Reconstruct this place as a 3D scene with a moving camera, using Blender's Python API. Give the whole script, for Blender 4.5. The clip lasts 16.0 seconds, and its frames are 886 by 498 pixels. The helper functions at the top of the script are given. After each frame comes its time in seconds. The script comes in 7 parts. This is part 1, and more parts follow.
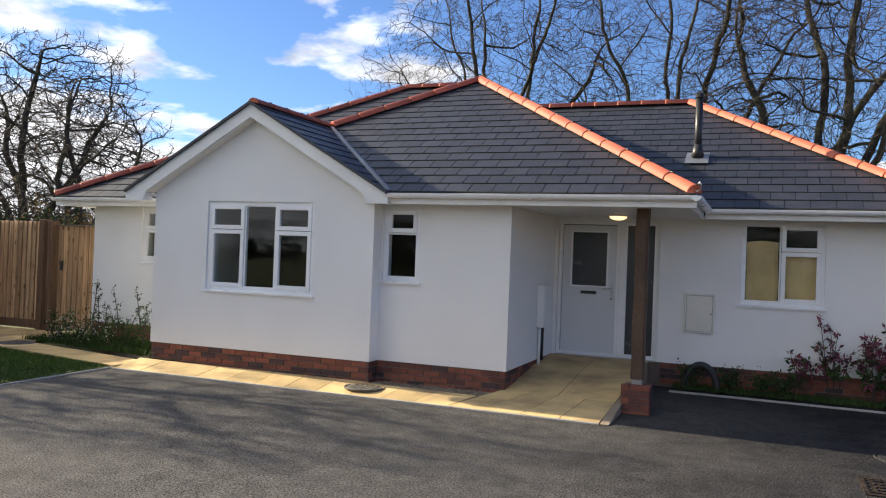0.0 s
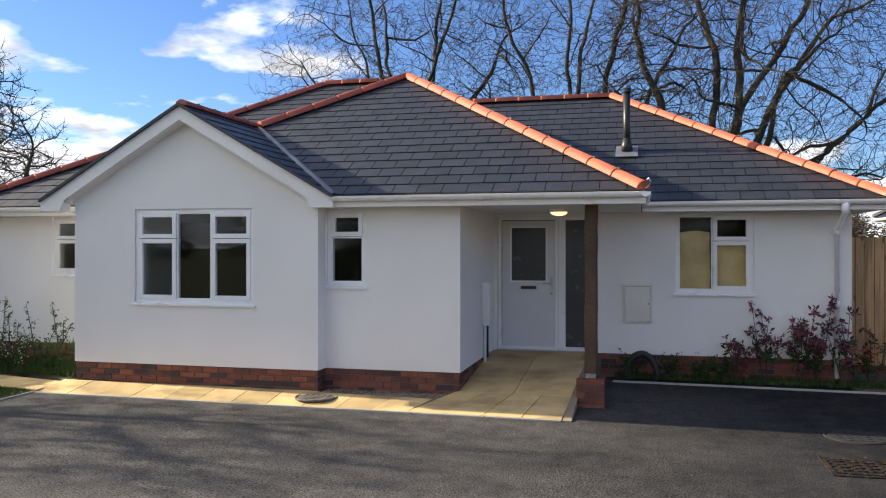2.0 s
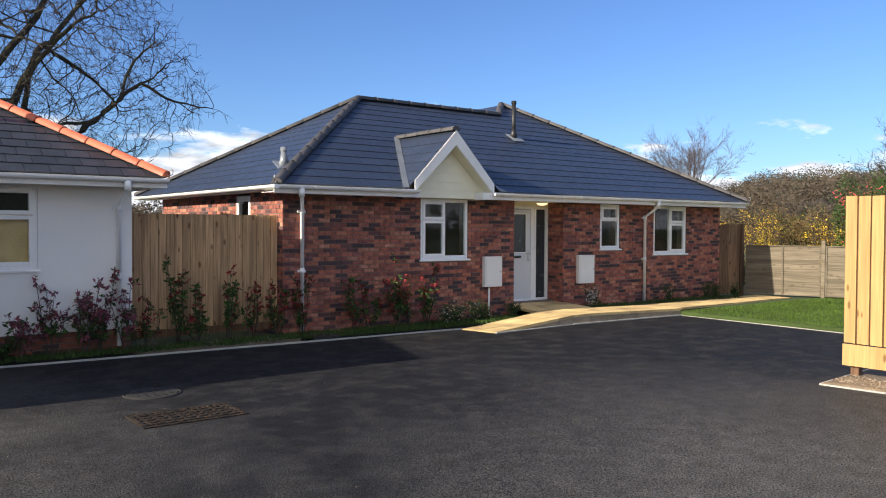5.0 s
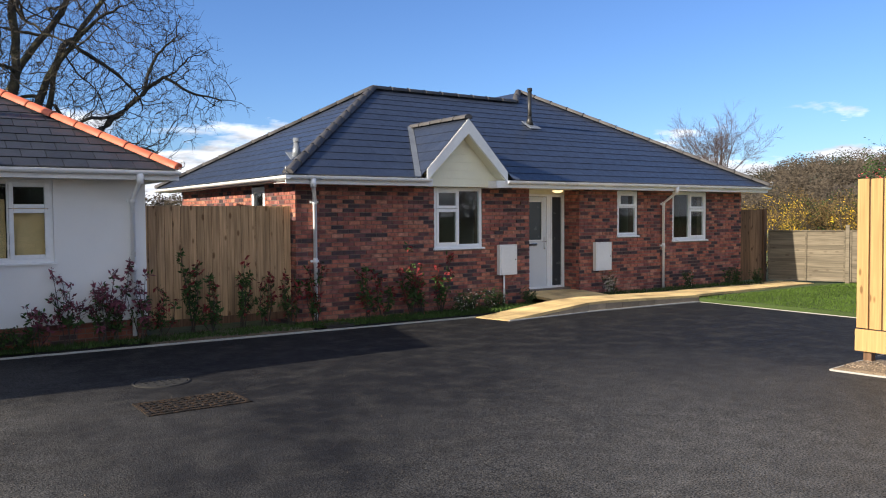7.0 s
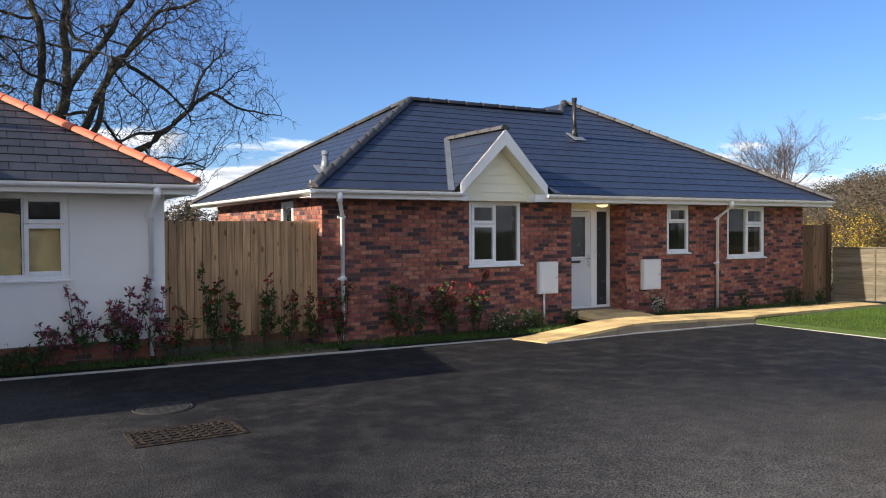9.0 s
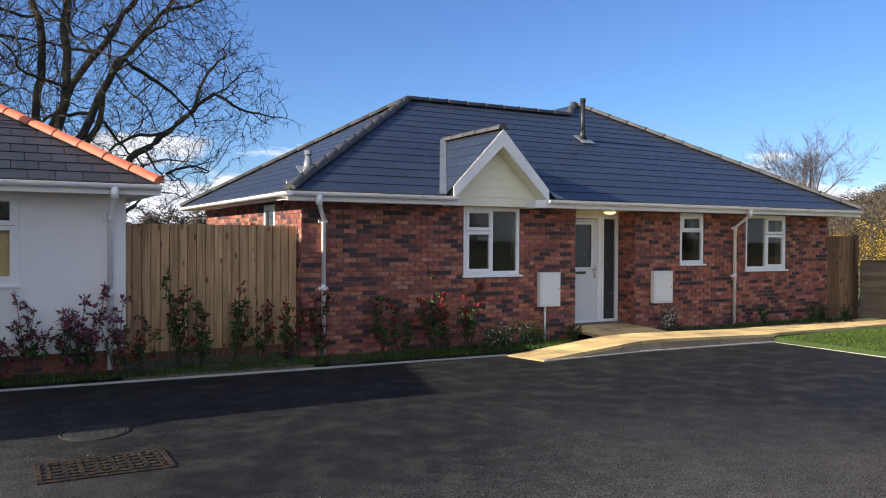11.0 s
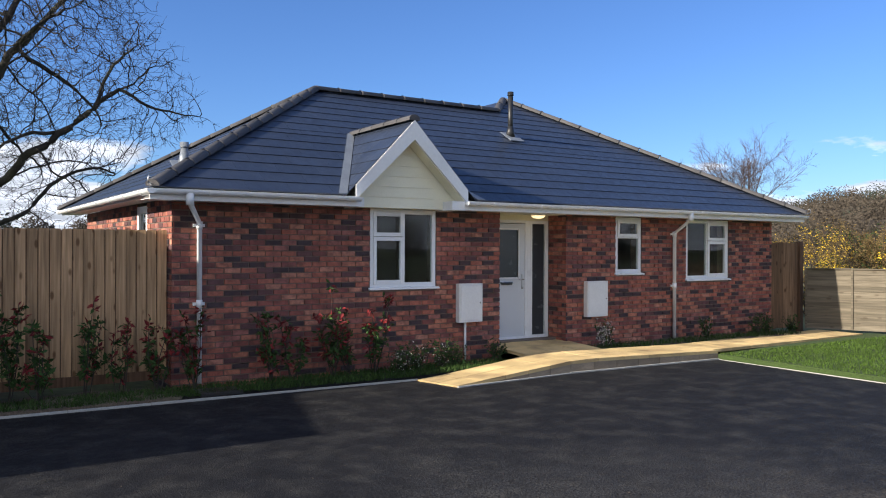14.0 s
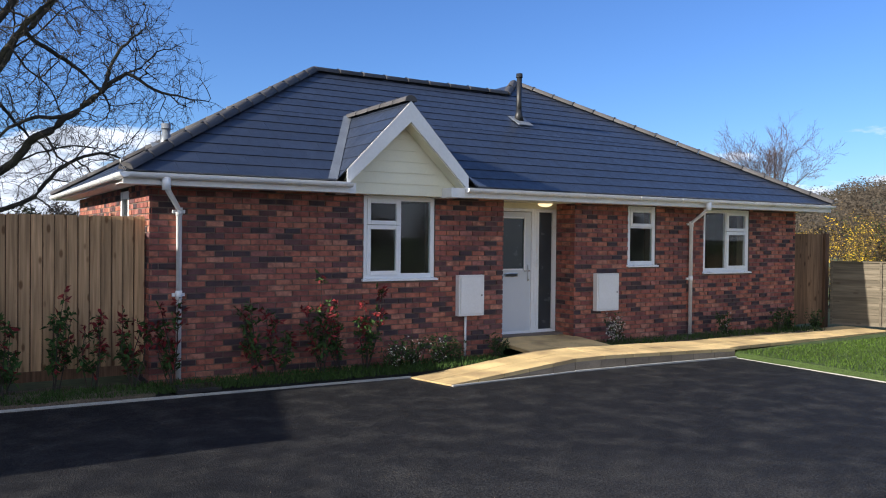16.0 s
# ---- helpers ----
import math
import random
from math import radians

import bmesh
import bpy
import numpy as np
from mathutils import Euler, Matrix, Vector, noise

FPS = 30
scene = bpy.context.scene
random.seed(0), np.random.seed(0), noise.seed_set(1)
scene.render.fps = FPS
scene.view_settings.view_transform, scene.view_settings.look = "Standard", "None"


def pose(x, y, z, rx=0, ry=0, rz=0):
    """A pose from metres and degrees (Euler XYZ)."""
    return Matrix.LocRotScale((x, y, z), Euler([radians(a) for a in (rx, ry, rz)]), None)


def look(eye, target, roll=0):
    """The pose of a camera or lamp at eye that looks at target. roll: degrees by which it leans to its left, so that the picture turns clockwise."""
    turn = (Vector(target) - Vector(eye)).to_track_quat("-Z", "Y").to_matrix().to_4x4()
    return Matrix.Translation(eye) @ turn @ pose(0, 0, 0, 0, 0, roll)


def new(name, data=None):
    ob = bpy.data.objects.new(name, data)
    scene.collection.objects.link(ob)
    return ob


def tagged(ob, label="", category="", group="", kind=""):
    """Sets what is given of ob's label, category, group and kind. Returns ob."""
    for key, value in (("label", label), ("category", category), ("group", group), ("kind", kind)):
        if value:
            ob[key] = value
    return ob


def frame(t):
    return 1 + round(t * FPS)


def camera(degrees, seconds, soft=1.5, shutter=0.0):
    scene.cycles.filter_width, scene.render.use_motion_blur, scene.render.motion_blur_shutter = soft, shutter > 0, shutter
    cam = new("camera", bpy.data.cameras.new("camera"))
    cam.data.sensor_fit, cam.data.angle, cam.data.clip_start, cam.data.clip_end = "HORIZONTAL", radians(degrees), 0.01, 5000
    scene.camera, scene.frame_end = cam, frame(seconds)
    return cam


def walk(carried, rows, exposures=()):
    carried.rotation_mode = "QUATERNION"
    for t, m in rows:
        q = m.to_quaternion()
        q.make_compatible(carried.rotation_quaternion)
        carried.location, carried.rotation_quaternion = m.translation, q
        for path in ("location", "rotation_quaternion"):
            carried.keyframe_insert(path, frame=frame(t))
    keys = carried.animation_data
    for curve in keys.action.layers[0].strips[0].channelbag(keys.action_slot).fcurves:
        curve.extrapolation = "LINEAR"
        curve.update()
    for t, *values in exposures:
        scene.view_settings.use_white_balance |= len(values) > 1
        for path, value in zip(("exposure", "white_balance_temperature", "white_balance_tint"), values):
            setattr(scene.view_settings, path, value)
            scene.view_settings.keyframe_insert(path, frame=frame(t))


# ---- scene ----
cam = camera(57.9, 16.0, soft=1.1)
PATH = [
    (0, (0.076, 0.018, 1.762), (-0.658, 1.879, 1.778), 2.2),
    (0.5, (-0.178, -0.099, 1.795), (-0.906, 1.764, 1.778), 2.2),
    (1, (-0.338, -0.073, 1.817), (-1.112, 1.771, 1.782), 1.5),
    (1.5, (-0.474, -0.029, 1.863), (-1.206, 1.832, 1.839), 0.8),
    (2, (-0.631, -0.059, 1.892), (-1.111, 1.882, 1.889), 0.0),
    (2.5, (-0.794, -0.146, 1.902), (-0.875, 1.852, 1.912), -0.0),
    (3, (-0.886, -0.23, 1.898), (-0.557, 1.742, 1.882), 0.7),
    (3.5, (-1.003, -0.287, 1.9), (-0.3, 1.585, 1.861), 1.0),
    (4, (-1.147, -0.282, 1.897), (-0.154, 1.453, 1.858), 0.4),
    (4.5, (-1.243, -0.268, 1.842), (-0.082, 1.36, 1.799), 0.3),
    (4.7, (-1.275, -0.235, 1.845), (-0.072, 1.363, 1.796), 0.3),
    (6.8, (-1.099, -0.452, 1.835), (0.074, 1.165, 1.746), -0.6),
    (7, (-1.045, -0.446, 1.833), (0.099, 1.193, 1.753), -0.4),
    (7.5, (-0.86, -0.434, 1.855), (0.223, 1.246, 1.788), -0.4),
    (8, (-0.697, -0.366, 1.857), (0.352, 1.336, 1.801), -0.6),
    (10.5, (0.432, 0.394, 1.834), (1.424, 2.131, 1.804), 0.2),
    (11, (0.657, 0.523, 1.836), (1.632, 2.269, 1.813), 0.3),
    (11.5, (0.824, 0.715, 1.813), (1.862, 2.424, 1.798), -0.1),
    (12, (1.05, 0.957, 1.83), (2.184, 2.604, 1.834), -0.8),
    (12.5, (1.312, 1.139, 1.823), (2.448, 2.785, 1.829), 0.3),
    (13, (1.557, 1.365, 1.816), (2.676, 3.024, 1.81), 0.8),
    (13.5, (1.789, 1.579, 1.827), (2.91, 3.235, 1.82), 0.0),
    (14, (2.016, 1.699, 1.815), (3.108, 3.375, 1.814), 0.2),
    (14.5, (2.243, 1.76, 1.824), (3.283, 3.468, 1.801), 0.2),
    (15, (2.361, 1.878, 1.817), (3.39, 3.592, 1.769), -0.6),
    (15.5, (2.528, 2.009, 1.826), (3.574, 3.713, 1.801), -0.4),
    (16, (2.682, 2.075, 1.829), (3.725, 3.781, 1.799), 0.6),
]
EXPOSURE = [(0.0, 1.05, 6900, 10), (2.0, 1.06, 6850, 10), (3.0, 1.08, 6650, 10), (4.5, 0.92, 6550, 10), (8.0, 0.91, 6500, 10), (12.0, 0.90, 6350, 10), (16.0, 0.83, 6000, 10)]
walk(cam, [(t, look(eye, target, roll)) for t, eye, target, roll in PATH], EXPOSURE)

# ---- light: low winter sun from the side of the houses, clear sky with some cloud ----
SUN_DIR = Vector((-2.22, 0.10, 1.0)).normalized()
world = bpy.data.worlds.new("sky")
scene.world = world
world.use_nodes = True
wn, wl = world.node_tree.nodes, world.node_tree.links
wn.clear()
w_out = wn.new("ShaderNodeOutputWorld")
w_bg = wn.new("ShaderNodeBackground")
w_sky = wn.new("ShaderNodeTexSky")
w_sky.sky_type = "NISHITA"
w_sky.sun_disc = False
w_sky.sun_elevation = math.asin(SUN_DIR.z)
w_sky.sun_rotation = math.atan2(SUN_DIR.x, SUN_DIR.y)
w_sky.air_density, w_sky.dust_density, w_sky.ozone_density = 1.0, 0.25, 2.2
w_bg.inputs["Strength"].default_value = 0.083
w_tc = wn.new("ShaderNodeTexCoord")
w_sep = wn.new("ShaderNodeSeparateXYZ")
wl.new(w_tc.outputs["Generated"], w_sep.inputs[0])


def wmath(op, a, b=None, c=None):
    n = wn.new("ShaderNodeMath")
    n.operation = op
    for i, v in enumerate((a, b, c)):
        if v is None:
            continue
        if isinstance(v, (int, float)):
            n.inputs[i].default_value = v
        else:
            wl.new(v, n.inputs[i])
    return n.outputs[0]


# clouds: broken cumulus, thicker towards the sun and low over the horizon
w_zz = wmath("ADD", wmath("MAXIMUM", w_sep.outputs[2], 0.0), 0.16)
w_comb = wn.new("ShaderNodeCombineXYZ")
wl.new(wmath("DIVIDE", w_sep.outputs[0], w_zz), w_comb.inputs[0])
wl.new(wmath("DIVIDE", w_sep.outputs[1], w_zz), w_comb.inputs[1])
w_noise = wn.new("ShaderNodeTexNoise")
w_noise.inputs["Scale"].default_value = 1.55
w_noise.inputs["Detail"].default_value = 7.0
w_noise.inputs["Roughness"].default_value = 0.55
wl.new(w_comb.outputs[0], w_noise.inputs["Vector"])
w_side = wmath("ADD", wmath("MULTIPLY", w_sep.outputs[0], -0.20), wmath("MULTIPLY", w_sep.outputs[1], -0.12))
w_low = wmath("MULTIPLY", wmath("SUBTRACT", 0.16, wmath("MINIMUM", w_sep.outputs[2], 0.16)), 3.5)
w_mask = wmath("SUBTRACT", wmath("ADD", wmath("ADD", w_noise.outputs["Fac"], w_side), w_low), 0.525)
w_ramp = wmath("MINIMUM", wmath("MAXIMUM", wmath("MULTIPLY", w_mask, 12.0), 0.0), 1.0)
w_mix = wn.new("ShaderNodeMix")
w_mix.data_type = "RGBA"
wl.new(w_ramp, w_mix.inputs["Factor"])
w_tint = wn.new("ShaderNodeMix")
w_tint.data_type = "RGBA"
w_tint.blend_type = "MULTIPLY"
w_tint.inputs["Factor"].default_value = 1.0
w_tint.inputs["B"].default_value = (0.55, 0.74, 1.09, 1)
wl.new(w_sky.outputs[0], w_tint.inputs["A"])
wl.new(w_tint.outputs["Result"], w_mix.inputs["A"])
w_puff = wn.new("ShaderNodeTexNoise")
w_puff.inputs["Scale"].default_value = 4.2
w_puff.inputs["Detail"].default_value = 6.0
wl.new(w_comb.outputs[0], w_puff.inputs["Vector"])
w_body = wn.new("ShaderNodeVectorMath")
w_body.operation = "SCALE"
w_body.inputs[0].default_value = (7.9, 8.25, 9.0)
wl.new(wmath("ADD", 0.52, wmath("MULTIPLY", wmath("MINIMUM", wmath("MAXIMUM", wmath("MULTIPLY", wmath("SUBTRACT", w_puff.outputs["Fac"], 0.36), 3.6), 0.0), 1.0), 0.6)), w_body.inputs["Scale"])
wl.new(w_body.outputs[0], w_mix.inputs["B"])
wl.new(w_mix.outputs["Result"], w_bg.inputs["Color"])
wl.new(w_bg.outputs[0], w_out.inputs[0])

sun = new("sun", bpy.data.lights.new("sun", "SUN"))
sun.data.energy, sun.data.angle, sun.data.color = 5.0, radians(0.55), (1.0, 0.89, 0.72)
sun.matrix_world = look(SUN_DIR * 60, (0, 0, 0))


# ---- materials ----
def material(name, colour, rough=0.6, scale=8.0, amount=0.25, fine=90.0, fine_amount=0.1, bump=0.0, bump_scale=None, metal=0.0, spec=0.5, coat=0.0,
             random_ramp=None, island=False, wobble=0.0, tint=None, tint_scale=1.5, tint_amount=0.0, worn=None):
    """Procedural surface: a base colour with broad patches and fine grain, relief, and colour by piece."""
    m = bpy.data.materials.new(name)
    m.use_nodes = True
    nt = m.node_tree
    nd, lk = nt.nodes, nt.links
    b = nd["Principled BSDF"]
    b.inputs["Roughness"].default_value = rough
    b.inputs["Metallic"].default_value = metal
    b.inputs["Specular IOR Level"].default_value = spec
    b.inputs["Coat Weight"].default_value = coat
    geo = nd.new("ShaderNodeNewGeometry")

    def noise_at(s, detail=4.0):
        n = nd.new("ShaderNodeTexNoise")
        n.inputs["Scale"].default_value = s
        n.inputs["Detail"].default_value = detail
        lk.new(geo.outputs["Position"], n.inputs["Vector"])
        return n.outputs["Fac"]

    def mapped(fac, lo, hi, a=0.3, c=0.7):
        r = nd.new("ShaderNodeMapRange")
        r.inputs["From Min"].default_value, r.inputs["From Max"].default_value = a, c
        r.inputs["To Min"].default_value, r.inputs["To Max"].default_value = lo, hi
        lk.new(fac, r.inputs["Value"])
        return r.outputs["Result"]

    def mul(a, f):
        x = nd.new("ShaderNodeVectorMath")
        x.operation = "SCALE"
        lk.new(a, x.inputs[0])
        lk.new(f, x.inputs["Scale"])
        return x.outputs[0]

    if random_ramp:
        ramp = nd.new("ShaderNodeValToRGB")
        ramp.color_ramp.interpolation = "CONSTANT" if island != "blend" else "LINEAR"
        els = ramp.color_ramp.elements
        els[0].position, els[0].color = random_ramp[0][0], (*random_ramp[0][1], 1)
        els[1].position, els[1].color = random_ramp[1][0], (*random_ramp[1][1], 1)
        for p, c in random_ramp[2:]:
            e = els.new(p)
            e.color = (*c, 1)
        if island:
            lk.new(geo.outputs["Random Per Island"], ramp.inputs[0])
        else:
            oi = nd.new("ShaderNodeObjectInfo")
            lk.new(oi.outputs["Random"], ramp.inputs[0])
        col = ramp.outputs[0]
    else:
        rgb = nd.new("ShaderNodeRGB")
        rgb.outputs[0].default_value = (*colour, 1)
        col = rgb.outputs[0]
        if wobble:
            if island:
                src = geo.outputs["Random Per Island"]
            else:
                src = nd.new("ShaderNodeObjectInfo").outputs["Random"]
            col = mul(col, mapped(src, 1 - wobble, 1 + wobble, 0, 1))
    if worn:
        # older, paler surfacing before the white house and out towards the road, its colour raised further for sun
        # glare; fresh black tarmac elsewhere
        sx = nd.new("ShaderNodeSeparateXYZ")
        lk.new(geo.outputs["Position"], sx.inputs[0])

        def calc(op, a, c, d=None):
            q = nd.new("ShaderNodeMath")
            q.operation = op
            for k, v in enumerate((a, c, d)):
                if isinstance(v, (int, float)):
                    q.inputs[k].default_value = v
                elif v is not None:
                    lk.new(v, q.inputs[k])
            return q.outputs[0]
        broad = calc("MULTIPLY", calc("SUBTRACT", noise_at(0.55), 0.5), 5.0)
        west = mapped(calc("ADD", sx.outputs[0], broad), 1.0, 0.0, -2.2, 1.6)
        south = mapped(calc("ADD", calc("SUBTRACT", sx.outputs[0], sx.outputs[1]), broad), 0.0, 0.8, -3.4, 0.6)
        fresh = mapped(calc("ADD", calc("ADD", sx.outputs[0], sx.outputs[1]), broad), 1.0, 0.0, 8.0, 15.0)
        share = calc("MULTIPLY", calc("MAXIMUM", west, south), fresh)
        mw = nd.new("ShaderNodeMix")
        mw.data_type = "RGBA"
        lk.new(share, mw.inputs["Factor"])
        lk.new(col, mw.inputs["A"])
        mw.inputs["B"].default_value = (*worn, 1)
        col = mw.outputs["Result"]
    if tint:
        mx = nd.new("ShaderNodeMix")
        mx.data_type = "RGBA"
        lk.new(mapped(noise_at(tint_scale, 6.0), 0.0, tint_amount, 0.46, 0.68), mx.inputs["Factor"])
        lk.new(col, mx.inputs["A"])
        mx.inputs["B"].default_value = (*tint, 1)
        col = mx.outputs["Result"]
    col = mul(col, mapped(noise_at(scale), 1 - amount, 1 + amount))
    col = mul(col, mapped(noise_at(fine, 2.0), 1 - fine_amount, 1 + fine_amount))
    lk.new(col, b.inputs["Base Color"])
    lk.new(mapped(noise_at(scale * 2), max(0.02, rough - 0.08), min(1.0, rough + 0.08)), b.inputs["Roughness"])
    if bump:
        bp = nd.new("ShaderNodeBump")
        bp.inputs["Strength"].default_value = 1.0
        bp.inputs["Distance"].default_value = bump
        lk.new(noise_at(bump_scale or fine, 3.0), bp.inputs["Height"])
        lk.new(bp.outputs[0], b.inputs["Normal"])
    return m


def timber(name, colour, rough=0.8, grain=0.35, knots=0.75, wobble=0.2, along="z", streak=(0.08, 0.05, 0.03)):
    """Sawn boards: long grain along one axis, dark knots, weather streaks, and a shade of its own for each board."""
    m = bpy.data.materials.new(name)
    m.use_nodes = True
    nd, lk = m.node_tree.nodes, m.node_tree.links
    b = nd["Principled BSDF"]
    b.inputs["Roughness"].default_value = rough
    b.inputs["Specular IOR Level"].default_value = 0.25
    geo = nd.new("ShaderNodeNewGeometry")
    rnd = nd.new("ShaderNodeObjectInfo").outputs["Random"]

    def stretched(wide, long):
        v = nd.new("ShaderNodeVectorMath")
        v.operation = "MULTIPLY"
        lk.new(geo.outputs["Position"], v.inputs[0])
        v.inputs[1].default_value = (wide, wide, long) if along == "z" else (long, long, wide)
        w = nd.new("ShaderNodeVectorMath")
        w.operation = "ADD"
        lk.new(v.outputs[0], w.inputs[0])
        k = nd.new("ShaderNodeMath")
        k.operation = "MULTIPLY"
        k.inputs[1].default_value = 17.0
        lk.new(rnd, k.inputs[0])
        lk.new(k.outputs[0], w.inputs[1])
        return w.outputs[0]

    def noise_on(vec, scale, detail=4.0):
        n = nd.new("ShaderNodeTexNoise")
        n.inputs["Scale"].default_value = scale
        n.inputs["Detail"].default_value = detail
        lk.new(vec, n.inputs["Vector"])
        return n.outputs["Fac"]

    def mapped(fac, lo, hi, a, c):
        q = nd.new("ShaderNodeMapRange")
        q.inputs["From Min"].default_value, q.inputs["From Max"].default_value = a, c
        q.inputs["To Min"].default_value, q.inputs["To Max"].default_value = lo, hi
        lk.new(fac, q.inputs["Value"])
        return q.outputs["Result"]

    def scaled(col, fac):
        x = nd.new("ShaderNodeVectorMath")
        x.operation = "SCALE"
        lk.new(col, x.inputs[0])
        lk.new(fac, x.inputs["Scale"])
        return x.outputs[0]

    def blend(col, other, fac):
        x = nd.new("ShaderNodeMix")
        x.data_type = "RGBA"
        lk.new(fac, x.inputs["Factor"])
        lk.new(col, x.inputs["A"])
        x.inputs["B"].default_value = (*other, 1)
        return x.outputs["Result"]

    rgb = nd.new("ShaderNodeRGB")
    rgb.outputs[0].default_value = (*colour, 1)
    grain_fac = noise_on(stretched(34.0, 1.6), 1.0, 5.0)
    col = scaled(rgb.outputs[0], mapped(rnd, 1 - wobble, 1 + wobble, 0, 1))
    col = scaled(col, mapped(grain_fac, 1 - grain, 1 + grain, 0.3, 0.7))
    col = blend(col, streak, mapped(noise_on(stretched(7.0, 0.5), 1.0, 3.0), 0.0, 0.55, 0.55, 0.75))
    vo = nd.new("ShaderNodeTexVoronoi")
    vo.inputs["Scale"].default_value = 1.0
    lk.new(stretched(8.5, 3.4), vo.inputs["Vector"])
    col = blend(col, tuple(c * k for c, k in zip(colour, (0.24, 0.17, 0.12))), mapped(vo.outputs["Distance"], knots, 0.0, 0.12, 0.22))
    lk.new(col, b.inputs["Base Color"])
    bp = nd.new("ShaderNodeBump")
    bp.inputs["Distance"].default_value = 0.0015
    lk.new(grain_fac, bp.inputs["Height"])
    lk.new(bp.outputs[0], b.inputs["Normal"])
    return m


def glass_material(name, tint, rough=0.0, clear=0.9):
    m = bpy.data.materials.new(name)
    m.use_nodes = True
    nd, lk = m.node_tree.nodes, m.node_tree.links
    nd.clear()
    out = nd.new("ShaderNodeOutputMaterial")
    mix = nd.new("ShaderNodeMixShader")
    lw = nd.new("ShaderNodeLayerWeight")
    pw = nd.new("ShaderNodeMath")
    pw.operation = "POWER"
    pw.inputs[1].default_value = 5.0
    lk.new(lw.outputs["Facing"], pw.inputs[0])
    fr = nd.new("ShaderNodeMath")
    fr.operation = "MULTIPLY_ADD"
    fr.inputs[1].default_value, fr.inputs[2].default_value = 0.7, 0.028
    lk.new(pw.outputs[0], fr.inputs[0])
    tr = nd.new("ShaderNodeBsdfTransparent")
    tr.inputs["Color"].default_value = (*tint, 1)
    gl = nd.new("ShaderNodeBsdfGlossy")
    gl.inputs["Roughness"].default_value = rough
    lk.new(fr.outputs[0], mix.inputs[0])
    lk.new(tr.outputs[0], mix.inputs[1])
    lk.new(gl.outputs[0], mix.inputs[2])
    lk.new(mix.outputs[0], out.inputs[0])
    return m


def lamp_material(name, colour, strength):
    m = bpy.data.materials.new(name)
    m.use_nodes = True
    b = m.node_tree.nodes["Principled BSDF"]
    b.inputs["Base Color"].default_value = (0.85, 0.83, 0.8, 1)
    b.inputs["Emission Color"].default_value = (*colour, 1)
    b.inputs["Emission Strength"].default_value = strength
    return m


RENDER = material("white_render", (0.80, 0.80, 0.79), 0.9, 0.9, 0.035, 260, 0.05, 0.0022, 240, tint=(0.72, 0.70, 0.66), tint_scale=0.7, tint_amount=0.25)
UPVC = material("white_plastic", (0.82, 0.83, 0.84), 0.32, 2.0, 0.03, 30, 0.02)
FASCIA = material("white_fascia", (0.80, 0.80, 0.79), 0.4, 1.5, 0.05, 25, 0.03, tint=(0.6, 0.58, 0.53), tint_scale=1.2, tint_amount=0.2)
CREAM = material("cream_cladding", (0.80, 0.77, 0.60), 0.55, 2.0, 0.05, 60, 0.03)
SOFFIT = material("soffit_board", (0.72, 0.72, 0.70), 0.5, 2.0, 0.05, 30, 0.03)
DOOR_PAINT = material("pale_grey_door", (0.62, 0.65, 0.68), 0.42, 2.0, 0.04, 160, 0.04, 0.0004, 160)
SLATE_RAMP = [(0.0, (0.026, 0.030, 0.038)), (0.25, (0.030, 0.034, 0.043)), (0.55, (0.033, 0.037, 0.047)), (0.85, (0.028, 0.032, 0.040))]
SLATE = material("natural_slate", (0.06, 0.065, 0.075), 0.5, 5.0, 0.18, 120, 0.12, 0.0015, 45, random_ramp=SLATE_RAMP)
SLATE_I = material("natural_slate_rest", (0.06, 0.065, 0.075), 0.5, 5.0, 0.18, 120, 0.12, 0.0015, 45, random_ramp=SLATE_RAMP, island=True)
SLATE_B = material("smooth_grey_tile", (0.028, 0.036, 0.058), 0.36, 4.0, 0.12, 200, 0.08, 0.0006, 160, wobble=0.08)
SLATE_BI = material("smooth_grey_tile_rest", (0.028, 0.036, 0.058), 0.36, 4.0, 0.12, 200, 0.08, 0.0006, 160, wobble=0.08, island=True)
UNDERLAY = material("roof_underlay", (0.018, 0.019, 0.022), 0.8, 3.0, 0.2, 50, 0.1)
CLAY = material("orange_clay_ridge", (0.46, 0.108, 0.054), 0.6, 3.0, 0.14, 80, 0.1, 0.001, 60, wobble=0.12)
GREY_RIDGE = material("grey_concrete_ridge", (0.072, 0.068, 0.070), 0.8, 3.0, 0.2, 90, 0.15, 0.002, 70, wobble=0.15)
LEAD = material("lead_flashing", (0.22, 0.24, 0.27), 0.45, 3.0, 0.2, 40, 0.1, 0.002, 14, metal=0.3)
PLINTH_RAMP = [(0.0, (0.18, 0.056, 0.036)), (0.28, (0.23, 0.074, 0.044)), (0.52, (0.12, 0.042, 0.032)), (0.72, (0.06, 0.034, 0.034))]
PLINTH = material("red_plinth_brick", (0.3, 0.1, 0.06), 0.8, 9.0, 0.22, 130, 0.2, 0.004, 50, random_ramp=PLINTH_RAMP)
PLINTH_I = material("red_plinth_brick_rest", (0.3, 0.1, 0.06), 0.8, 9.0, 0.22, 130, 0.2, 0.004, 50, random_ramp=PLINTH_RAMP, island=True)
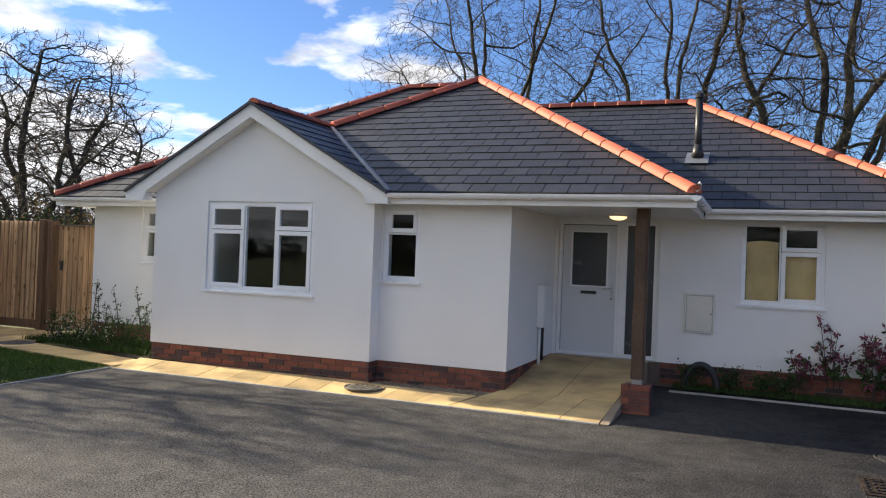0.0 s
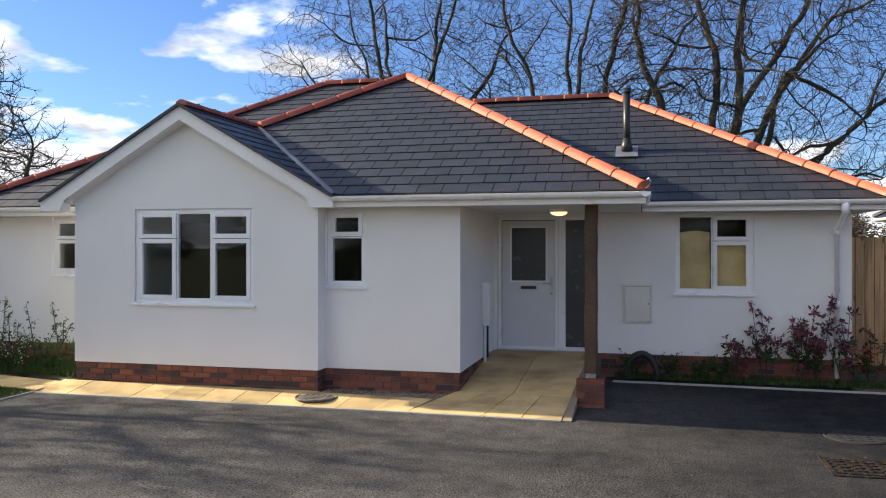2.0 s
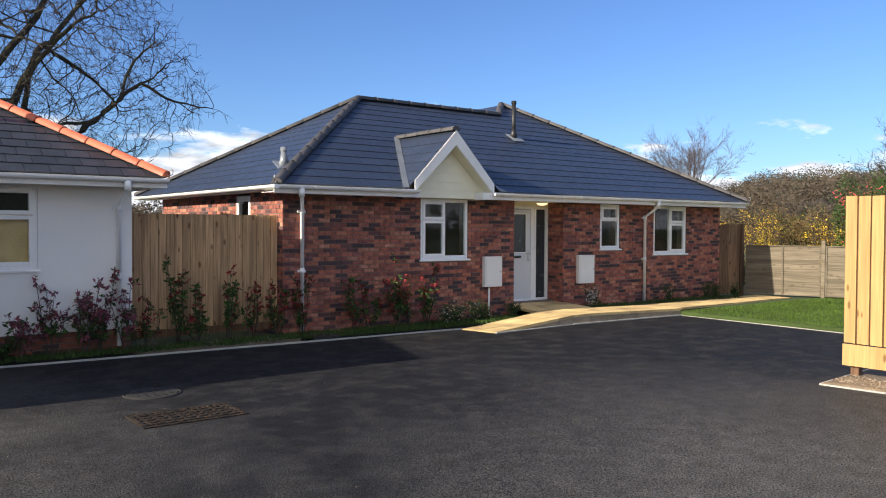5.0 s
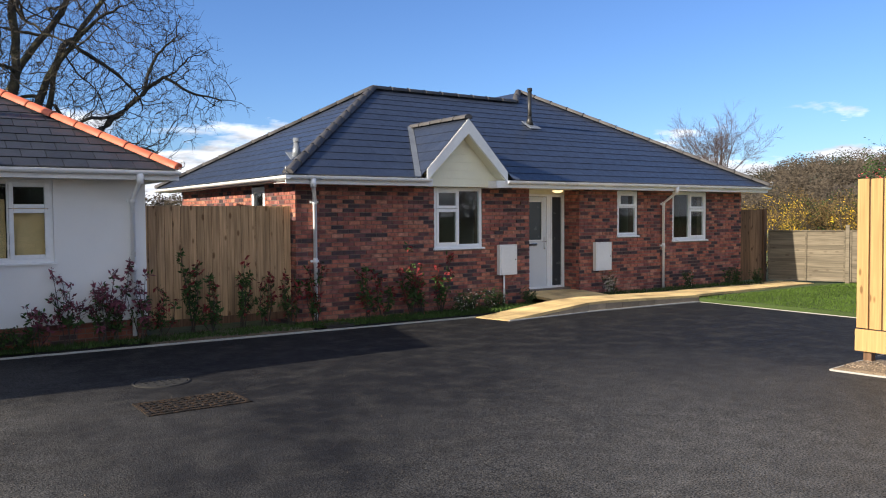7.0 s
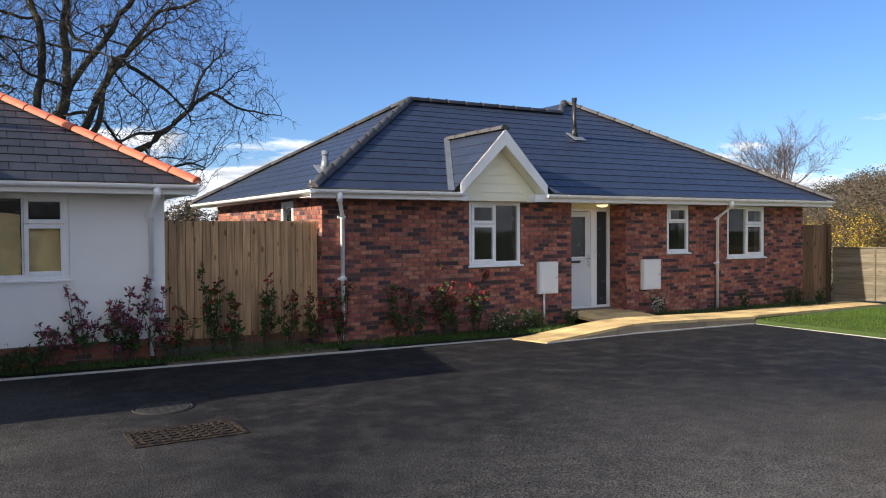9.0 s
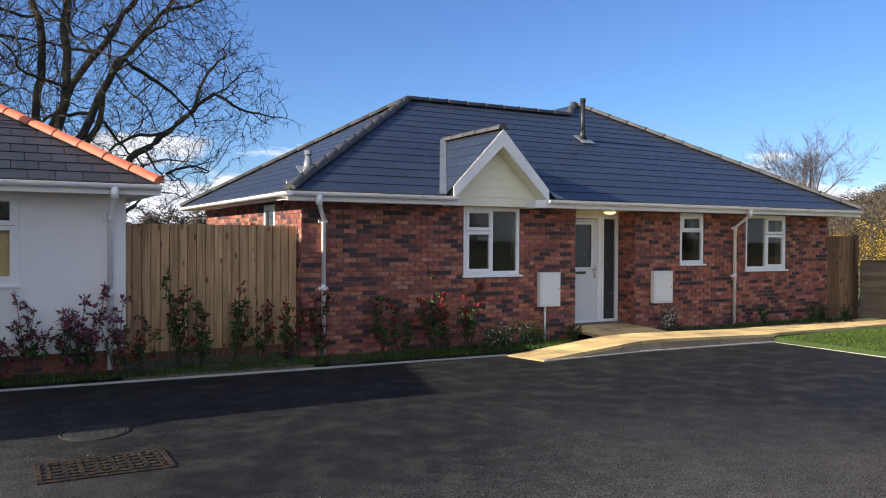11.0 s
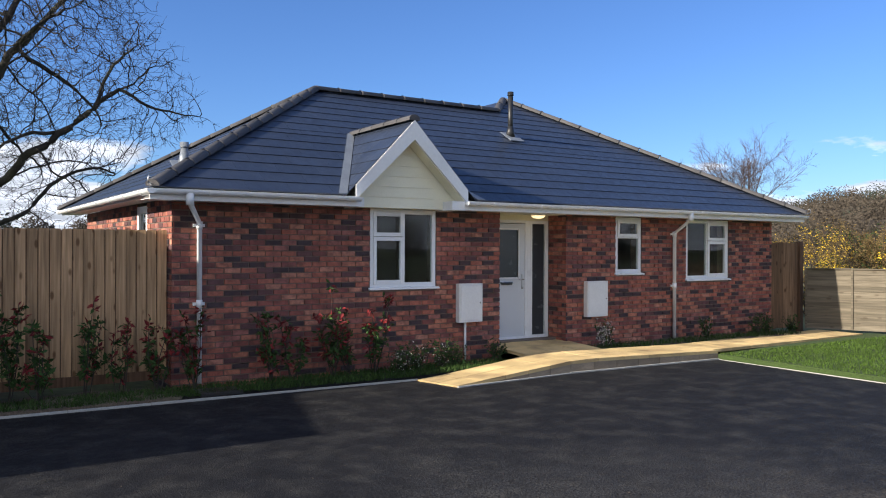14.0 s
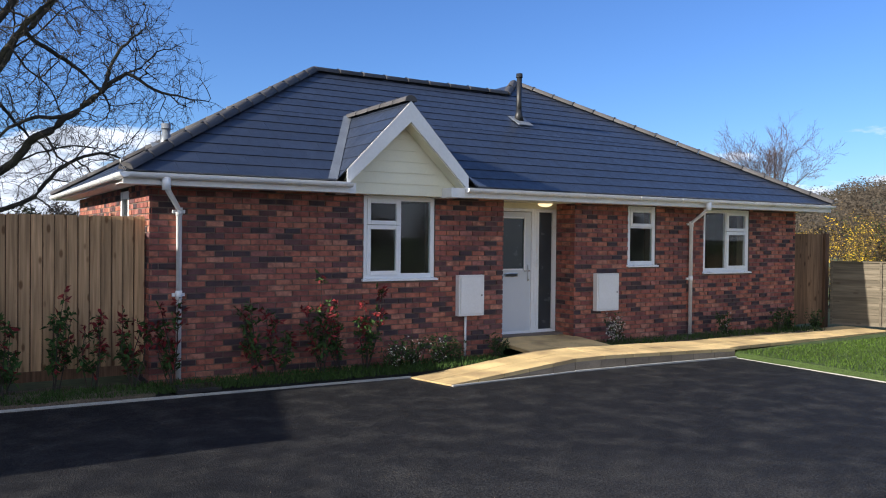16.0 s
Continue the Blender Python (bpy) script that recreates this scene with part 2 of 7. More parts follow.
BRICK_RAMP = [(0.0, (0.36, 0.116, 0.076)), (0.13, (0.41, 0.155, 0.098)), (0.26, (0.265, 0.086, 0.066)), (0.38, (0.45, 0.195, 0.132)), (0.47, (0.33, 0.128, 0.104)), (0.56, (0.215, 0.072, 0.062)), (0.66, (0.115, 0.052, 0.054)), (0.76, (0.048, 0.032, 0.038)), (0.90, (0.38, 0.128, 0.084))]
BRICK = material("multi_red_brick", (0.25, 0.1, 0.07), 0.85, 11.0, 0.3, 120, 0.25, 0.004, 45, random_ramp=BRICK_RAMP, tint=(0.085, 0.038, 0.036), tint_scale=13.0, tint_amount=0.6)
BRICK_I = material("multi_red_brick_rest", (0.25, 0.1, 0.07), 0.85, 11.0, 0.3, 120, 0.25, 0.004, 45, random_ramp=BRICK_RAMP, island=True, tint=(0.085, 0.038, 0.036), tint_scale=13.0, tint_amount=0.6)
MORTAR = material("grey_mortar", (0.165, 0.125, 0.10), 0.95, 6.0, 0.2, 180, 0.2, 0.003, 120)
TARMAC = material("tarmac", (0.0115, 0.0116, 0.0134), 0.75, 5.0, 0.25, 65, 0.95, 0.008, 85, spec=0.16, tint=(0.052, 0.049, 0.045), tint_scale=2.6, tint_amount=0.4, worn=(0.082, 0.079, 0.076))
KERB = material("pale_concrete_edging", (0.38, 0.37, 0.345), 0.85, 3.0, 0.2, 90, 0.15, 0.002, 60, tint=(0.24, 0.21, 0.17), tint_scale=3.0, tint_amount=0.5)
SLAB = material("buff_paving", (0.62, 0.45, 0.21), 0.8, 2.2, 0.16, 120, 0.12, 0.002, 70, wobble=0.17, tint=(0.26, 0.17, 0.09), tint_scale=1.9, tint_amount=0.65)
JOINT = material("paving_joint", (0.16, 0.135, 0.10), 0.95, 4.0, 0.2, 90, 0.2)
SOIL = material("bed_soil", (0.085, 0.062, 0.042), 0.95, 3.0, 0.35, 60, 0.5, 0.006, 25, tint=(0.035, 0.045, 0.018), tint_scale=2.5, tint_amount=0.45)
EARTH = material("meadow_ground", (0.075, 0.10, 0.03), 0.95, 0.15, 0.3, 8, 0.3, tint=(0.12, 0.10, 0.05), tint_scale=0.05, tint_amount=0.6)
LAWN = material("lawn_base", (0.038, 0.064, 0.012), 0.95, 1.2, 0.25, 60, 0.4, 0.02, 40)
BLADE = material("grass_blade", (0.058, 0.100, 0.016), 0.6, 0.9, 0.25, 20, 0.1, spec=0.12, wobble=0.35, island=True)
GRAVEL = material("gravel_bed", (0.18, 0.135, 0.09), 0.9, 3.0, 0.2, 55, 0.6, 0.012, 50)
STONE = material("gravel_stone", (0.20, 0.155, 0.11), 0.85, 5.0, 0.2, 60, 0.2, wobble=0.5, island=True)
FENCE = timber("brown_fence_board", (0.42, 0.272, 0.15), wobble=0.26)
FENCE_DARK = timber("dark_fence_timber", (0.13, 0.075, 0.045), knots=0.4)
NEW_TIMBER = timber("new_pine_timber", (0.40, 0.25, 0.105), 0.65, 0.2, 0.7, 0.12, streak=(0.26, 0.14, 0.05))
# side gate boards coloured darker to carry the shade that lies on them
SHADED_GATE_TIMBER = timber("shade_toned_gate_board", (0.19, 0.115, 0.066))
GREY_TIMBER = timber("weathered_grey_timber", (0.155, 0.13, 0.095), 0.85, 0.3, 0.4, 0.2, along="x", streak=(0.07, 0.065, 0.045))
OAK_POST = material("oak_post", (0.095, 0.055, 0.032), 0.7, 3.0, 0.3, 40, 0.2, 0.003, 30, tint=(0.055, 0.032, 0.02), tint_scale=2.5, tint_amount=0.7)
GLASS = glass_material("window_glass", (0.88, 0.91, 0.91))
# near-black colour stands in for the gloom of unlit rooms, not for paint
SHADED_INTERIOR = material("room_wall_dark_for_shade", (0.045, 0.045, 0.047), 0.9, 1.0, 0.05, 30, 0.03)
RISER_STONE = material("riser_stone", (0.26, 0.205, 0.145), 0.9, 4.0, 0.2, 80, 0.2, 0.003, 50, wobble=0.25)
WEED = material("dark_weed_blade", (0.040, 0.072, 0.018), 0.7, 0.9, 0.3, 20, 0.1, spec=0.12, wobble=0.45, island=True)
OBSCURE = material("dark_obscure_glass", (0.042, 0.049, 0.056), 0.22, 3.0, 0.1, 140, 0.06, 0.0006, 120)
INTERIOR = material("interior_wall", (0.42, 0.41, 0.39), 0.9, 1.0, 0.05, 30, 0.03)
INTERIOR_FLOOR = material("interior_floor", (0.16, 0.13, 0.11), 0.8, 1.0, 0.1, 30, 0.05)
PAPER = material("brown_paper_cover", (0.86, 0.60, 0.29), 0.8, 3.0, 0.16, 20, 0.08, 0.03, 4)
BOX_WHITE = material("meter_box_plastic", (0.76, 0.77, 0.77), 0.45, 2.5, 0.05, 40, 0.03)
BOX_CREAM = material("meter_box_cream", (0.68, 0.67, 0.61), 0.45, 2.5, 0.05, 40, 0.03)
BLACK = material("black_plastic", (0.014, 0.014, 0.015), 0.45, 4.0, 0.2, 40, 0.1)
STEEL = material("brushed_steel", (0.55, 0.55, 0.56), 0.3, 5.0, 0.1, 60, 0.05, metal=1.0)
GALV = material("galvanised_metal", (0.45, 0.46, 0.47), 0.5, 5.0, 0.15, 60, 0.1, metal=0.8)
COVER_IRON = material("worn_grey_cover", (0.13, 0.118, 0.10), 0.85, 14.0, 0.35, 90, 0.4, 0.003, 70, tint=(0.05, 0.042, 0.034), tint_scale=12, tint_amount=0.6)
DARK_IRON = material("dark_cast_iron", (0.013, 0.0128, 0.013), 0.85, 14.0, 0.4, 90, 0.4, 0.003, 70)
IRON = material("rusty_cast_iron", (0.012, 0.0105, 0.010), 0.9, 14.0, 0.5, 90, 0.5, 0.003, 70, spec=0.2, tint=(0.10, 0.06, 0.035), tint_scale=26, tint_amount=0.6)
BARK = material("oak_bark", (0.034, 0.028, 0.022), 0.9, 2.0, 0.3, 20, 0.25, 0.02, 12, tint=(0.10, 0.10, 0.045), tint_scale=1.0, tint_amount=0.4)
TWIG = material("bare_twigs", (0.042, 0.033, 0.026), 0.9, 0.6, 0.25, 10, 0.2)
TWIG_RED = material("red_birch_twigs", (0.10, 0.070, 0.064), 0.9, 0.6, 0.2, 10, 0.2)
LEAF_GREEN = material("shrub_leaf", (0.040, 0.076, 0.022), 0.8, 3.0, 0.25, 20, 0.1, spec=0.12, wobble=0.45, island=True)
LEAF_RED = material("red_young_leaf", (0.17, 0.024, 0.026), 0.42, 3.0, 0.25, 20, 0.1, spec=0.12, wobble=0.5, island=True)
LEAF_PURPLE = material("purple_leaf", (0.19, 0.06, 0.085), 0.5, 3.0, 0.25, 20, 0.1, spec=0.12, wobble=0.5, island=True)
FLOWER_WHITE = material("white_blossom", (0.75, 0.70, 0.62), 0.7, 3.0, 0.1, 20, 0.05, wobble=0.2, island=True)
FLOWER_PINK = material("pink_blossom", (0.70, 0.11, 0.12), 0.6, 3.0, 0.1, 20, 0.05, wobble=0.25, island=True)
FLOWER_YELLOW = material("forsythia_blossom", (0.68, 0.46, 0.02), 0.7, 3.0, 0.15, 20, 0.05, wobble=0.3, island=True)
HEDGE_BROWN = material("brown_hedge_leaf", (0.15, 0.105, 0.045), 0.9, 0.5, 0.3, 10, 0.15, spec=0.1, wobble=0.45, island=True)
WOODS = material("distant_woods", (0.095, 0.078, 0.060), 0.9, 0.06, 0.25, 1.0, 0.1, spec=0.12, wobble=0.22, island=True)
CANOPY = material("winter_canopy", (0.060, 0.050, 0.040), 0.95, 0.12, 0.35, 1.6, 0.35, spec=0.05, tint=(0.03, 0.036, 0.025), tint_scale=0.06, tint_amount=0.7)
WOODS_GREEN = material("distant_evergreen", (0.052, 0.062, 0.046), 0.9, 0.06, 0.25, 1.0, 0.1, spec=0.12, wobble=0.2, island=True)
RUBBER = material("black_cable_duct", (0.02, 0.02, 0.022), 0.55, 4.0, 0.2, 40, 0.1)
GLOW = lamp_material("warm_lamp_diffuser", (1.0, 0.70, 0.34), 0.9)


# ---- helpers of this scene ----
WORLD_INV = {}


def thing(name, label, category, group="", at=(0, 0, 0), kind=""):
    ob = new(name)
    ob.location = at
    WORLD_INV[ob.name] = Matrix.Translation(at).inverted()
    return tagged(ob, label, category, group, kind)


def finish(bm, name, mat, smooth=False):
    me = bpy.data.meshes.new(name)
    bm.to_mesh(me)
    bm.free()
    if smooth:
        for p in me.polygons:
            p.use_smooth = True
    if mat:
        me.materials.append(mat)
    return me


def part(name, bm, mat, parent, label="", smooth=False):
    """Link a bmesh or a mesh, given in world places, as one object under its parent."""
    me = finish(bm, name, mat, smooth) if isinstance(bm, bmesh.types.BMesh) else bm
    ob = new(name, me)
    if parent is not None:
        ob.parent = parent
        ob.matrix_parent_inverse = WORLD_INV[parent.name]
    if label:
        ob["label"] = label
    WORLD_INV[ob.name] = Matrix.Identity(4)
    return ob


def place(name, me, m, parent):
    """A piece that shares mesh data, at the world pose m."""
    ob = new(name, me)
    if parent is not None:
        ob.parent = parent
        ob.matrix_parent_inverse = WORLD_INV[parent.name]
    ob.matrix_basis = m
    return ob


def box(bm, x0, x1, y0, y1, z0, z1, bevel=0.0):
    r = bmesh.ops.create_cube(bm, size=1.0, matrix=Matrix.Translation(((x0 + x1) / 2, (y0 + y1) / 2, (z0 + z1) / 2)) @ Matrix.Diagonal((abs(x1 - x0), abs(y1 - y0), abs(z1 - z0), 1)))
    if bevel:
        edges = list({e for v in r["verts"] for e in v.link_edges})
        bmesh.ops.bevel(bm, geom=edges, offset=bevel, segments=2, affect="EDGES", profile=0.6)
    return bm


def new_box(*a, **k):
    return box(bmesh.new(), *a, **k)


def prism(bm, pts, axis, a, b):
    """Extrude a polygon of 2D points along the axis (x: points are y,z; y: x,z; z: x,y)."""
    def at(p, v):
        return {"x": (v, p[0], p[1]), "y": (p[0], v, p[1]), "z": (p[0], p[1], v)}[axis]
    lo = [bm.verts.new(at(p, a)) for p in pts]
    hi = [bm.verts.new(at(p, b)) for p in pts]
    bm.faces.new(lo)
    bm.faces.new(hi[::-1])
    n = len(pts)
    for i in range(n):
        bm.faces.new((lo[i], hi[i], hi[(i + 1) % n], lo[(i + 1) % n]))
    bmesh.ops.recalc_face_normals(bm, faces=bm.faces[:])
    return bm


def tube(bm, pts, radii, sides=8, caps=True):
    rings = []
    pts = [Vector(p) for p in pts]
    for i, p in enumerate(pts):
        d = (pts[min(i + 1, len(pts) - 1)] - pts[max(i - 1, 0)]).normalized()
        q = d.to_track_quat("Z", "Y").to_matrix()
        r = radii[i] if isinstance(radii, (list, tuple)) else radii
        rings.append([bm.verts.new(p + q @ Vector((math.cos(2 * math.pi * k / sides) * r, math.sin(2 * math.pi * k / sides) * r, 0))) for k in range(sides)])
    for a, b in zip(rings, rings[1:]):
        for k in range(sides):
            f = bm.faces.new((a[k], a[(k + 1) % sides], b[(k + 1) % sides], b[k]))
            f.smooth = True
    if caps:
        bm.faces.new(rings[0][::-1])
        bm.faces.new(rings[-1])
    return bm


def grid_wall(u0, u1, z0, z1, holes, plane, depth, axis="y"):
    """A wall in the plane axis = plane, with thickness towards +depth and rectangular openings (u0, u1, z0, z1) right through it."""
    us = sorted({u0, u1, *[v for h in holes for v in h[:2] if u0 < v < u1]})
    zs = sorted({z0, z1, *[v for h in holes for v in h[2:] if z0 < v < z1]})
    solid = {}
    for i in range(len(us) - 1):
        for j in range(len(zs) - 1):
            cu, cz = (us[i] + us[i + 1]) / 2, (zs[j] + zs[j + 1]) / 2
            solid[i, j] = not any(h[0] < cu < h[1] and h[2] < cz < h[3] for h in holes)
    bm = bmesh.new()
    cache = {}

    def v(u, w, z):
        key = (u, w, z)
        if key not in cache:
            cache[key] = bm.verts.new((u, w, z) if axis == "y" else (w, u, z))
        return cache[key]
    a, b = plane, plane + depth
    for (i, j), s in solid.items():
        if not s:
            continue
        ua, ub, za, zb = us[i], us[i + 1], zs[j], zs[j + 1]
        bm.faces.new((v(ua, a, za), v(ub, a, za), v(ub, a, zb), v(ua, a, zb)))
        bm.faces.new((v(ub, b, za), v(ua, b, za), v(ua, b, zb), v(ub, b, zb)))
        if not solid.get((i - 1, j)):
            bm.faces.new((v(ua, a, za), v(ua, a, zb), v(ua, b, zb), v(ua, b, za)))
        if not solid.get((i + 1, j)):
            bm.faces.new((v(ub, a, zb), v(ub, a, za), v(ub, b, za), v(ub, b, zb)))
        if not solid.get((i, j - 1)):
            bm.faces.new((v(ua, a, za), v(ua, b, za), v(ub, b, za), v(ub, a, za)))
        if not solid.get((i, j + 1)):
            bm.faces.new((v(ua, b, zb), v(ua, a, zb), v(ub, a, zb), v(ub, b, zb)))
    bmesh.ops.recalc_face_normals(bm, faces=bm.faces[:])
    return bm


def clip_poly(subject, clip):
    """Sutherland-Hodgman; clip is convex and counter-clockwise."""
    out = list(subject)
    for i in range(len(clip)):
        ax, ay = clip[i]
        bx, by = clip[(i + 1) % len(clip)]
        src, out = out, []
        for k in range(len(src)):
            p, q = src[k], src[(k + 1) % len(src)]
            sp = (bx - ax) * (p[1] - ay) - (by - ay) * (p[0] - ax)
            sq = (bx - ax) * (q[1] - ay) - (by - ay) * (q[0] - ax)
            if sp >= 0:
                out.append(p)
            if (sp >= 0) != (sq >= 0):
                t = sp / (sp - sq)
                out.append((p[0] + t * (q[0] - p[0]), p[1] + t * (q[1] - p[1])))
        if len(out) < 3:
            return []
    return out


class Rest:
    """Collects the joined rest of a kind of piece: vertices and faces for one mesh."""

    def __init__(self):
        self.v, self.f = [], []

    def add(self, verts, faces):
        n = len(self.v)
        self.v.extend(verts)
        self.f.extend([tuple(i + n for i in f) for f in faces])

    def link(self, name, mat, parent, label=""):
        me = bpy.data.meshes.new(name)
        me.from_pydata(self.v, [], self.f)
        me.update()
        me.materials.append(mat)
        ob = part(name, me, mat, parent, label)
        ob["kind"] = "stuff"
        return ob


# ---- ground, paving and beds ----
def ground_part(name, bm, mat, label, category):
    return tagged(part(name, bm, mat, None), label, category, kind="structure")


def poly_sheet(pts, z, thick=0.0):
    bm = bmesh.new()
    if thick:
        return prism(bm, pts, "z", z - thick, z)
    bm.faces.new([bm.verts.new((x, y, z)) for x, y in pts])
    bmesh.ops.recalc_face_normals(bm, faces=bm.faces[:])
    if bm.faces[0].normal.z < 0:
        bmesh.ops.reverse_faces(bm, faces=bm.faces[:])
    return bm


ground_part("ground", poly_sheet([(-1500, -1500), (1500, -1500), (1500, 1500), (-1500, 1500)], -0.06), EARTH, "rough green meadow reaching to the horizon", "ground")
tarmac_bm = bmesh.new()
TX, TY = np.linspace(-9.4, 13.2, 60), np.linspace(-14.0, 12.0, 66)
tv = [[tarmac_bm.verts.new((x, y, 0.006 * noise.noise((x * 0.35, y * 0.35, 3.0)) - 0.003)) for x in TX] for y in TY]
for j in range(len(TY) - 1):
    for i in range(len(TX) - 1):
        tarmac_bm.faces.new((tv[j][i], tv[j][i + 1], tv[j + 1][i + 1], tv[j + 1][i]))
ground_part("road", tarmac_bm, TARMAC, "dark tarmac forecourt with dusty worn patches", "tarmac")


def strip(name, a, b, width, z0, z1, mat, label, category="kerb", bevel=0.006):
    """A straight concrete edging from a to b, laid in lengths of 0.9 m."""
    a, b = Vector((*a, 0)), Vector((*b, 0))
    owner = thing(name, label, category, at=(a.x, a.y, 0), kind="structure")
    d = b - a
    n = max(1, round(d.length / 0.9))
    ang = math.atan2(d.y, d.x)
    L = d.length / n
    me = finish(new_box(0.002, L - 0.002, -width / 2, width / 2, z0, z1, bevel=bevel), "edging_length", mat)
    for i in range(n):
        p = a + d * (i / n)
        place("edging_length", me, pose(p.x, p.y, random.uniform(-0.002, 0.002), 0, 0, math.degrees(ang)), owner)
    return owner


BED_A, BED_B = (-1.02, 11.50), (7.75, 11.13)
strip("kerb", BED_A, BED_B, 0.036, -0.10, 0.022, KERB, "thin pale concrete edging along a planting bed")
strip("kerb", (7.90, 10.36), (9.95, 10.47), 0.035, -0.10, 0.012, KERB, "thin pale concrete edging along a ramped path")
strip("kerb", (9.95, 10.47), (13.08, 10.30), 0.035, -0.10, 0.02, KERB, "thin pale concrete edging below a raised path")
strip("kerb", (13.06, 10.28), (12.95, 3.0), 0.02, -0.10, 0.006, KERB, "thin pale concrete edging along a lawn")
strip("kerb", (-8.36, 8.86), (-8.25, 1.0), 0.03, -0.10, 0.016, KERB, "thin grey concrete edging along a lawn")
strip("kerb", (8.03, 4.62), (8.20, 3.2), 0.024, -0.10, 0.016, KERB, "thin pale concrete edging beside a gravel strip")
strip("kerb", (8.03, 4.62), (10.6, 4.85), 0.024, -0.10, 0.016, KERB, "thin pale concrete edging beside a gravel strip")
strip("kerb", (-8.30, 8.80), (-1.47, 8.72), 0.045, -0.10, 0.014, KERB, "thin pale edging along buff paving")


def bumpy_bed(pts, z, height, mat, name, label, category="soil", res=0.16):
    xs, ys = [p[0] for p in pts], [p[1] for p in pts]
    bm = bmesh.new()
    nx, ny = max(2, int((max(xs) - min(xs)) / res)), max(2, int((max(ys) - min(ys)) / res))
    gx, gy = np.linspace(min(xs), max(xs), nx), np.linspace(min(ys), max(ys), ny)
    vs = [[bm.verts.new((x, y, z + height * (0.5 + 0.8 * noise.noise((x * 2.3, y * 2.3, 1))))) for x in gx] for y in gy]
    for j in range(ny - 1):
        for i in range(nx - 1):
            bm.faces.new((vs[j][i], vs[j][i + 1], vs[j + 1][i + 1], vs[j + 1][i]))
    for k in range(len(pts)):
        a, b = Vector((*pts[k], 0)), Vector((*pts[(k + 1) % len(pts)], 0))
        n = Vector(((b - a).y, -(b - a).x, 0)).normalized()
        bmesh.ops.bisect_plane(bm, geom=bm.verts[:] + bm.edges[:] + bm.faces[:], plane_co=a, plane_no=n, clear_outer=True)
    for f in bm.faces:
        f.smooth = True
    rim = bmesh.ops.extrude_edge_only(bm, edges=[e for e in bm.edges if e.is_boundary])
    for v in rim["geom"]:
        if isinstance(v, bmesh.types.BMVert):
            v.co.z = -0.08
    return ground_part(name, bm, mat, label, category)


bumpy_bed([(-1.05, 11.53), (7.75, 11.16), (8.6, 11.18), (9.97, 11.42), (9.97, 12.3), (4.6, 12.3), (4.6, 12.5), (2.1, 12.5), (2.1, 12.2), (-1.05, 12.2)], 0.02, 0.06, SOIL, "planting_bed", "dark soil bed with sparse grass and weeds in front of the bungalows")
bumpy_bed([(11.35, 11.45), (17.2, 11.3), (17.2, 12.3), (11.35, 12.3)], 0.08, 0.06, SOIL, "planting_bed", "dark soil bed below a red brick wall")
bumpy_bed([(-12.0, 10.21), (-8.30, 9.46), (-8.10, 9.36), (-8.1, 11.2), (-11.2, 11.25)], 0.02, 0.06, SOIL, "planting_bed", "grassy soil bed beside a white rendered wall")
bumpy_bed([(-4.6, 9.30), (-2.95, 9.25), (-2.84, 9.90), (-4.6, 9.90)], 0.055, 0.02, GRAVEL, "gravel_strip", "brown gravel strip below a brick plinth", "gravel")
bumpy_bed([(8.05, 4.60), (8.22, 3.2), (11.0, 3.2), (10.6, 4.81)], 0.01, 0.03, GRAVEL, "gravel_strip", "pale gravel strip below a new timber fence", "gravel")


def white_path_z(x, y):
    """Path along the front of the white bungalow: falls a little to the tarmac."""
    return 0.012 + 0.085 * min(1.0, max(0.0, (y - 8.82) / 0.55))


def white_ramp_z(x, y):
    return 0.014 + 0.335 * min(1.0, max(0.0, (y - 8.75) / 2.9))


def brick_path_z(x, y):
    if x < 10.2:
        t = max(0.0, (x - 7.85) / 2.35)
        base = 0.012 + 0.178 * t
    else:
        base = 0.19 - 0.016 * (x - 10.2)
    return base + 0.055 * min(1.0, max(0.0, (y - 11.3) / 0.9))


def slabs(owner, quads, zf, thick=0.05, gap=0.007):
    """Each paving slab is a piece of its own, cut to its four corners and laid on the fall zf."""
    for q in quads:
        c = (sum(p[0] for p in q) / 4, sum(p[1] for p in q) / 4)
        bm = bmesh.new()
        top, low = [], []
        dz = random.uniform(-0.002, 0.002)
        for x, y in q:
            d = Vector((c[0] - x, c[1] - y))
            d = d.normalized() * gap if d.length > 0.01 else d
            top.append(bm.verts.new((x + d.x, y + d.y, zf(x, y) + dz)))
            low.append(bm.verts.new((x + d.x, y + d.y, zf(x, y) - thick)))
        bm.faces.new(top)
        for i in range(4):
            bm.faces.new((low[i], low[(i + 1) % 4], top[(i + 1) % 4], top[i]))
        bmesh.ops.recalc_face_normals(bm, faces=bm.faces[:])
        part("paving_slab", bm, SLAB, owner)


def bed_under(pts, zf, drop=0.012):
    bm = bmesh.new()
    vs = [bm.verts.new((x, y, zf(x, y) - drop)) for x, y in pts]
    bm.faces.new(vs)
    if bm.faces[:][0].normal.z < 0:
        bmesh.ops.reverse_faces(bm, faces=bm.faces[:])
    return bm


def joint_bed(owner, quads, zf):
    bm = bmesh.new()
    for q in quads:
        bm.faces.new([bm.verts.new((x, y, zf(x, y) - 0.008)) for x, y in q])
    bmesh.ops.recalc_face_normals(bm, faces=bm.faces[:])
    part("mortar_bed", bm, JOINT, owner)


def lerp(a, b, t):
    return (a[0] + (b[0] - a[0]) * t, a[1] + (b[1] - a[1]) * t)


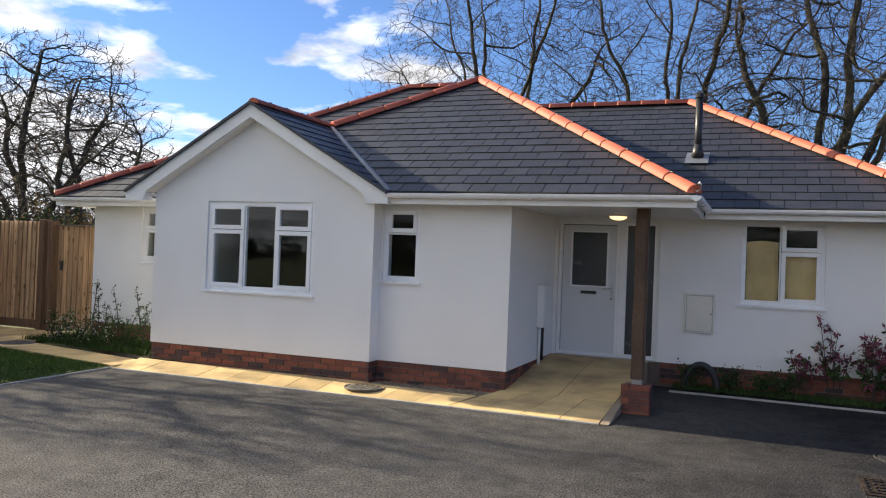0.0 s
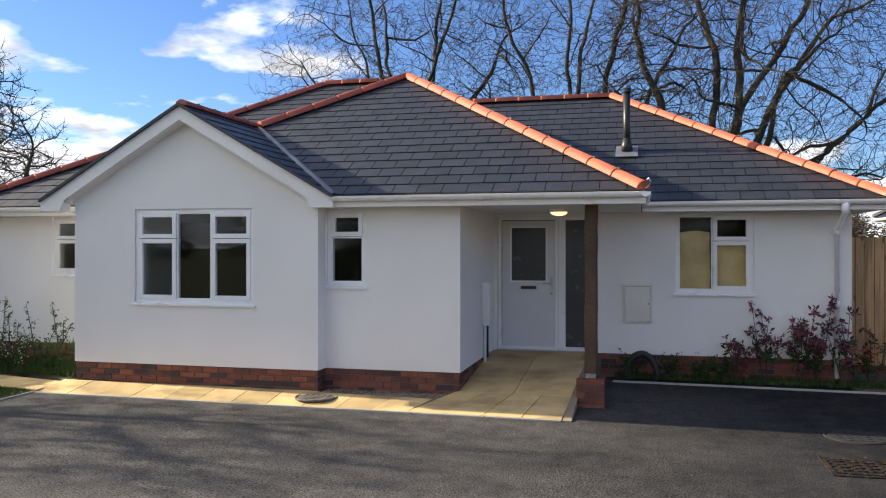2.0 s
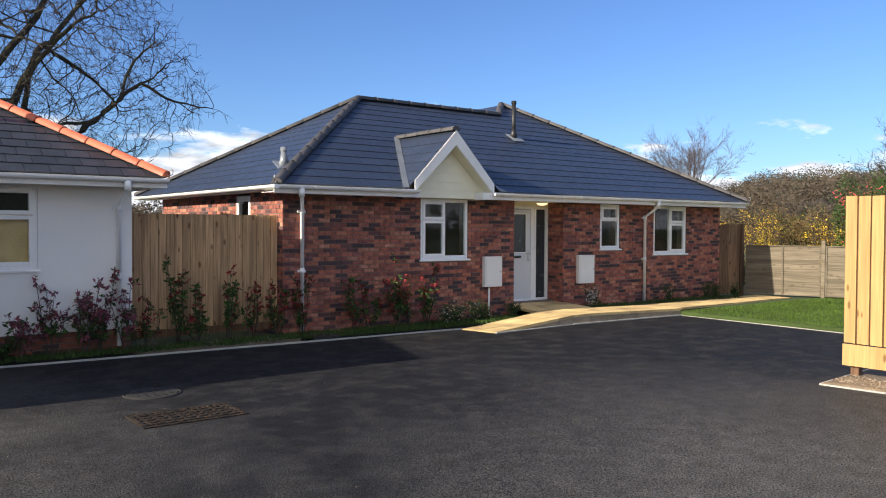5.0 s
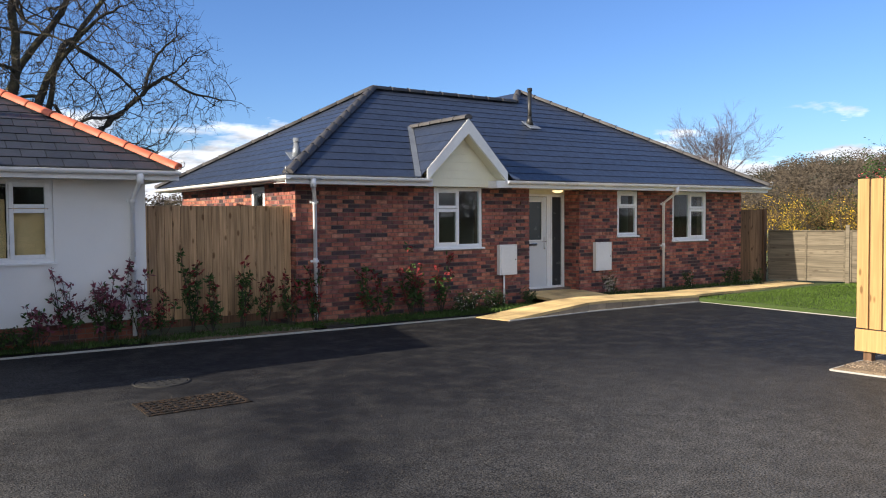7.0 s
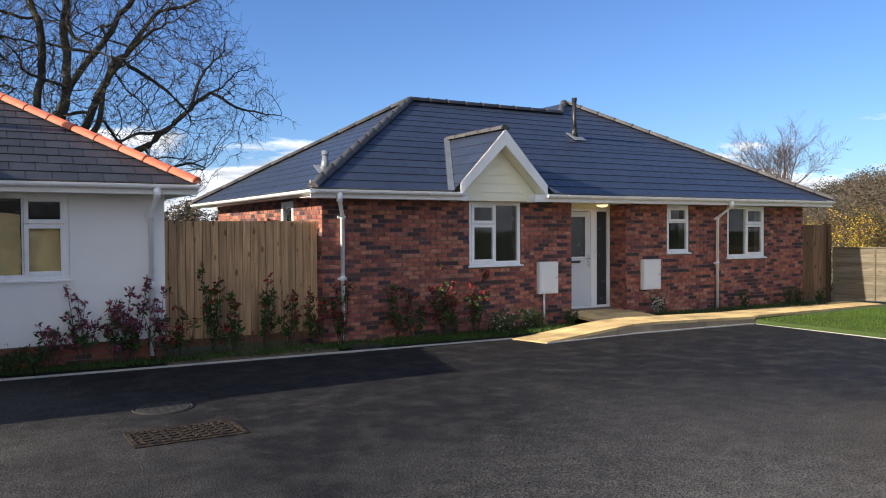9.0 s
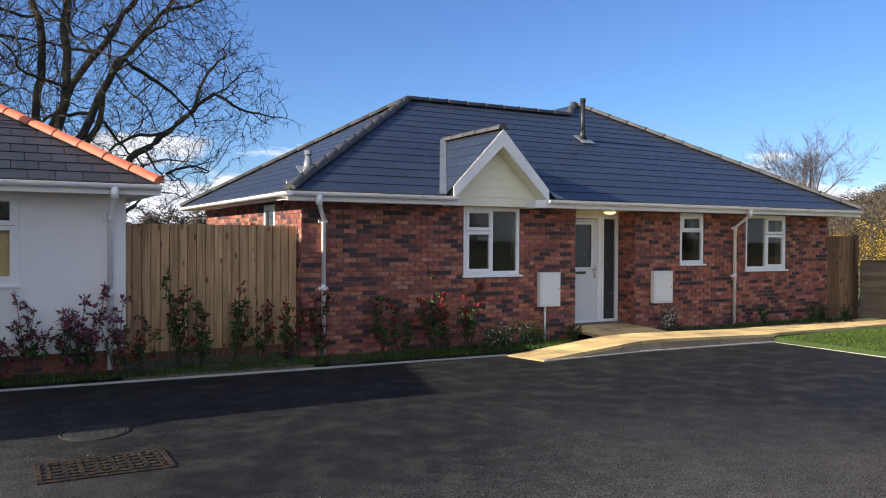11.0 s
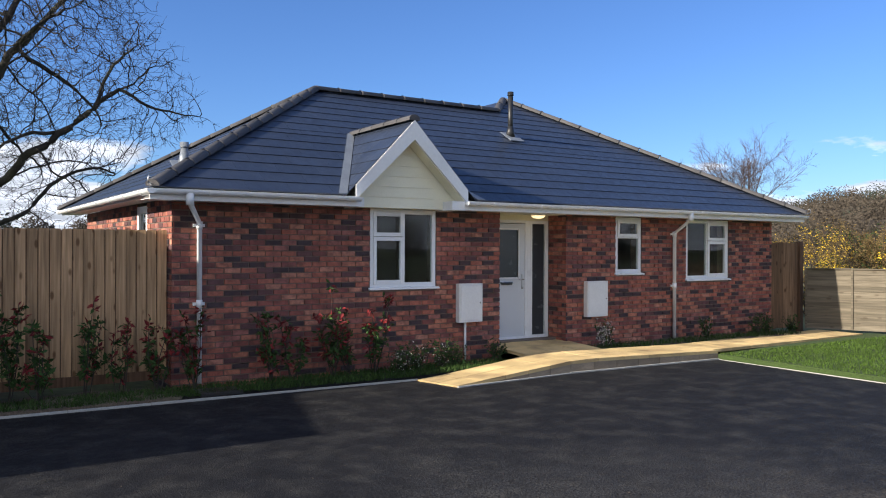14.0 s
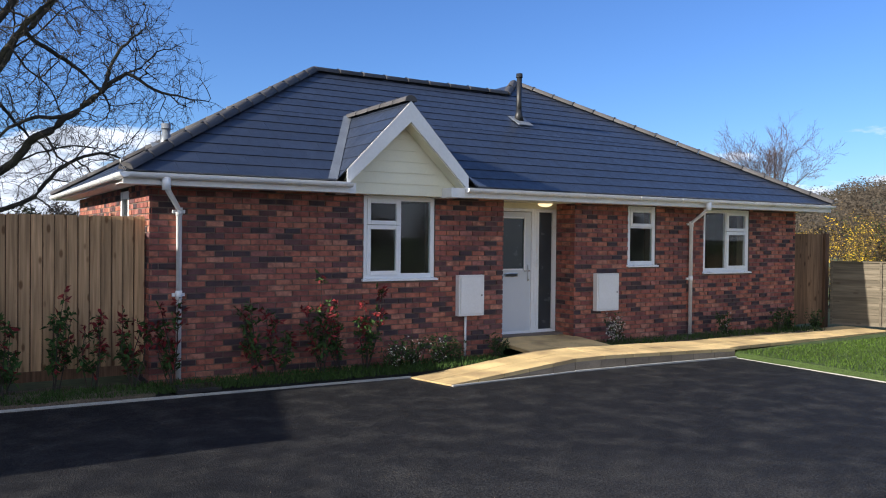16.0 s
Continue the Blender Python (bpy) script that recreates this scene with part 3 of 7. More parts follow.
def slab_field(owner, a, b, c, d, nu, nv, zf, skip=()):
    """A four-cornered field of slabs, a-b along the front, d-c along the back."""
    quads = []
    for j in range(nv):
        for i in range(nu):
            if (i, j) in skip:
                continue
            f = [lerp(a, b, i / nu), lerp(a, b, (i + 1) / nu)]
            g = [lerp(d, c, i / nu), lerp(d, c, (i + 1) / nu)]
            quads.append((lerp(f[0], g[0], j / nv), lerp(f[1], g[1], j / nv), lerp(f[1], g[1], (j + 1) / nv), lerp(f[0], g[0], (j + 1) / nv)))
    slabs(owner, quads, zf)
    joint_bed(owner, quads, zf)


white_path = thing("pavement", "buff concrete slab path along a white bungalow", "path", at=(-6, 9.1, 0), kind="structure")
slab_field(white_path, (-8.30, 8.82), (-4.55, 8.78), (-4.55, 9.345), (-8.30, 9.345), 8, 1, white_path_z)
slab_field(white_path, (-4.55, 8.78), (-3.25, 8.76), (-3.05, 9.24), (-4.55, 9.30), 3, 1, white_path_z)
slab_field(white_path, (-13.2, 9.75), (-8.30, 8.83), (-8.30, 9.45), (-13.2, 10.45), 9, 1, lambda x, y: 0.04)
slab_field(white_path, (-14.5, 10.45), (-11.8, 10.15), (-11.4, 11.5), (-14.5, 11.5), 5, 2, lambda x, y: 0.038)
white_ramp = thing("ramp", "sloping buff slab ramp up to a front door", "ramp", at=(-2.1, 10, 0), kind="structure")
slab_field(white_ramp, (-3.25, 8.76), (-1.47, 8.73), (-1.44, 9.60), (-2.86, 9.60), 4, 2, white_ramp_z)
slab_field(white_ramp, (-2.84, 9.60), (-1.44, 9.60), (-1.36, 11.90), (-2.84, 11.90), 2, 3, white_ramp_z)
ramp_side = bmesh.new()
prism(ramp_side, [(8.72, -0.05), (11.92, -0.05), (11.92, 0.335), (11.6, 0.335), (8.72, 0.008)], "x", -1.462, -1.365)
part("ramp_edge", ramp_side, RISER_STONE, white_ramp, "buff stone ramp edge")

brick_path = thing("pavement", "raised buff slab path and ramp to a brick bungalow", "path", at=(10.5, 10.9, 0), kind="structure")
slab_field(brick_path, (7.90, 10.38), (10.0, 10.50), (10.0, 11.40), (7.72, 11.10), 5, 2, brick_path_z)
slab_field(brick_path, (10.0, 10.50), (13.1, 10.33), (13.1, 11.30), (10.0, 11.40), 6, 2, brick_path_z)
slab_field(brick_path, (9.88, 11.40), (11.45, 11.36), (11.45, 12.72), (9.88, 12.72), 3, 3, brick_path_z)
slab_field(brick_path, (13.1, 10.45), (18.2, 10.75), (18.2, 11.75), (13.1, 11.30), 9, 2, lambda x, y: 0.142 - 0.008 * (x - 13.1))
# riser of reconstituted stone blocks below the raised edge
RISER = [(8.35, 10.41), (10.0, 10.495), (13.1, 10.325)]
for (ax, ay), (bx, by) in zip(RISER, RISER[1:]):
    n = max(1, round((bx - ax) / 0.44))
    for i in range(n):
        p, q = lerp((ax, ay), (bx, by), i / n), lerp((ax, ay), (bx, by), (i + 1) / n)
        bm = bmesh.new()
        zt0, zt1 = brick_path_z(p[0], p[1]) - 0.045, brick_path_z(q[0], q[1]) - 0.045
        vs = [bm.verts.new(v) for v in ((p[0] + 0.004, p[1] + 0.012, -0.05), (q[0] - 0.004, q[1] + 0.012, -0.05), (q[0] - 0.004, q[1] + 0.012, zt1), (p[0] + 0.004, p[1] + 0.012, zt0))]
        ws = [bm.verts.new(v.co + Vector((0, 0.1, 0))) for v in vs]
        bm.faces.new(vs)
        for k in range(4):
            bm.faces.new((vs[k], ws[k], ws[(k + 1) % 4], vs[(k + 1) % 4]))
        bmesh.ops.recalc_face_normals(bm, faces=bm.faces[:])
        part("riser_block", bm, RISER_STONE, brick_path, "grey-buff stone riser block")

# lawns
lawn_left = ground_part("lawn", poly_sheet([(-30, -6), (-8.28, 0.5), (-8.39, 8.86), (-13.3, 9.72), (-30, 12)], 0.02, 0.1), LAWN, "short green lawn beside tarmac", "lawn")
lawn_right = ground_part("lawn", poly_sheet([(12.98, 3.0), (30, 2.0), (24, 10.0), (18.4, 10.9), (13.1, 10.35)], 0.08, 0.2), LAWN, "sunlit green lawn beside a raised path", "lawn")


def blades(name, pts_fn, count, zf, owner_label, h=(0.015, 0.045), mat=None):
    rest = Rest()
    for _ in range(count):
        x, y = pts_fn()
        z = zf(x, y)
        a = random.uniform(0, 6.283)
        w, hh = random.uniform(0.004, 0.009), random.uniform(*h)
        lx, ly = random.uniform(-0.5, 0.5) * hh, random.uniform(-0.5, 0.5) * hh
        dx, dy = math.cos(a) * w, math.sin(a) * w
        rest.add([(x - dx, y - dy, z), (x + dx, y + dy, z), (x + lx, y + ly, z + hh)], [(0, 1, 2)])
    ob = rest.link(name, mat or BLADE, None)
    return tagged(ob, owner_label, "grass", kind="stuff")


def in_poly(pts):
    xs, ys = [p[0] for p in pts], [p[1] for p in pts]

    def f():
        while True:
            x, y = random.uniform(min(xs), max(xs)), random.uniform(min(ys), max(ys))
            inside = False
            for i in range(len(pts)):
                (ax, ay), (bx, by) = pts[i], pts[i - 1]
                if (ay > y) != (by > y) and x < (bx - ax) * (y - ay) / (by - ay) + ax:
                    inside = not inside
            if inside:
                return x, y
    return f


blades("grass", in_poly([(-13.0, 5.5), (-8.30, 5.5), (-8.41, 8.84), (-13.0, 9.68)]), 42000, lambda x, y: 0.018, "short bright green mown grass")
blades("grass", in_poly([(13.0, 6.0), (20.0, 6.0), (20.0, 10.3), (13.12, 10.33)]), 42000, lambda x, y: 0.078, "short bright green mown grass")
blades("grass", in_poly([(-1.0, 11.53), (7.7, 11.165), (9.7, 11.41), (9.7, 12.0), (-1.0, 11.95)]), 15000, lambda x, y: 0.045, "sparse weeds and grass in a soil bed", (0.015, 0.075), WEED)
blades("grass", in_poly([(-11.6, 10.15), (-8.2, 9.6), (-8.2, 11.0), (-11.0, 11.1)]), 7000, lambda x, y: 0.06, "rough grass in a soil bed", (0.04, 0.14), WEED)
blades("grass", in_poly([(11.4, 11.48), (17.1, 11.35), (17.1, 12.0), (11.4, 12.0)]), 2500, lambda x, y: 0.11, "sparse weeds in a soil bed", (0.03, 0.10), WEED)


# ---- building parts ----
def tile_slope(owner, roof, o, u, v, poly, gauge, width, mat, mat_rest, lift=0.014, budget=0, name="slate", bond=0.5, gap=0.005, jitter=0.002):
    """Cover a roof plane with overlapping slates in courses. o: a point on the eave line, u along it, v up the slope, poly: convex, in (u, v)."""
    u, v = Vector(u).normalized(), Vector(v).normalized()
    n = u.cross(v).normalized()
    if n.z < 0:
        n = -n
    o = Vector(o)
    area = sum(poly[i][0] * poly[(i + 1) % len(poly)][1] - poly[(i + 1) % len(poly)][0] * poly[i][1] for i in range(len(poly)))
    if area < 0:
        poly = poly[::-1]
    bm = bmesh.new()
    bm.faces.new([bm.verts.new(o + u * a + v * b - n * 0.004) for a, b in poly])
    part("roof_underlay", bm, UNDERLAY, roof)
    rest = Rest()
    full = None
    us, vs = [p[0] for p in poly], [p[1] for p in poly]
    made = 0
    for j in range(math.ceil((max(vs) - min(vs)) / gauge)):
        v0 = min(vs) + j * gauge
        shift = bond * width * (j % 2) + (random.uniform(-0.02, 0.02) if bond else 0)
        for i in range(-1, math.ceil((max(us) - min(us)) / width) + 1):
            u0 = min(us) + i * width + shift
            rect = [(u0 + gap, v0), (u0 + width - gap, v0), (u0 + width - gap, v0 + gauge), (u0 + gap, v0 + gauge)]
            c = clip_poly(rect, poly)
            if not c:
                continue
            ar = abs(sum(c[k][0] * c[(k + 1) % len(c)][1] - c[(k + 1) % len(c)][0] * c[k][1] for k in range(len(c)))) / 2
            if ar < 0.0015:
                continue
            whole = ar > 0.999 * (width - 2 * gap) * gauge

            def solid(pts, du, dv):
                verts = [(a - du, b - dv, lift - (lift - 0.002) * (b - v0) / gauge) for a, b in pts] + [(a - du, b - dv, -0.003) for a, b in pts]
                k = len(pts)
                faces = [tuple(range(k))] + [(q, q + k, (q + 1) % k + k, (q + 1) % k) for q in range(k)]
                return verts, faces
            if whole and made < budget:
                if full is None:
                    vv, ff = solid(c, u0, v0)
                    full = bpy.data.meshes.new(name)
                    full.from_pydata(vv, [], ff)
                    full.materials.append(mat)
                p = o + u * u0 + v * v0 + n * random.uniform(0, jitter)
                m = Matrix(((u.x, v.x, n.x, p.x), (u.y, v.y, n.y, p.y), (u.z, v.z, n.z, p.z), (0, 0, 0, 1)))
                place(name, full, m, roof)
                made += 1
            else:
                vv, ff = solid(c, 0, 0)
                jit = random.uniform(0, jitter)
                rest.add([tuple(o + u * a + v * b + n * (h + jit)) for a, b, h in vv], ff)
    if rest.v:
        rest.link(name + "_cover", mat_rest, roof)
    return made


def slope_uv(o, u, v, pts):
    u, v, o = Vector(u).normalized(), Vector(v).normalized(), Vector(o)
    return [((Vector(p) - o).dot(u), (Vector(p) - o).dot(v)) for p in pts]


RIDGE_MESH = {}


def ridge_mesh(mat, r, length):
    key = (mat.name, r, length)
    if key not in RIDGE_MESH:
        bm = bmesh.new()
        rings = []
        for x, k in ((0.0, 1.02), (0.03, 1.02), (0.034, 1.0), (length - 0.006, 0.97)):
            outer = [bm.verts.new((x, math.cos(a) * r * k, math.sin(a) * r * k * 0.82)) for a in np.linspace(-0.15, math.pi + 0.15, 9)]
            rings.append(outer)
        for a, b in zip(rings, rings[1:]):
            for i in range(8):
                f = bm.faces.new((a[i], a[i + 1], b[i + 1], b[i]))
                f.smooth = True
        bm.faces.new(rings[0])
        bm.faces.new(rings[-1][::-1])
        bmesh.ops.recalc_face_normals(bm, faces=bm.faces[:])
        RIDGE_MESH[key] = finish(bm, "ridge_tile", mat)
    return RIDGE_MESH[key]


def ridge_line(owner, a, b, mat, r=0.098, length=0.45):
    a, b = Vector(a), Vector(b)
    d = b - a
    n = max(1, round(d.length / length))
    L = d.length / n
    me = ridge_mesh(mat, r, round(L, 3))
    if "clip" not in RIDGE_MESH:
        RIDGE_MESH["clip"] = finish(new_box(-0.02, 0.02, -0.013, 0.013, -0.004, 0.01, bevel=0.003), "ridge_clip", BLACK)
    x = d.normalized()
    y = Vector((0, 0, 1)).cross(x).normalized()
    z = x.cross(y)
    for i in range(n):
        p = a + x * (L * i) + z * random.uniform(-0.002, 0.003)
        turn = Matrix(((x.x, y.x, z.x, p.x), (x.y, y.y, z.y, p.y), (x.z, y.z, z.z, p.z), (0, 0, 0, 1)))
        place("ridge_tile", me, turn, owner)
        if i:
            place("ridge_clip", RIDGE_MESH["clip"], turn @ Matrix.Translation((0, 0, r * 0.83)), owner)


GUTTER = [(math.cos(t) * 0.058, math.sin(t) * 0.058) for t in np.linspace(math.pi, 2 * math.pi, 9)]


def gutter(owner, a, b, out, name="gutter", clips=True):
    """A half-round gutter from a to b (its rim at that height), with union clips; out: the direction away from the wall."""
    a, b, out = Vector(a), Vector(b), Vector(out)
    d = (b - a).normalized()
    bm = bmesh.new()
    prof = [(x, z) for x, z in GUTTER] + [(x * 0.93, z * 0.93) for x, z in GUTTER[::-1]]
    ends = []
    for p in (a, b):
        ends.append([bm.verts.new(p + out * x + Vector((0, 0, z))) for x, z in prof])
    k = len(prof)
    for i in range(k):
        f = bm.faces.new((ends[0][i], ends[0][(i + 1) % k], ends[1][(i + 1) % k], ends[1][i]))
    for e in ends:
        bm.faces.new([e[i] for i in range(9)])
    bmesh.ops.recalc_face_normals(bm, faces=bm.faces[:])
    g = part(name, bm, UPVC, owner, "white half-round gutter")
    if clips:
        bm = bmesh.new()
        big = [(x * 1.12, z * 1.12) for x, z in GUTTER] + [(x * 1.0, z * 1.0) for x, z in GUTTER[::-1]]
        e0 = [bm.verts.new(out * x + Vector((0, 0, z)) - d * 0.018) for x, z in big]
        e1 = [bm.verts.new(out * x + Vector((0, 0, z)) + d * 0.018) for x, z in big]
        for i in range(k):
            bm.faces.new((e0[i], e0[(i + 1) % k], e1[(i + 1) % k], e1[i]))
        bm.faces.new(e0)
        bm.faces.new(e1[::-1])
        bmesh.ops.recalc_face_normals(bm, faces=bm.faces[:])
        me = finish(bm, "gutter_clip", UPVC)
        L = (b - a).length
        n = max(1, int(L / 0.95))
        for i in range(n):
            p = a + d * (L * (i + 0.5) / n)
            place("gutter_clip", me, Matrix.Translation(p), g)
    return g


def downpipe(owner, x, y_gutter, y_wall, z_top, z_bot, side=0.0, mat=None):
    """Swan-neck from the gutter back to the wall, then a straight pipe with socket collars and brackets."""
    bm = bmesh.new()
    tube(bm, [(x, y_gutter, z_top), (x, y_gutter, z_top - 0.10), (x + side, y_wall, z_top - 0.34), (x + side, y_wall, z_bot)], 0.034, 10)
    p = part("downpipe", bm, mat or UPVC, owner, "round white plastic downpipe")
    for z in (z_top - 0.36, z_bot + 0.95 * (z_top - z_bot) * 0.45):
        bm = bmesh.new()
        tube(bm, [(x + side, y_wall, z - 0.05), (x + side, y_wall, z + 0.05)], 0.041, 10)
        box(bm, x + side - 0.075, x + side + 0.075, y_wall + 0.015, y_wall + 0.045, z - 0.02, z + 0.02)
        part("bracket", bm, mat or UPVC, p)
    bm = bmesh.new()
    tube(bm, [(x, y_gutter, z_top - 0.13), (x, y_gutter, z_top + 0.02)], 0.05, 12)
    part("outlet", bm, UPVC, p)
    return p


def bricks(owner, plane, u0, u1, z0, z1, holes, mat, mat_rest, budget, near, axis="y", out=-1, course=0.075, proud=0.011, L=0.2275, name="brick"):
    """Stretcher-bond brickwork standing proud of a mortar face. near: the stretch of u whose bricks are pieces of their own."""
    rest = Rest()
    shared = {}
    made = 0
    j = 0
    z = z0
    while z < z1 - 0.02:
        za, zb = z, min(z + course - 0.010, z1)
        zc = (za + zb) / 2
        cuts = sorted([(h[0], h[1]) for h in holes if h[2] < zc < h[3]])
        spans, s = [], u0
        for ha, hb in cuts:
            if ha > s:
                spans.append((s, ha))
            s = max(s, hb)
        if s < u1:
            spans.append((s, u1))
        start = u0 - (L / 2 if j % 2 else 0)
        for sa, sb in spans:
            i = int((sa - start) / L) - 1
            while start + i * L < sb:
                a, b = max(start + i * L, sa), min(start + i * L + L - 0.010, sb)
                i += 1
                if b - a < 0.03:
                    continue
                pr = proud + random.uniform(-0.002, 0.002)
                f0, f1 = plane - out * 0.02, plane + out * pr
                e = 0.003
                verts = []
                for w, k in ((f0, 0.0), (f1, e)):
                    for uu, zz in ((a + k, za + k), (b - k, za + k), (b - k, zb - k), (a + k, zb - k)):
                        verts.append((uu, w, zz) if axis == "y" else (w, uu, zz))
                faces = [(4, 5, 6, 7), (0, 1, 5, 4), (1, 2, 6, 5), (2, 3, 7, 6), (3, 0, 4, 7)]
                if axis == "x":
                    faces = [f[::-1] for f in faces]
                if out > 0:
                    faces = [f[::-1] for f in faces]
                if made < budget and near[0] <= (a + b) / 2 <= near[1] and b - a > L - 0.012:
                    if "m" not in shared:
                        c = Vector(((a + b) / 2, plane, zc)) if axis == "y" else Vector((plane, (a + b) / 2, zc))
                        me = bpy.data.meshes.new(name)
                        me.from_pydata([tuple(Vector(q) - c) for q in verts], [], faces)
                        me.materials.append(mat)
                        shared["m"] = me
                    c = ((a + b) / 2, plane, zc) if axis == "y" else (plane, (a + b) / 2, zc)
                    place(name, shared["m"], Matrix.Translation((c[0], c[1] + random.uniform(-0.0015, 0.0015), c[2])), owner)
                    made += 1
                else:
                    rest.add(verts, faces)
        z += course
        j += 1
    if rest.v:
        rest.link(name + "work", mat_rest, owner)
    return made


def rect_frame(bm, u0, u1, z0, z1, w, y0, y1):
    """Four mitred-looking frame bars butted together."""
    box(bm, u0, u0 + w, y0, y1, z0, z1, 0.006)
    box(bm, u1 - w, u1, y0, y1, z0, z1, 0.006)
    box(bm, u0 + w, u1 - w, y0 + 0.001, y1 - 0.001, z0, z0 + w, 0.006)
    box(bm, u0 + w, u1 - w, y0 + 0.001, y1 - 0.001, z1 - w, z1, 0.006)
    return bm


def window(house, u0, u1, z0, z1, y, lights, sill=True, name="window", label="white plastic framed window"):
    """Casement window with its outer face at y. lights: (u0, u1, z0, z1, opens) inside the outer frame, as fractions of its width and height."""
    w = part(name, rect_frame(bmesh.new(), u0, u1, z0, z1, 0.055, y, y + 0.07), UPVC, house, label)
    W, Hh = u1 - u0, z1 - z0
    iu0, iu1, iz0, iz1 = u0 + 0.045, u1 - 0.045, z0 + 0.045, z1 - 0.045
    for a, b, c, d, opens in lights:
        pa, pb = iu0 + (iu1 - iu0) * a, iu0 + (iu1 - iu0) * b
        pc, pd = iz0 + (iz1 - iz0) * c, iz0 + (iz1 - iz0) * d
        g = 0.004
        if opens:
            part("casement", rect_frame(bmesh.new(), pa + g, pb - g, pc + g, pd - g, 0.058, y - 0.014, y + 0.045), UPVC, w)
            m = 0.055
        else:
            m = 0.012
            part("mullion", rect_frame(bmesh.new(), pa, pb, pc, pd, 0.022, y + 0.004, y + 0.06), UPVC, w)
        pane = part("pane", new_box(pa + m, pb - m, y + 0.018, y + 0.024, pc + m, pd - m), GLASS, w, "clear glass pane")
        pane.visible_shadow = False
    if sill:
        bm = bmesh.new()
        prism(bm, [(y - 0.065, z0 - 0.035), (y + 0.03, z0 - 0.035), (y + 0.03, z0 + 0.002), (y - 0.005, z0 + 0.002), (y - 0.065, z0 - 0.012)], "x", u0 - 0.035, u1 + 0.035)
        part("sill", bm, UPVC, w, "white window sill")
    return w


def door(house, u0, u1, s1, z0, z1, y, label):
    """Front door leaf from u0 to u1 with a glazed upper half, and a full-height dark side light up to s1; hinges at u0."""
    d = part("door", rect_frame(bmesh.new(), u0 - 0.06, u1 + 0.05, z0 - 0.03, z1 + 0.06, 0.05, y, y + 0.09), UPVC, house, label)
    zs = z0 + (z1 - z0) * 0.47
    gl, gr = u0 + (u1 - u0) * 0.17, u1 - (u1 - u0) * 0.17
    gz0, gz1 = z0 + (z1 - z0) * 0.525, z1 - 0.10
    leaf = part("door_leaf", grid_wall(u0, u1, z0, z1, [(gl, gr, gz0, gz1)], y + 0.02, 0.045), DOOR_PAINT, d, "pale grey composite door leaf")
    part("glazing_bead", rect_frame(bmesh.new(), gl - 0.018, gr + 0.018, gz0 - 0.018, gz1 + 0.018, 0.026, y + 0.008, y + 0.03), UPVC, leaf)
    pane = part("pane", new_box(gl, gr, y + 0.036, y + 0.042, gz0, gz1), OBSCURE, leaf, "dark obscured glass")
    pane.visible_shadow = False
    lz = z0 + (z1 - z0) * 0.475
    bm = new_box((u0 + u1) / 2 - 0.14, (u0 + u1) / 2 + 0.14, y + 0.006, y + 0.024, lz - 0.03, lz + 0.03, bevel=0.006)
    part("letter_plate", bm, STEEL, leaf, "brushed steel letter plate")
    part("letter_flap", new_box((u0 + u1) / 2 - 0.115, (u0 + u1) / 2 + 0.115, y, y + 0.008, lz - 0.022, lz + 0.022, bevel=0.003), BLACK, leaf)
    bm = new_box(u1 - 0.075, u1 - 0.04, y + 0.004, y + 0.024, lz - 0.10, lz + 0.16, bevel=0.008)
    part("handle_plate", bm, STEEL, leaf)
    bm = bmesh.new()
    tube(bm, [(u1 - 0.057, y + 0.01, lz + 0.07), (u1 - 0.057, y - 0.045, lz + 0.07), (u1 - 0.075, y - 0.05, lz + 0.07), (u1 - 0.18, y - 0.05, lz + 0.068)], 0.010, 8)
    part("lever_handle", bm, STEEL, leaf, "steel lever handle")
    sl = rect_frame(bmesh.new(), u1 + 0.052, s1, z0 - 0.03, z1 + 0.06, 0.055, y + 0.002, y + 0.09)
    box(sl, u1 + 0.1075, u1 + 0.155, y - 0.004, y + 0.088, z0 + 0.026, z1 + 0.004, 0.005)
    box(sl, s1 - 0.078, s1 - 0.0555, y - 0.004, y + 0.088, z0 + 0.026, z1 + 0.004, 0.005)
    part("side_light", sl, UPVC, d)
    pane = part("pane", new_box(u1 + 0.15, s1 - 0.075, y + 0.036, y + 0.042, z0 + 0.025, z1 + 0.005), OBSCURE, d, "dark side pane")
    pane.visible_shadow = False
    part("threshold", new_box(u0 - 0.06, s1, y - 0.02, y + 0.1, z0 - 0.06, z0 - 0.031, bevel=0.004), GALV, d)
    return d


def bulkhead(name, x, y, z, label, group):
    t = thing(name, label, "outdoor lamp", group, at=(x, y, z))
    bm = bmesh.new()
    bmesh.ops.create_cone(bm, cap_ends=True, segments=28, radius1=0.125, radius2=0.13, depth=0.02, matrix=Matrix.Translation((x, y, z - 0.010)))
    part("base", bm, UPVC, t)
    bm = bmesh.new()
    bmesh.ops.create_uvsphere(bm, u_segments=24, v_segments=12, radius=0.118, matrix=Matrix.Translation((x, y, z - 0.021)) @ Matrix.Diagonal((1, 1, 0.42, 1)))
    bmesh.ops.bisect_plane(bm, geom=bm.verts[:] + bm.edges[:] + bm.faces[:], plane_co=(x, y, z - 0.021), plane_no=(0, 0, 1), clear_outer=True)
    part("diffuser", bm, GLOW, t, "glowing warm diffuser", smooth=True)
    return t


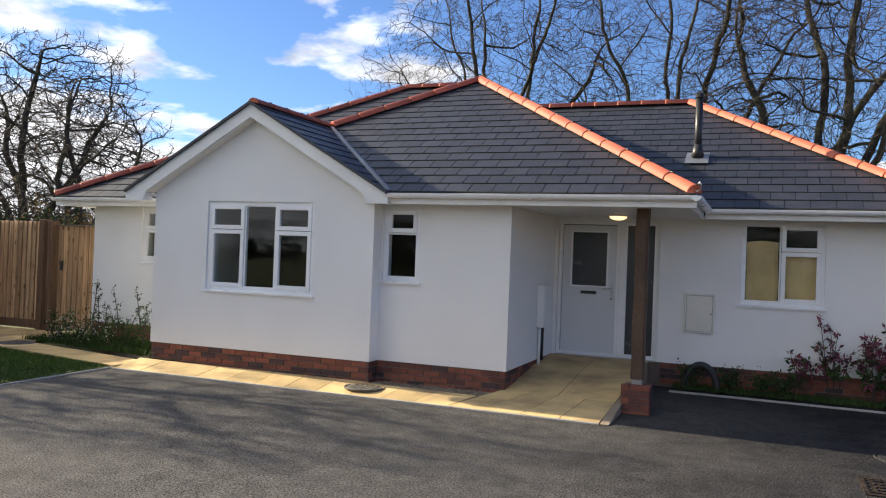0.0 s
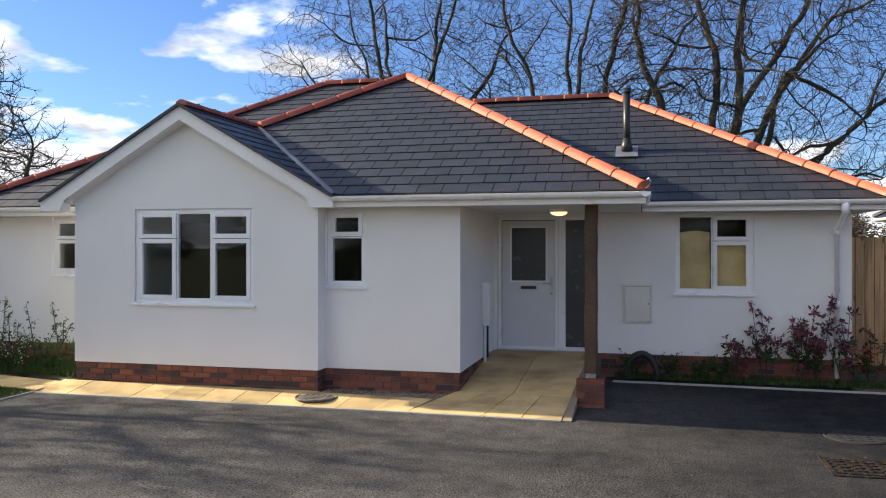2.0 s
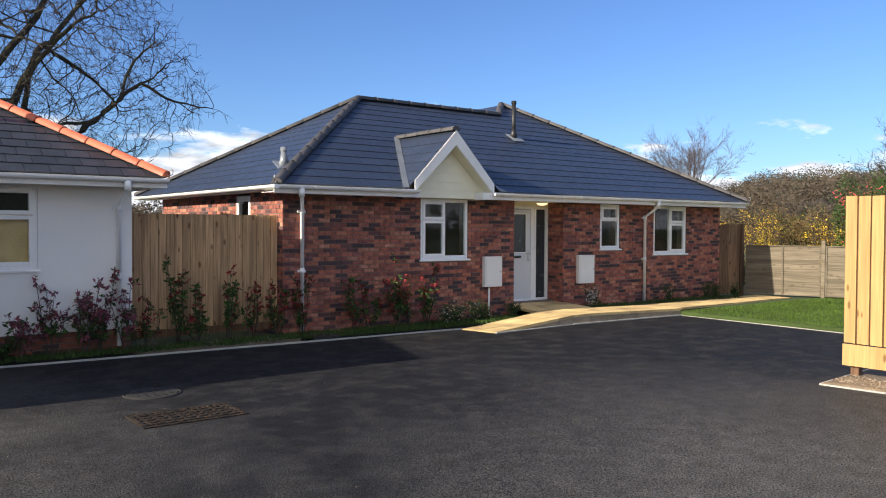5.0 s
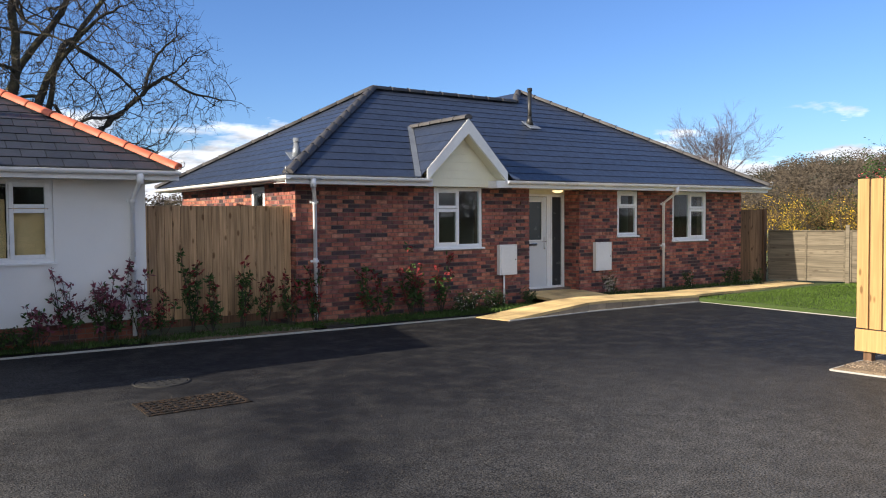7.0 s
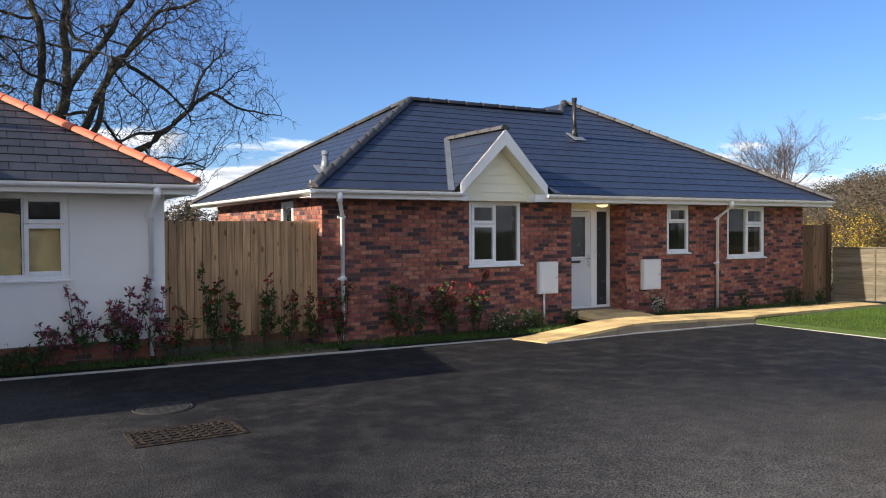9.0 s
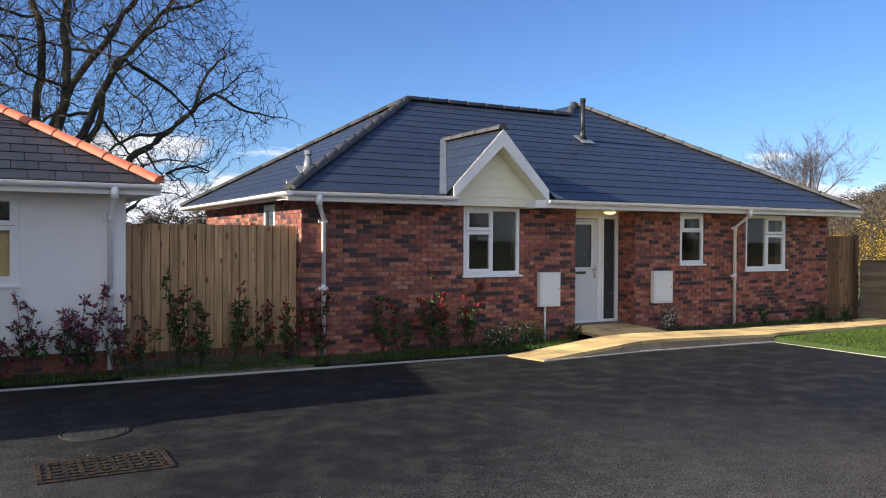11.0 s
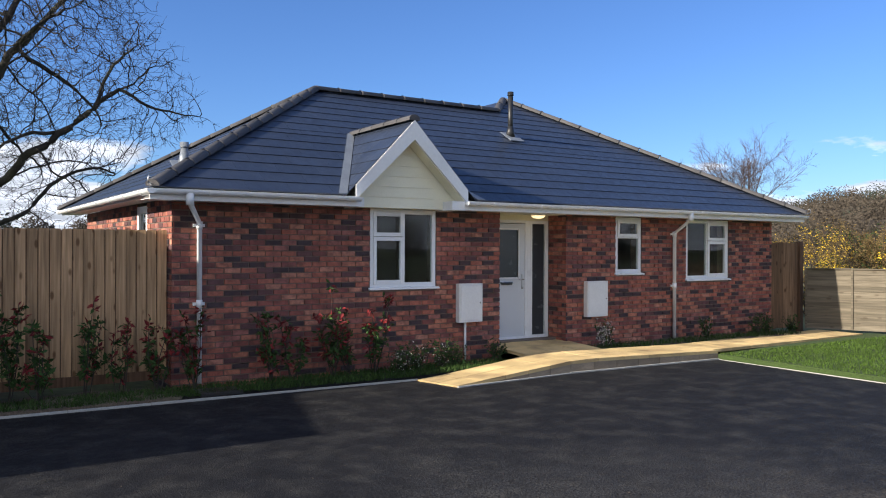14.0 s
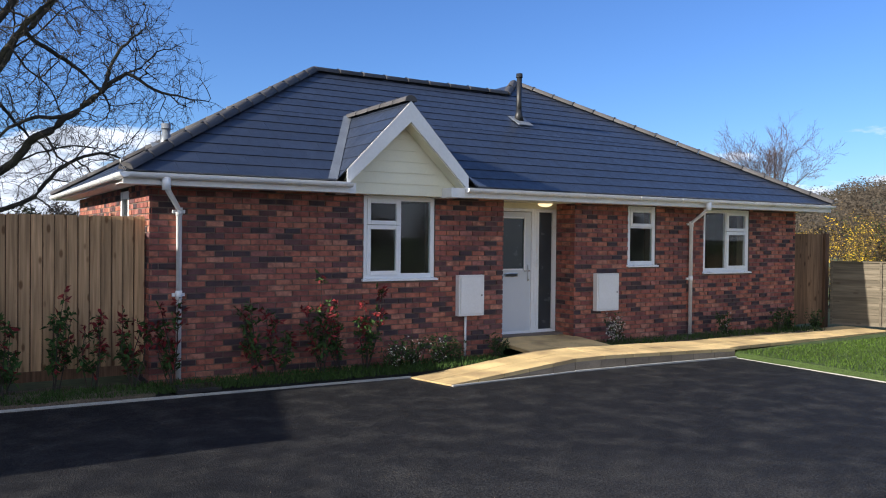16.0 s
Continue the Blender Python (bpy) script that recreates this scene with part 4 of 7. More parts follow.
# ---- white rendered bungalow ----
T30, EZ = 0.577, 2.545
C30 = 1 / math.sqrt(1 + T30 * T30)
UPY, UPX, DNX = Vector((0, C30, C30 * T30)), Vector((C30, 0, C30 * T30)), Vector((-C30, 0, C30 * T30))
white = thing("bungalow", "white rendered bungalow with slate roof and orange ridge tiles", "house", "bungalows round the forecourt", at=(-4.0, 14.0, 0))
WY_G, WY_B, WY_C, WY_L = 9.354, 9.60, 11.925, 11.13
PT = 0.345
G_APEX = 3.75
walls = [
    grid_wall(-8.14, -4.58, PT, 2.45, [(-7.21, -5.475, 1.16, 2.405)], WY_G, 0.28),
    grid_wall(-4.58, -2.80, PT, 2.41, [(-4.56, -4.035, 1.40, 2.385)], WY_B, 0.28),
    grid_wall(-2.80, 2.17, PT, 2.41, [(-2.745, -1.25, 0.30, 2.36), (-0.155, 0.915, 1.24, 2.395)], WY_C, 0.28),
    grid_wall(-11.06, -8.14, PT, 2.41, [(-9.98, -9.0, 1.45, 2.395)], WY_L, 0.28),
]
for bm in walls:
    part("wall", bm, RENDER, white, "white rendered wall")
for x0, x1, y0, y1 in ((-4.86, -4.581, WY_G + 0.28, WY_B + 0.1), (-3.12, -2.801, WY_B + 0.28, WY_C), (-8.139, -7.86, WY_G + 0.28, WY_L + 0.1), (-11.059, -10.78, WY_L + 0.28, 19.3), (1.89, 2.169, WY_C + 0.28, 18.3)):
    part("wall", new_box(x0, x1, y0, y1, PT, 2.41), RENDER, white, "white rendered wall")
part("wall", new_box(-10.78, 1.89, 18.05, 18.3, PT, 2.41), RENDER, white, "white rendered wall")
bm = bmesh.new()
prism(bm, [(-8.14, 2.45), (-4.58, 2.45), (-4.58, G_APEX - 0.06 - (6.42 - 4.58) * T30), (-6.42, G_APEX - 0.06), (-8.14, G_APEX - 0.06 - (8.14 - 6.42) * T30)], "y", WY_G, WY_G + 0.28)
part("gable", bm, RENDER, white, "white rendered gable")
# rooms behind the windows; walls and ceilings coloured dark to stand in for their shade
for a, b, c in ((-7.85, -4.87, 9.64), (-4.87, -3.13, 10.12), (-3.13, 1.88, 12.21), (-10.77, -7.85, 11.42)):
    part("interior_floor", new_box(a, b, c, 18.0, 0.24, 0.28), INTERIOR_FLOOR, white)
    part("interior_ceiling", new_box(a, b, c, 18.04, 2.415, 2.43), SHADED_INTERIOR, white)
part("interior_wall", new_box(-10.7, 1.85, 15.2, 15.3, 0.28, 2.41), SHADED_INTERIOR, white)
part("interior_wall", new_box(-2.95, -2.82, 12.3, 15.2, 0.28, 2.41), SHADED_INTERIOR, white)
part("interior_wall", new_box(-0.9, -0.8, 12.3, 15.2, 0.28, 2.41), SHADED_INTERIOR, white)
# brick plinth
plinth = part("plinth", new_box(-8.12, -4.60, WY_G + 0.02, WY_G + 0.2, -0.05, PT - 0.004), MORTAR, white, "red brick plinth")
bricks(plinth, WY_G + 0.02, -8.13, -4.588, 0.045, PT, [], PLINTH, PLINTH_I, 300, (-99, 99))
p2 = part("plinth", new_box(-4.60, -2.82, WY_B + 0.02, WY_B + 0.2, -0.05, PT - 0.004), MORTAR, white, "red brick plinth")
bricks(p2, WY_B + 0.02, -4.59, -2.81, 0.045, PT, [], PLINTH, PLINTH_I, 300, (-99, 99))
p3 = part("plinth", new_box(-2.82, 2.15, WY_C + 0.02, WY_C + 0.2, -0.05, PT - 0.004), MORTAR, white, "red brick plinth")
bricks(p3, WY_C + 0.02, -1.2, 2.16, 0.045, PT, [], PLINTH, PLINTH_I, 300, (-99, 99))
p4 = part("plinth", new_box(-11.04, -8.15, WY_L + 0.02, WY_L + 0.2, -0.05, PT - 0.004), MORTAR, white, "red brick plinth")
bricks(p4, WY_L + 0.02, -11.05, -8.15, 0.045, PT, [], PLINTH, PLINTH_I, 300, (-99, 99))
p5 = part("plinth", new_box(-3.05, -2.822, WY_B + 0.03, WY_C, -0.05, PT - 0.004), MORTAR, white, "red brick plinth")
bricks(p5, -2.822, WY_B + 0.03, WY_C, 0.045, PT, [], PLINTH, PLINTH_I, 300, (-99, 99), axis="x", out=1)
p6 = part("plinth", new_box(-4.8, -4.602, WY_G + 0.03, WY_B + 0.02, -0.05, PT - 0.004), MORTAR, white, "red brick plinth")
bricks(p6, -4.602, WY_G + 0.03, WY_B + 0.01, 0.045, PT, [], PLINTH, PLINTH_I, 300, (-99, 99), axis="x", out=1)

window(white, -7.21, -5.475, 1.16, 2.405, WY_G + 0.03, [(0, 0.345, 0, 0.70, True), (0, 0.345, 0.70, 1, True), (0.345, 0.655, 0, 1, False), (0.655, 1, 0, 0.70, True), (0.655, 1, 0.70, 1, True)], label="wide white window with opening lights")
window(white, -4.56, -4.035, 1.40, 2.385, WY_B + 0.03, [(0, 1, 0, 0.66, False), (0, 1, 0.66, 1, True)], label="narrow white window with top light")
window(white, -0.155, 0.915, 1.24, 2.395, WY_C + 0.03, [(0, 0.48, 0, 1, False), (0.48, 1, 0, 0.66, True), (0.48, 1, 0.66, 1, True)], label="white window covered inside with brown paper")
window(white, -9.98, -9.0, 1.45, 2.395, WY_L + 0.03, [(0, 0.5, 0, 0.62, True), (0, 0.5, 0.62, 1, True), (0.5, 1, 0, 1, False)], label="white window in a rendered wall")
door(white, -2.68, -1.88, -1.255, 0.385, 2.30, WY_C + 0.05, "pale grey glazed front door with dark side light")
part("door_panel", new_box(-2.80, -1.25, WY_C + 0.03, WY_C + 0.15, 2.361, 2.405), UPVC, white)

# brown paper taped up behind the glass
sheet = bmesh.new()
for a, b, c, d in ((-0.08, 0.33, 1.30, 2.14), (0.42, 0.86, 1.28, 2.02)):
    n = 9
    vs = [[sheet.verts.new((a + (b - a) * i / n + 0.012 * noise.noise((i, j, c)), WY_C + 0.12 + 0.03 * noise.noise((i * 0.5, j * 0.35, a * 7)), c + (d - c) * j / n - (0.05 * abs(i / n - 0.5) if j == n else 0))) for i in range(n + 1)] for j in range(n + 1)]
    for j in range(n):
        for i in range(n):
            f = sheet.faces.new((vs[j][i], vs[j][i + 1], vs[j + 1][i + 1], vs[j + 1][i]))
            f.smooth = True
paper = part("window_paper", sheet, PAPER, None)
tagged(paper, "creased brown paper covering the inside of a window", "paper")

# roof
wroof = part("roof", new_box(-6.2, -3.2, 14.0, 15.0, 2.46, 2.5), UNDERLAY, white, "dark grey slate roof")
HX, HY = -0.60, 9.22
D2 = 3.925
AP1 = Vector((HX - D2, HY + D2, EZ + T30 * D2))
GD = (G_APEX - EZ) / T30
GX = -6.42
VTOP, VBOT = Vector((GX, HY + GD, G_APEX)), Vector((GX + GD, HY, EZ))
HL = Vector((HX - 2 * D2 + GD, HY + GD, G_APEX))
E1 = Vector((1, 0, 0))
o = Vector((VBOT.x, HY, EZ))
n_left = 300 - tile_slope(white, wroof, o, E1, UPY, slope_uv(o, E1, UPY, [VBOT, (HX, HY, EZ), AP1, HL]), 0.25, 0.31, SLATE, SLATE_I, budget=200)
# gable slopes
VY = WY_G - 0.20
o = Vector((GX + GD, VY, EZ))
EY = Vector((0, 1, 0))
tile_slope(white, wroof, o, EY, DNX, slope_uv(o, EY, DNX, [(GX + GD, VY, EZ), VBOT, VTOP, (GX, VY, G_APEX)]), 0.25, 0.31, SLATE, SLATE_I, budget=0)
o = Vector((GX - GD, VY, EZ))
tile_slope(white, wroof, o, EY, UPX, slope_uv(o, EY, UPX, [(GX - GD, VY, EZ), (GX - GD, 10.68, EZ), (GX, 12.6, G_APEX), (GX, VY, G_APEX)]), 0.25, 0.31, SLATE, SLATE_I)
o = Vector((HX - 2 * D2, HY, EZ))
tile_slope(white, wroof, o, EY, UPX, slope_uv(o, EY, UPX, [HL, AP1, AP1 + Vector((0, 1.6, 0)), HL + Vector((0, 1.6, 0))]), 0.25, 0.31, SLATE, SLATE_I)
# right slope of the porch wing, back to the valley with the right wing
WX, WYE, WYB = 2.52, 11.42, 18.8
D4 = (WYB - WYE) / 2
AP2 = Vector((WX - D4, WYE + D4, EZ + T30 * D4))
o = Vector((HX, HY, EZ))
RV = Vector((HX - D4, WYE + D4, EZ + T30 * D4))
tile_slope(white, wroof, o, EY, DNX, slope_uv(o, EY, DNX, [(HX, HY, EZ), (HX, WYE, EZ), RV, AP1 + Vector((0, RV.y - AP1.y, 0)), AP1]), 0.25, 0.31, SLATE, SLATE_I)
o = Vector((HX, WYE, EZ))
tile_slope(white, wroof, o, E1, UPY, slope_uv(o, E1, UPY, [(HX, WYE, EZ), (WX, WYE, EZ), AP2, RV]), 0.25, 0.31, SLATE, SLATE_I, budget=n_left)
o = Vector((WX, WYE, EZ))
tile_slope(white, wroof, o, EY, DNX, slope_uv(o, EY, DNX, [(WX, WYE, EZ), (WX, WYB, EZ), AP2]), 0.25, 0.31, SLATE, SLATE_I)
# main roof behind
MX0, MY0, MY1 = -11.52, 10.66, 19.9
D1 = (MY1 - MY0) / 2
AL = Vector((MX0 + D1, MY0 + D1, EZ + T30 * D1))
AR = Vector((-5.75, MY0 + D1, EZ + T30 * D1))
o = Vector((MX0, MY0, EZ))
# cut along the valley with the porch wing's left slope
K = HX - 2 * D2
tile_slope(white, wroof, o, E1, UPY, slope_uv(o, E1, UPY, [(MX0, MY0, EZ), (K, MY0, EZ), (AP1.x, MY0 + D2, AP1.z), AR, AL]), 0.25, 0.31, SLATE, SLATE_I)
tile_slope(white, wroof, o, EY, UPX, slope_uv(o, EY, UPX, [(MX0, MY0, EZ), (MX0, MY1, EZ), AL]), 0.25, 0.31, SLATE, SLATE_I)
bm = bmesh.new()
for q in ([(MX0, MY1, EZ), (HX, MY1, EZ), AR, AL], [(AP1.x, MY0 + D2, AP1.z), (AP1.x, 15.97, AP1.z), AR], [(WX, WYB, EZ), (HX - 3, WYB, EZ), (HX - 3, AP2.y, AP2.z), AP2]):
    bm.faces.new([bm.verts.new(v) for v in q])
part("roof_back", bm, SLATE, wroof)
up = Vector((0, 0, 0.02))
ridge_line(wroof, Vector((HX, HY, EZ)) + up, AP1 + up, CLAY)
ridge_line(wroof, HL + up, AP1 + up, CLAY)
ridge_line(wroof, AP1 + up, AP1 + Vector((0, 1.9, 0.02)), CLAY)
ridge_line(wroof, Vector((GX, VY + 0.05, G_APEX)), VTOP + up * 0.5, CLAY, 0.08)
ridge_line(wroof, Vector((WX, WYE, EZ)) + up, AP2 + up, CLAY)
ridge_line(wroof, RV + Vector((-1.2, 0, 0.02)), AP2 + up, CLAY)
ridge_line(wroof, Vector((MX0, MY0, EZ)) + up, AL + up, CLAY)
ridge_line(wroof, AL + up, AR + up, CLAY)


def hip_iron(owner, x, y, z, sx, sy):
    """A small galvanised scroll at the foot of a hip."""
    bm = bmesh.new()
    d = Vector((sx, sy, 0)).normalized()
    p = Vector((x, y, z))
    tube(bm, [p - d * 0.10 + Vector((0, 0, 0.035)), p + Vector((0, 0, 0.005)), p + d * 0.05 + Vector((0, 0, 0.03)), p + d * 0.055 + Vector((0, 0, 0.08)), p + d * 0.03 + Vector((0, 0, 0.105)), p + d * 0.005 + Vector((0, 0, 0.085))], 0.009, 6)
    part("hip_iron", bm, GALV, owner, "galvanised scroll hip iron")


def valley(owner, a, b, w=0.085):
    """A rolled lead strip standing a little proud along a valley."""
    a, b = Vector(a), Vector(b)
    bm = bmesh.new()
    tube(bm, [a + Vector((0, 0, 0.012)), (a + b) / 2 + Vector((0, 0, 0.014)), b + Vector((0, 0, 0.012))], w * 0.55, 8)
    part("valley_lead", bm, LEAD, owner, "grey lead valley", smooth=True)


hip_iron(wroof, HX + 0.03, HY - 0.03, EZ + 0.02, 1, -1)
hip_iron(wroof, WX + 0.03, WYE - 0.03, EZ + 0.02, 1, -1)
valley(wroof, VBOT, VTOP)
valley(wroof, (HX, WYE, EZ), RV, 0.05)

# eaves: fascia, soffit, gutter
def eaves_y(house, x0, x1, y, ywall, soffit=True):
    part("fascia", new_box(x0, x1, y + 0.035, y + 0.06, 2.395, EZ - 0.01), FASCIA, house, "white fascia board")
    if soffit:
        part("soffit", new_box(x0, x1, y + 0.061, ywall, 2.407, 2.417), SOFFIT, house)
    gutter(house, (x0, y - 0.022, EZ - 0.025), (x1, y - 0.022, EZ - 0.025), (0, -1, 0))


eaves_y(white, GX + GD - 0.02, HX + 0.02, HY, WY_B - 0.002)
part("soffit", new_box(-2.80, HX - 0.03, WY_B, WY_C - 0.002, 2.409, 2.419), SOFFIT, white)
part("soffit", new_box(-4.58, HX - 0.03, HY + 0.2, WY_C - 0.05, 2.43, 2.44), SOFFIT, white)
part("fascia", new_box(HX - 0.06, HX - 0.035, HY + 0.061, WYE + 0.03, 2.395, EZ - 0.01), FASCIA, white)
gutter(white, (HX + 0.022, HY - 0.08, EZ - 0.025), (HX + 0.022, WYE - 0.05, EZ - 0.025), (1, 0, 0))
eaves_y(white, HX - 0.02, WX + 0.02, WYE, WY_C - 0.002)
part("fascia", new_box(WX - 0.06, WX - 0.035, WYE + 0.061, WYB, 2.395, EZ - 0.01), FASCIA, white)
part("soffit", new_box(2.172, WX - 0.061, WYE + 0.061, WYB, 2.4, 2.406), SOFFIT, white)
eaves_y(white, MX0 - 0.02, GX - GD, MY0, WY_L - 0.002)
part("fascia", new_box(MX0 + 0.035, MX0 + 0.06, MY0 + 0.061, MY1, 2.395, EZ - 0.01), FASCIA, white)
part("soffit", new_box(MX0 + 0.061, -11.062, MY0 + 0.061, MY1, 2.4, 2.406), SOFFIT, white)
# barge boards of the gable with boxed feet
for s in (-1, 1):
    xf = GX + s * (GD + 0.02)
    bm = bmesh.new()
    prism(bm, [(GX, G_APEX - 0.015), (xf, G_APEX - 0.015 - (GD + 0.02) * T30), (xf, 2.39), (xf - s * 0.30, 2.39), (xf - s * 0.36, 2.53), (GX, G_APEX - 0.20)], "y", VY + 0.01, VY + 0.035)
    part("barge_board", bm, FASCIA, white, "white barge board")
    bm = bmesh.new()
    prism(bm, [(GX, G_APEX + 0.012), (xf, G_APEX + 0.012 - (GD + 0.02) * T30), (xf, G_APEX - 0.026 - (GD + 0.02) * T30), (GX, G_APEX - 0.026)], "y", VY - 0.035, VY + 0.006)
    part("verge", bm, SLATE_I, white, "dark slate verge over a barge board")
    bm = bmesh.new()
    prism(bm, [(GX, G_APEX - 0.20), (xf - s * 0.36, 2.53), (xf - s * 0.36, 2.516), (GX, G_APEX - 0.214)], "y", VY + 0.036, WY_G - 0.001)
    part("verge_soffit", bm, SOFFIT, white)
    part("barge_foot", new_box(min(xf, xf - s * 0.32), max(xf, xf - s * 0.32), VY + 0.036, WY_G - 0.001, 2.392, 2.50), FASCIA, white)
downpipe(white, 1.97, WYE - 0.022, WY_C - 0.05, EZ - 0.08, 0.10)
bulkhead("porch_lamp", -1.74, 11.15, 2.407, "round glowing lamp on a porch ceiling", "porch lamps")

# flue on the right wing
def flue(name, x, y, z0, h, r, label, mat, group):
    t = thing(name, label, "flue", group, at=(x, y, z0))
    bm = bmesh.new()
    tube(bm, [(x, y, z0 - 0.1), (x, y, z0 + h)], r, 16)
    part("pipe", bm, mat, t)
    bm = bmesh.new()
    tube(bm, [(x, y, z0 + h), (x, y, z0 + h + 0.012), (x, y, z0 + h + 0.012), (x, y, z0 + h + 0.07)], [r * 1.28, r * 1.28, r * 1.2, r * 1.2], 16)
    part("cowl", bm, mat, t)
    bm = bmesh.new()
    tube(bm, [(x, y, z0 - 0.02), (x, y, z0 + 0.10), (x, y, z0 + 0.2)], [r * 1.9, r * 1.45, r * 1.08], 16)
    part("collar", bm, mat, t)
    bm = new_box(-0.17, 0.17, -0.2, 0.2, -0.004, 0.006)
    bmesh.ops.transform(bm, matrix=pose(x, y - 0.06, z0 - 0.015, 30, 0, 0), verts=bm.verts[:])
    part("flashing", bm, LEAD, t, "pale lead flashing plate")
    return t


flue("flue", -0.85, 12.90, EZ + T30 * (12.90 - WYE) + 0.02, 0.92, 0.055, "black pipe flue on a slate roof", BLACK, "roof flues")
# oak post on its brick pier
PX, PY, PZ = -1.38, 9.57, 0.325
pier = thing("porch_pier", "low red brick pier under an oak porch post", "pier", at=(PX + 0.165, PY + 0.165, 0))
part("core", new_box(PX + 0.012, PX + 0.318, PY + 0.012, PY + 0.33, -0.05, PZ - 0.012), MORTAR, pier)
for k in range(5):
    z = -0.035 + k * 0.075
    z1 = z + 0.064
    mid = PX + (0.215 if k % 2 else 0.10)
    for x0, x1 in ((PX, mid - 0.005), (mid + 0.005, PX + 0.33)):
        part("brick", new_box(x0, x1, PY, PY + 0.102, z, z1, bevel=0.003), PLINTH, pier)
    part("brick", new_box(PX + 0.228, PX + 0.33, PY + 0.112, PY + 0.33, z, z1, bevel=0.003), PLINTH, pier)
post = thing("porch_post", "squared oak post holding up a porch roof", "post", at=(PX + 0.165, PY + 0.165, PZ))
sx0, sy0 = PX + 0.09, PY + 0.09
bm = new_box(sx0, sx0 + 0.15, sy0, sy0 + 0.15, PZ + 0.06, 2.405)
bmesh.ops.subdivide_edges(bm, edges=[e for e in bm.edges if abs(e.verts[0].co.z - e.verts[1].co.z) > 1], cuts=14)
bmesh.ops.bevel(bm, geom=[e for e in bm.edges if abs((e.verts[0].co - e.verts[1].co).normalized().z) > 0.9], offset=0.018, segments=2, affect="EDGES")
for v in bm.verts:
    v.co.x += 0.016 * noise.noise((0, 0, v.co.z * 1.9)) + 0.008 * noise.noise((v.co.x * 20, v.co.y * 20, v.co.z * 4))
part("shaft", bm, OAK_POST, post)
part("shoe", new_box(sx0 + 0.015, sx0 + 0.135, sy0 + 0.015, sy0 + 0.135, PZ + 0.003, PZ + 0.062, bevel=0.004), GALV, post, "galvanised steel post shoe")

# meter cupboards
def meter_box(name, x0, x1, z0, z1, y, depth, mat, label, axis="y", stalk=None):
    t = thing(name, label, "meter box", "meter boxes", at=((x0 + x1) / 2, y, z0))
    # on shallow cupboards a black case paints the shadow line round the lid
    part("case", new_box(x0 + 0.01, x1 - 0.01, y - depth + 0.012, y, z0 + 0.01, z1 - 0.01), BLACK if depth < 0.05 else mat, t)
    part("rim", rect_frame(bmesh.new(), x0, x1, z0, z1, 0.026, y - depth, y - 0.001), mat, t)
    part("lid", new_box(x0 + 0.030, x1 - 0.030, y - depth - 0.006, y - depth + 0.008, z0 + 0.030, z1 - 0.030, bevel=0.004), mat, t)
    part("latch", new_box(x1 - 0.055, x1 - 0.04, y - depth - 0.012, y - depth - 0.006, (z0 + z1) / 2 - 0.012, (z0 + z1) / 2 + 0.012), BLACK, t)
    if stalk:
        bm = bmesh.new()
        tube(bm, [(stalk[0], y - 0.03, z0 + 0.02), (stalk[0], y - 0.03, stalk[1])], 0.02, 8)
        part("pipe", bm, BOX_WHITE, t)
    return t


meter_box("meter_box", -0.885, -0.475, 0.80, 1.36, WY_C, 0.04, BOX_CREAM, "cream flush meter cupboard in a white wall")
side = thing("meter_box", "slim white meter cupboard on a porch side wall", "meter box", "meter boxes", at=(-2.80, 11.25, 0.78))
part("case", new_box(-2.798, -2.70, 10.98, 11.38, 0.80, 1.40, bevel=0.012), BOX_WHITE, side)
part("lid", new_box(-2.702, -2.692, 11.00, 11.36, 0.83, 1.375, bevel=0.003), BOX_WHITE, side)
bm = bmesh.new()
tube(bm, [(-2.77, 11.06, 0.82), (-2.77, 11.06, 0.28)], 0.022, 8)
part("pipe", bm, BOX_WHITE, side)
bm = bmesh.new()
tube(bm, [(-2.775, 11.25, 0.82), (-2.775, 11.25, 0.32)], 0.022, 8)
part("duct", bm, BLACK, side, "black cable duct")


# ---- brick bungalow ----
brick_house = thing("bungalow", "red brick bungalow with dark tiled hip roof and gablet", "house", "bungalows round the forecourt", at=(11.0, 15.0, 0))
BY, BX0, BX1, BTOP, BYB = 12.141, 4.69, 17.15, 2.41, 18.4
M_IN = 0.011
HOLES = [(7.545, 8.70, 1.20, 2.45), (9.93, 11.36, -0.1, 2.45), (12.555, 13.225, 1.345, 2.45), (14.45, 15.735, 1.20, 2.45)]
front = part("wall", grid_wall(BX0 + M_IN, BX1 - M_IN, -0.05, BTOP, [(h[0] - M_IN, h[1] + M_IN, h[2], h[3]) if h[2] < 0 else h for h in HOLES], BY + M_IN, 0.28), MORTAR, brick_house, "red multi brick wall")
bricks(front, BY + M_IN, BX0, BX1, -0.02, BTOP, HOLES, BRICK, BRICK_I, 300, (4.69, 7.55))
side_holes = [(13.47, 14.10, 1.45, 2.45)]
wside = part("wall", grid_wall(BY + 0.29, BYB, -0.05, BTOP + 0.045, side_holes, BX0 + M_IN, 0.28, axis="x"), MORTAR, brick_house, "sunlit red brick side wall")
bricks(wside, BX0 + M_IN, BY, BYB, -0.02, BTOP + 0.045, side_holes, BRICK, BRICK_I, 120, (12.1, 14.5), axis="x", out=-1)
part("wall", new_box(BX1 - 0.29, BX1 - M_IN, BY + 0.3, BYB, -0.05, BTOP), BRICK_I, brick_house)
part("wall", new_box(BX0 + 0.3, BX1 - 0.3, BYB - 0.28, BYB, -0.05, BTOP), BRICK_I, brick_house)
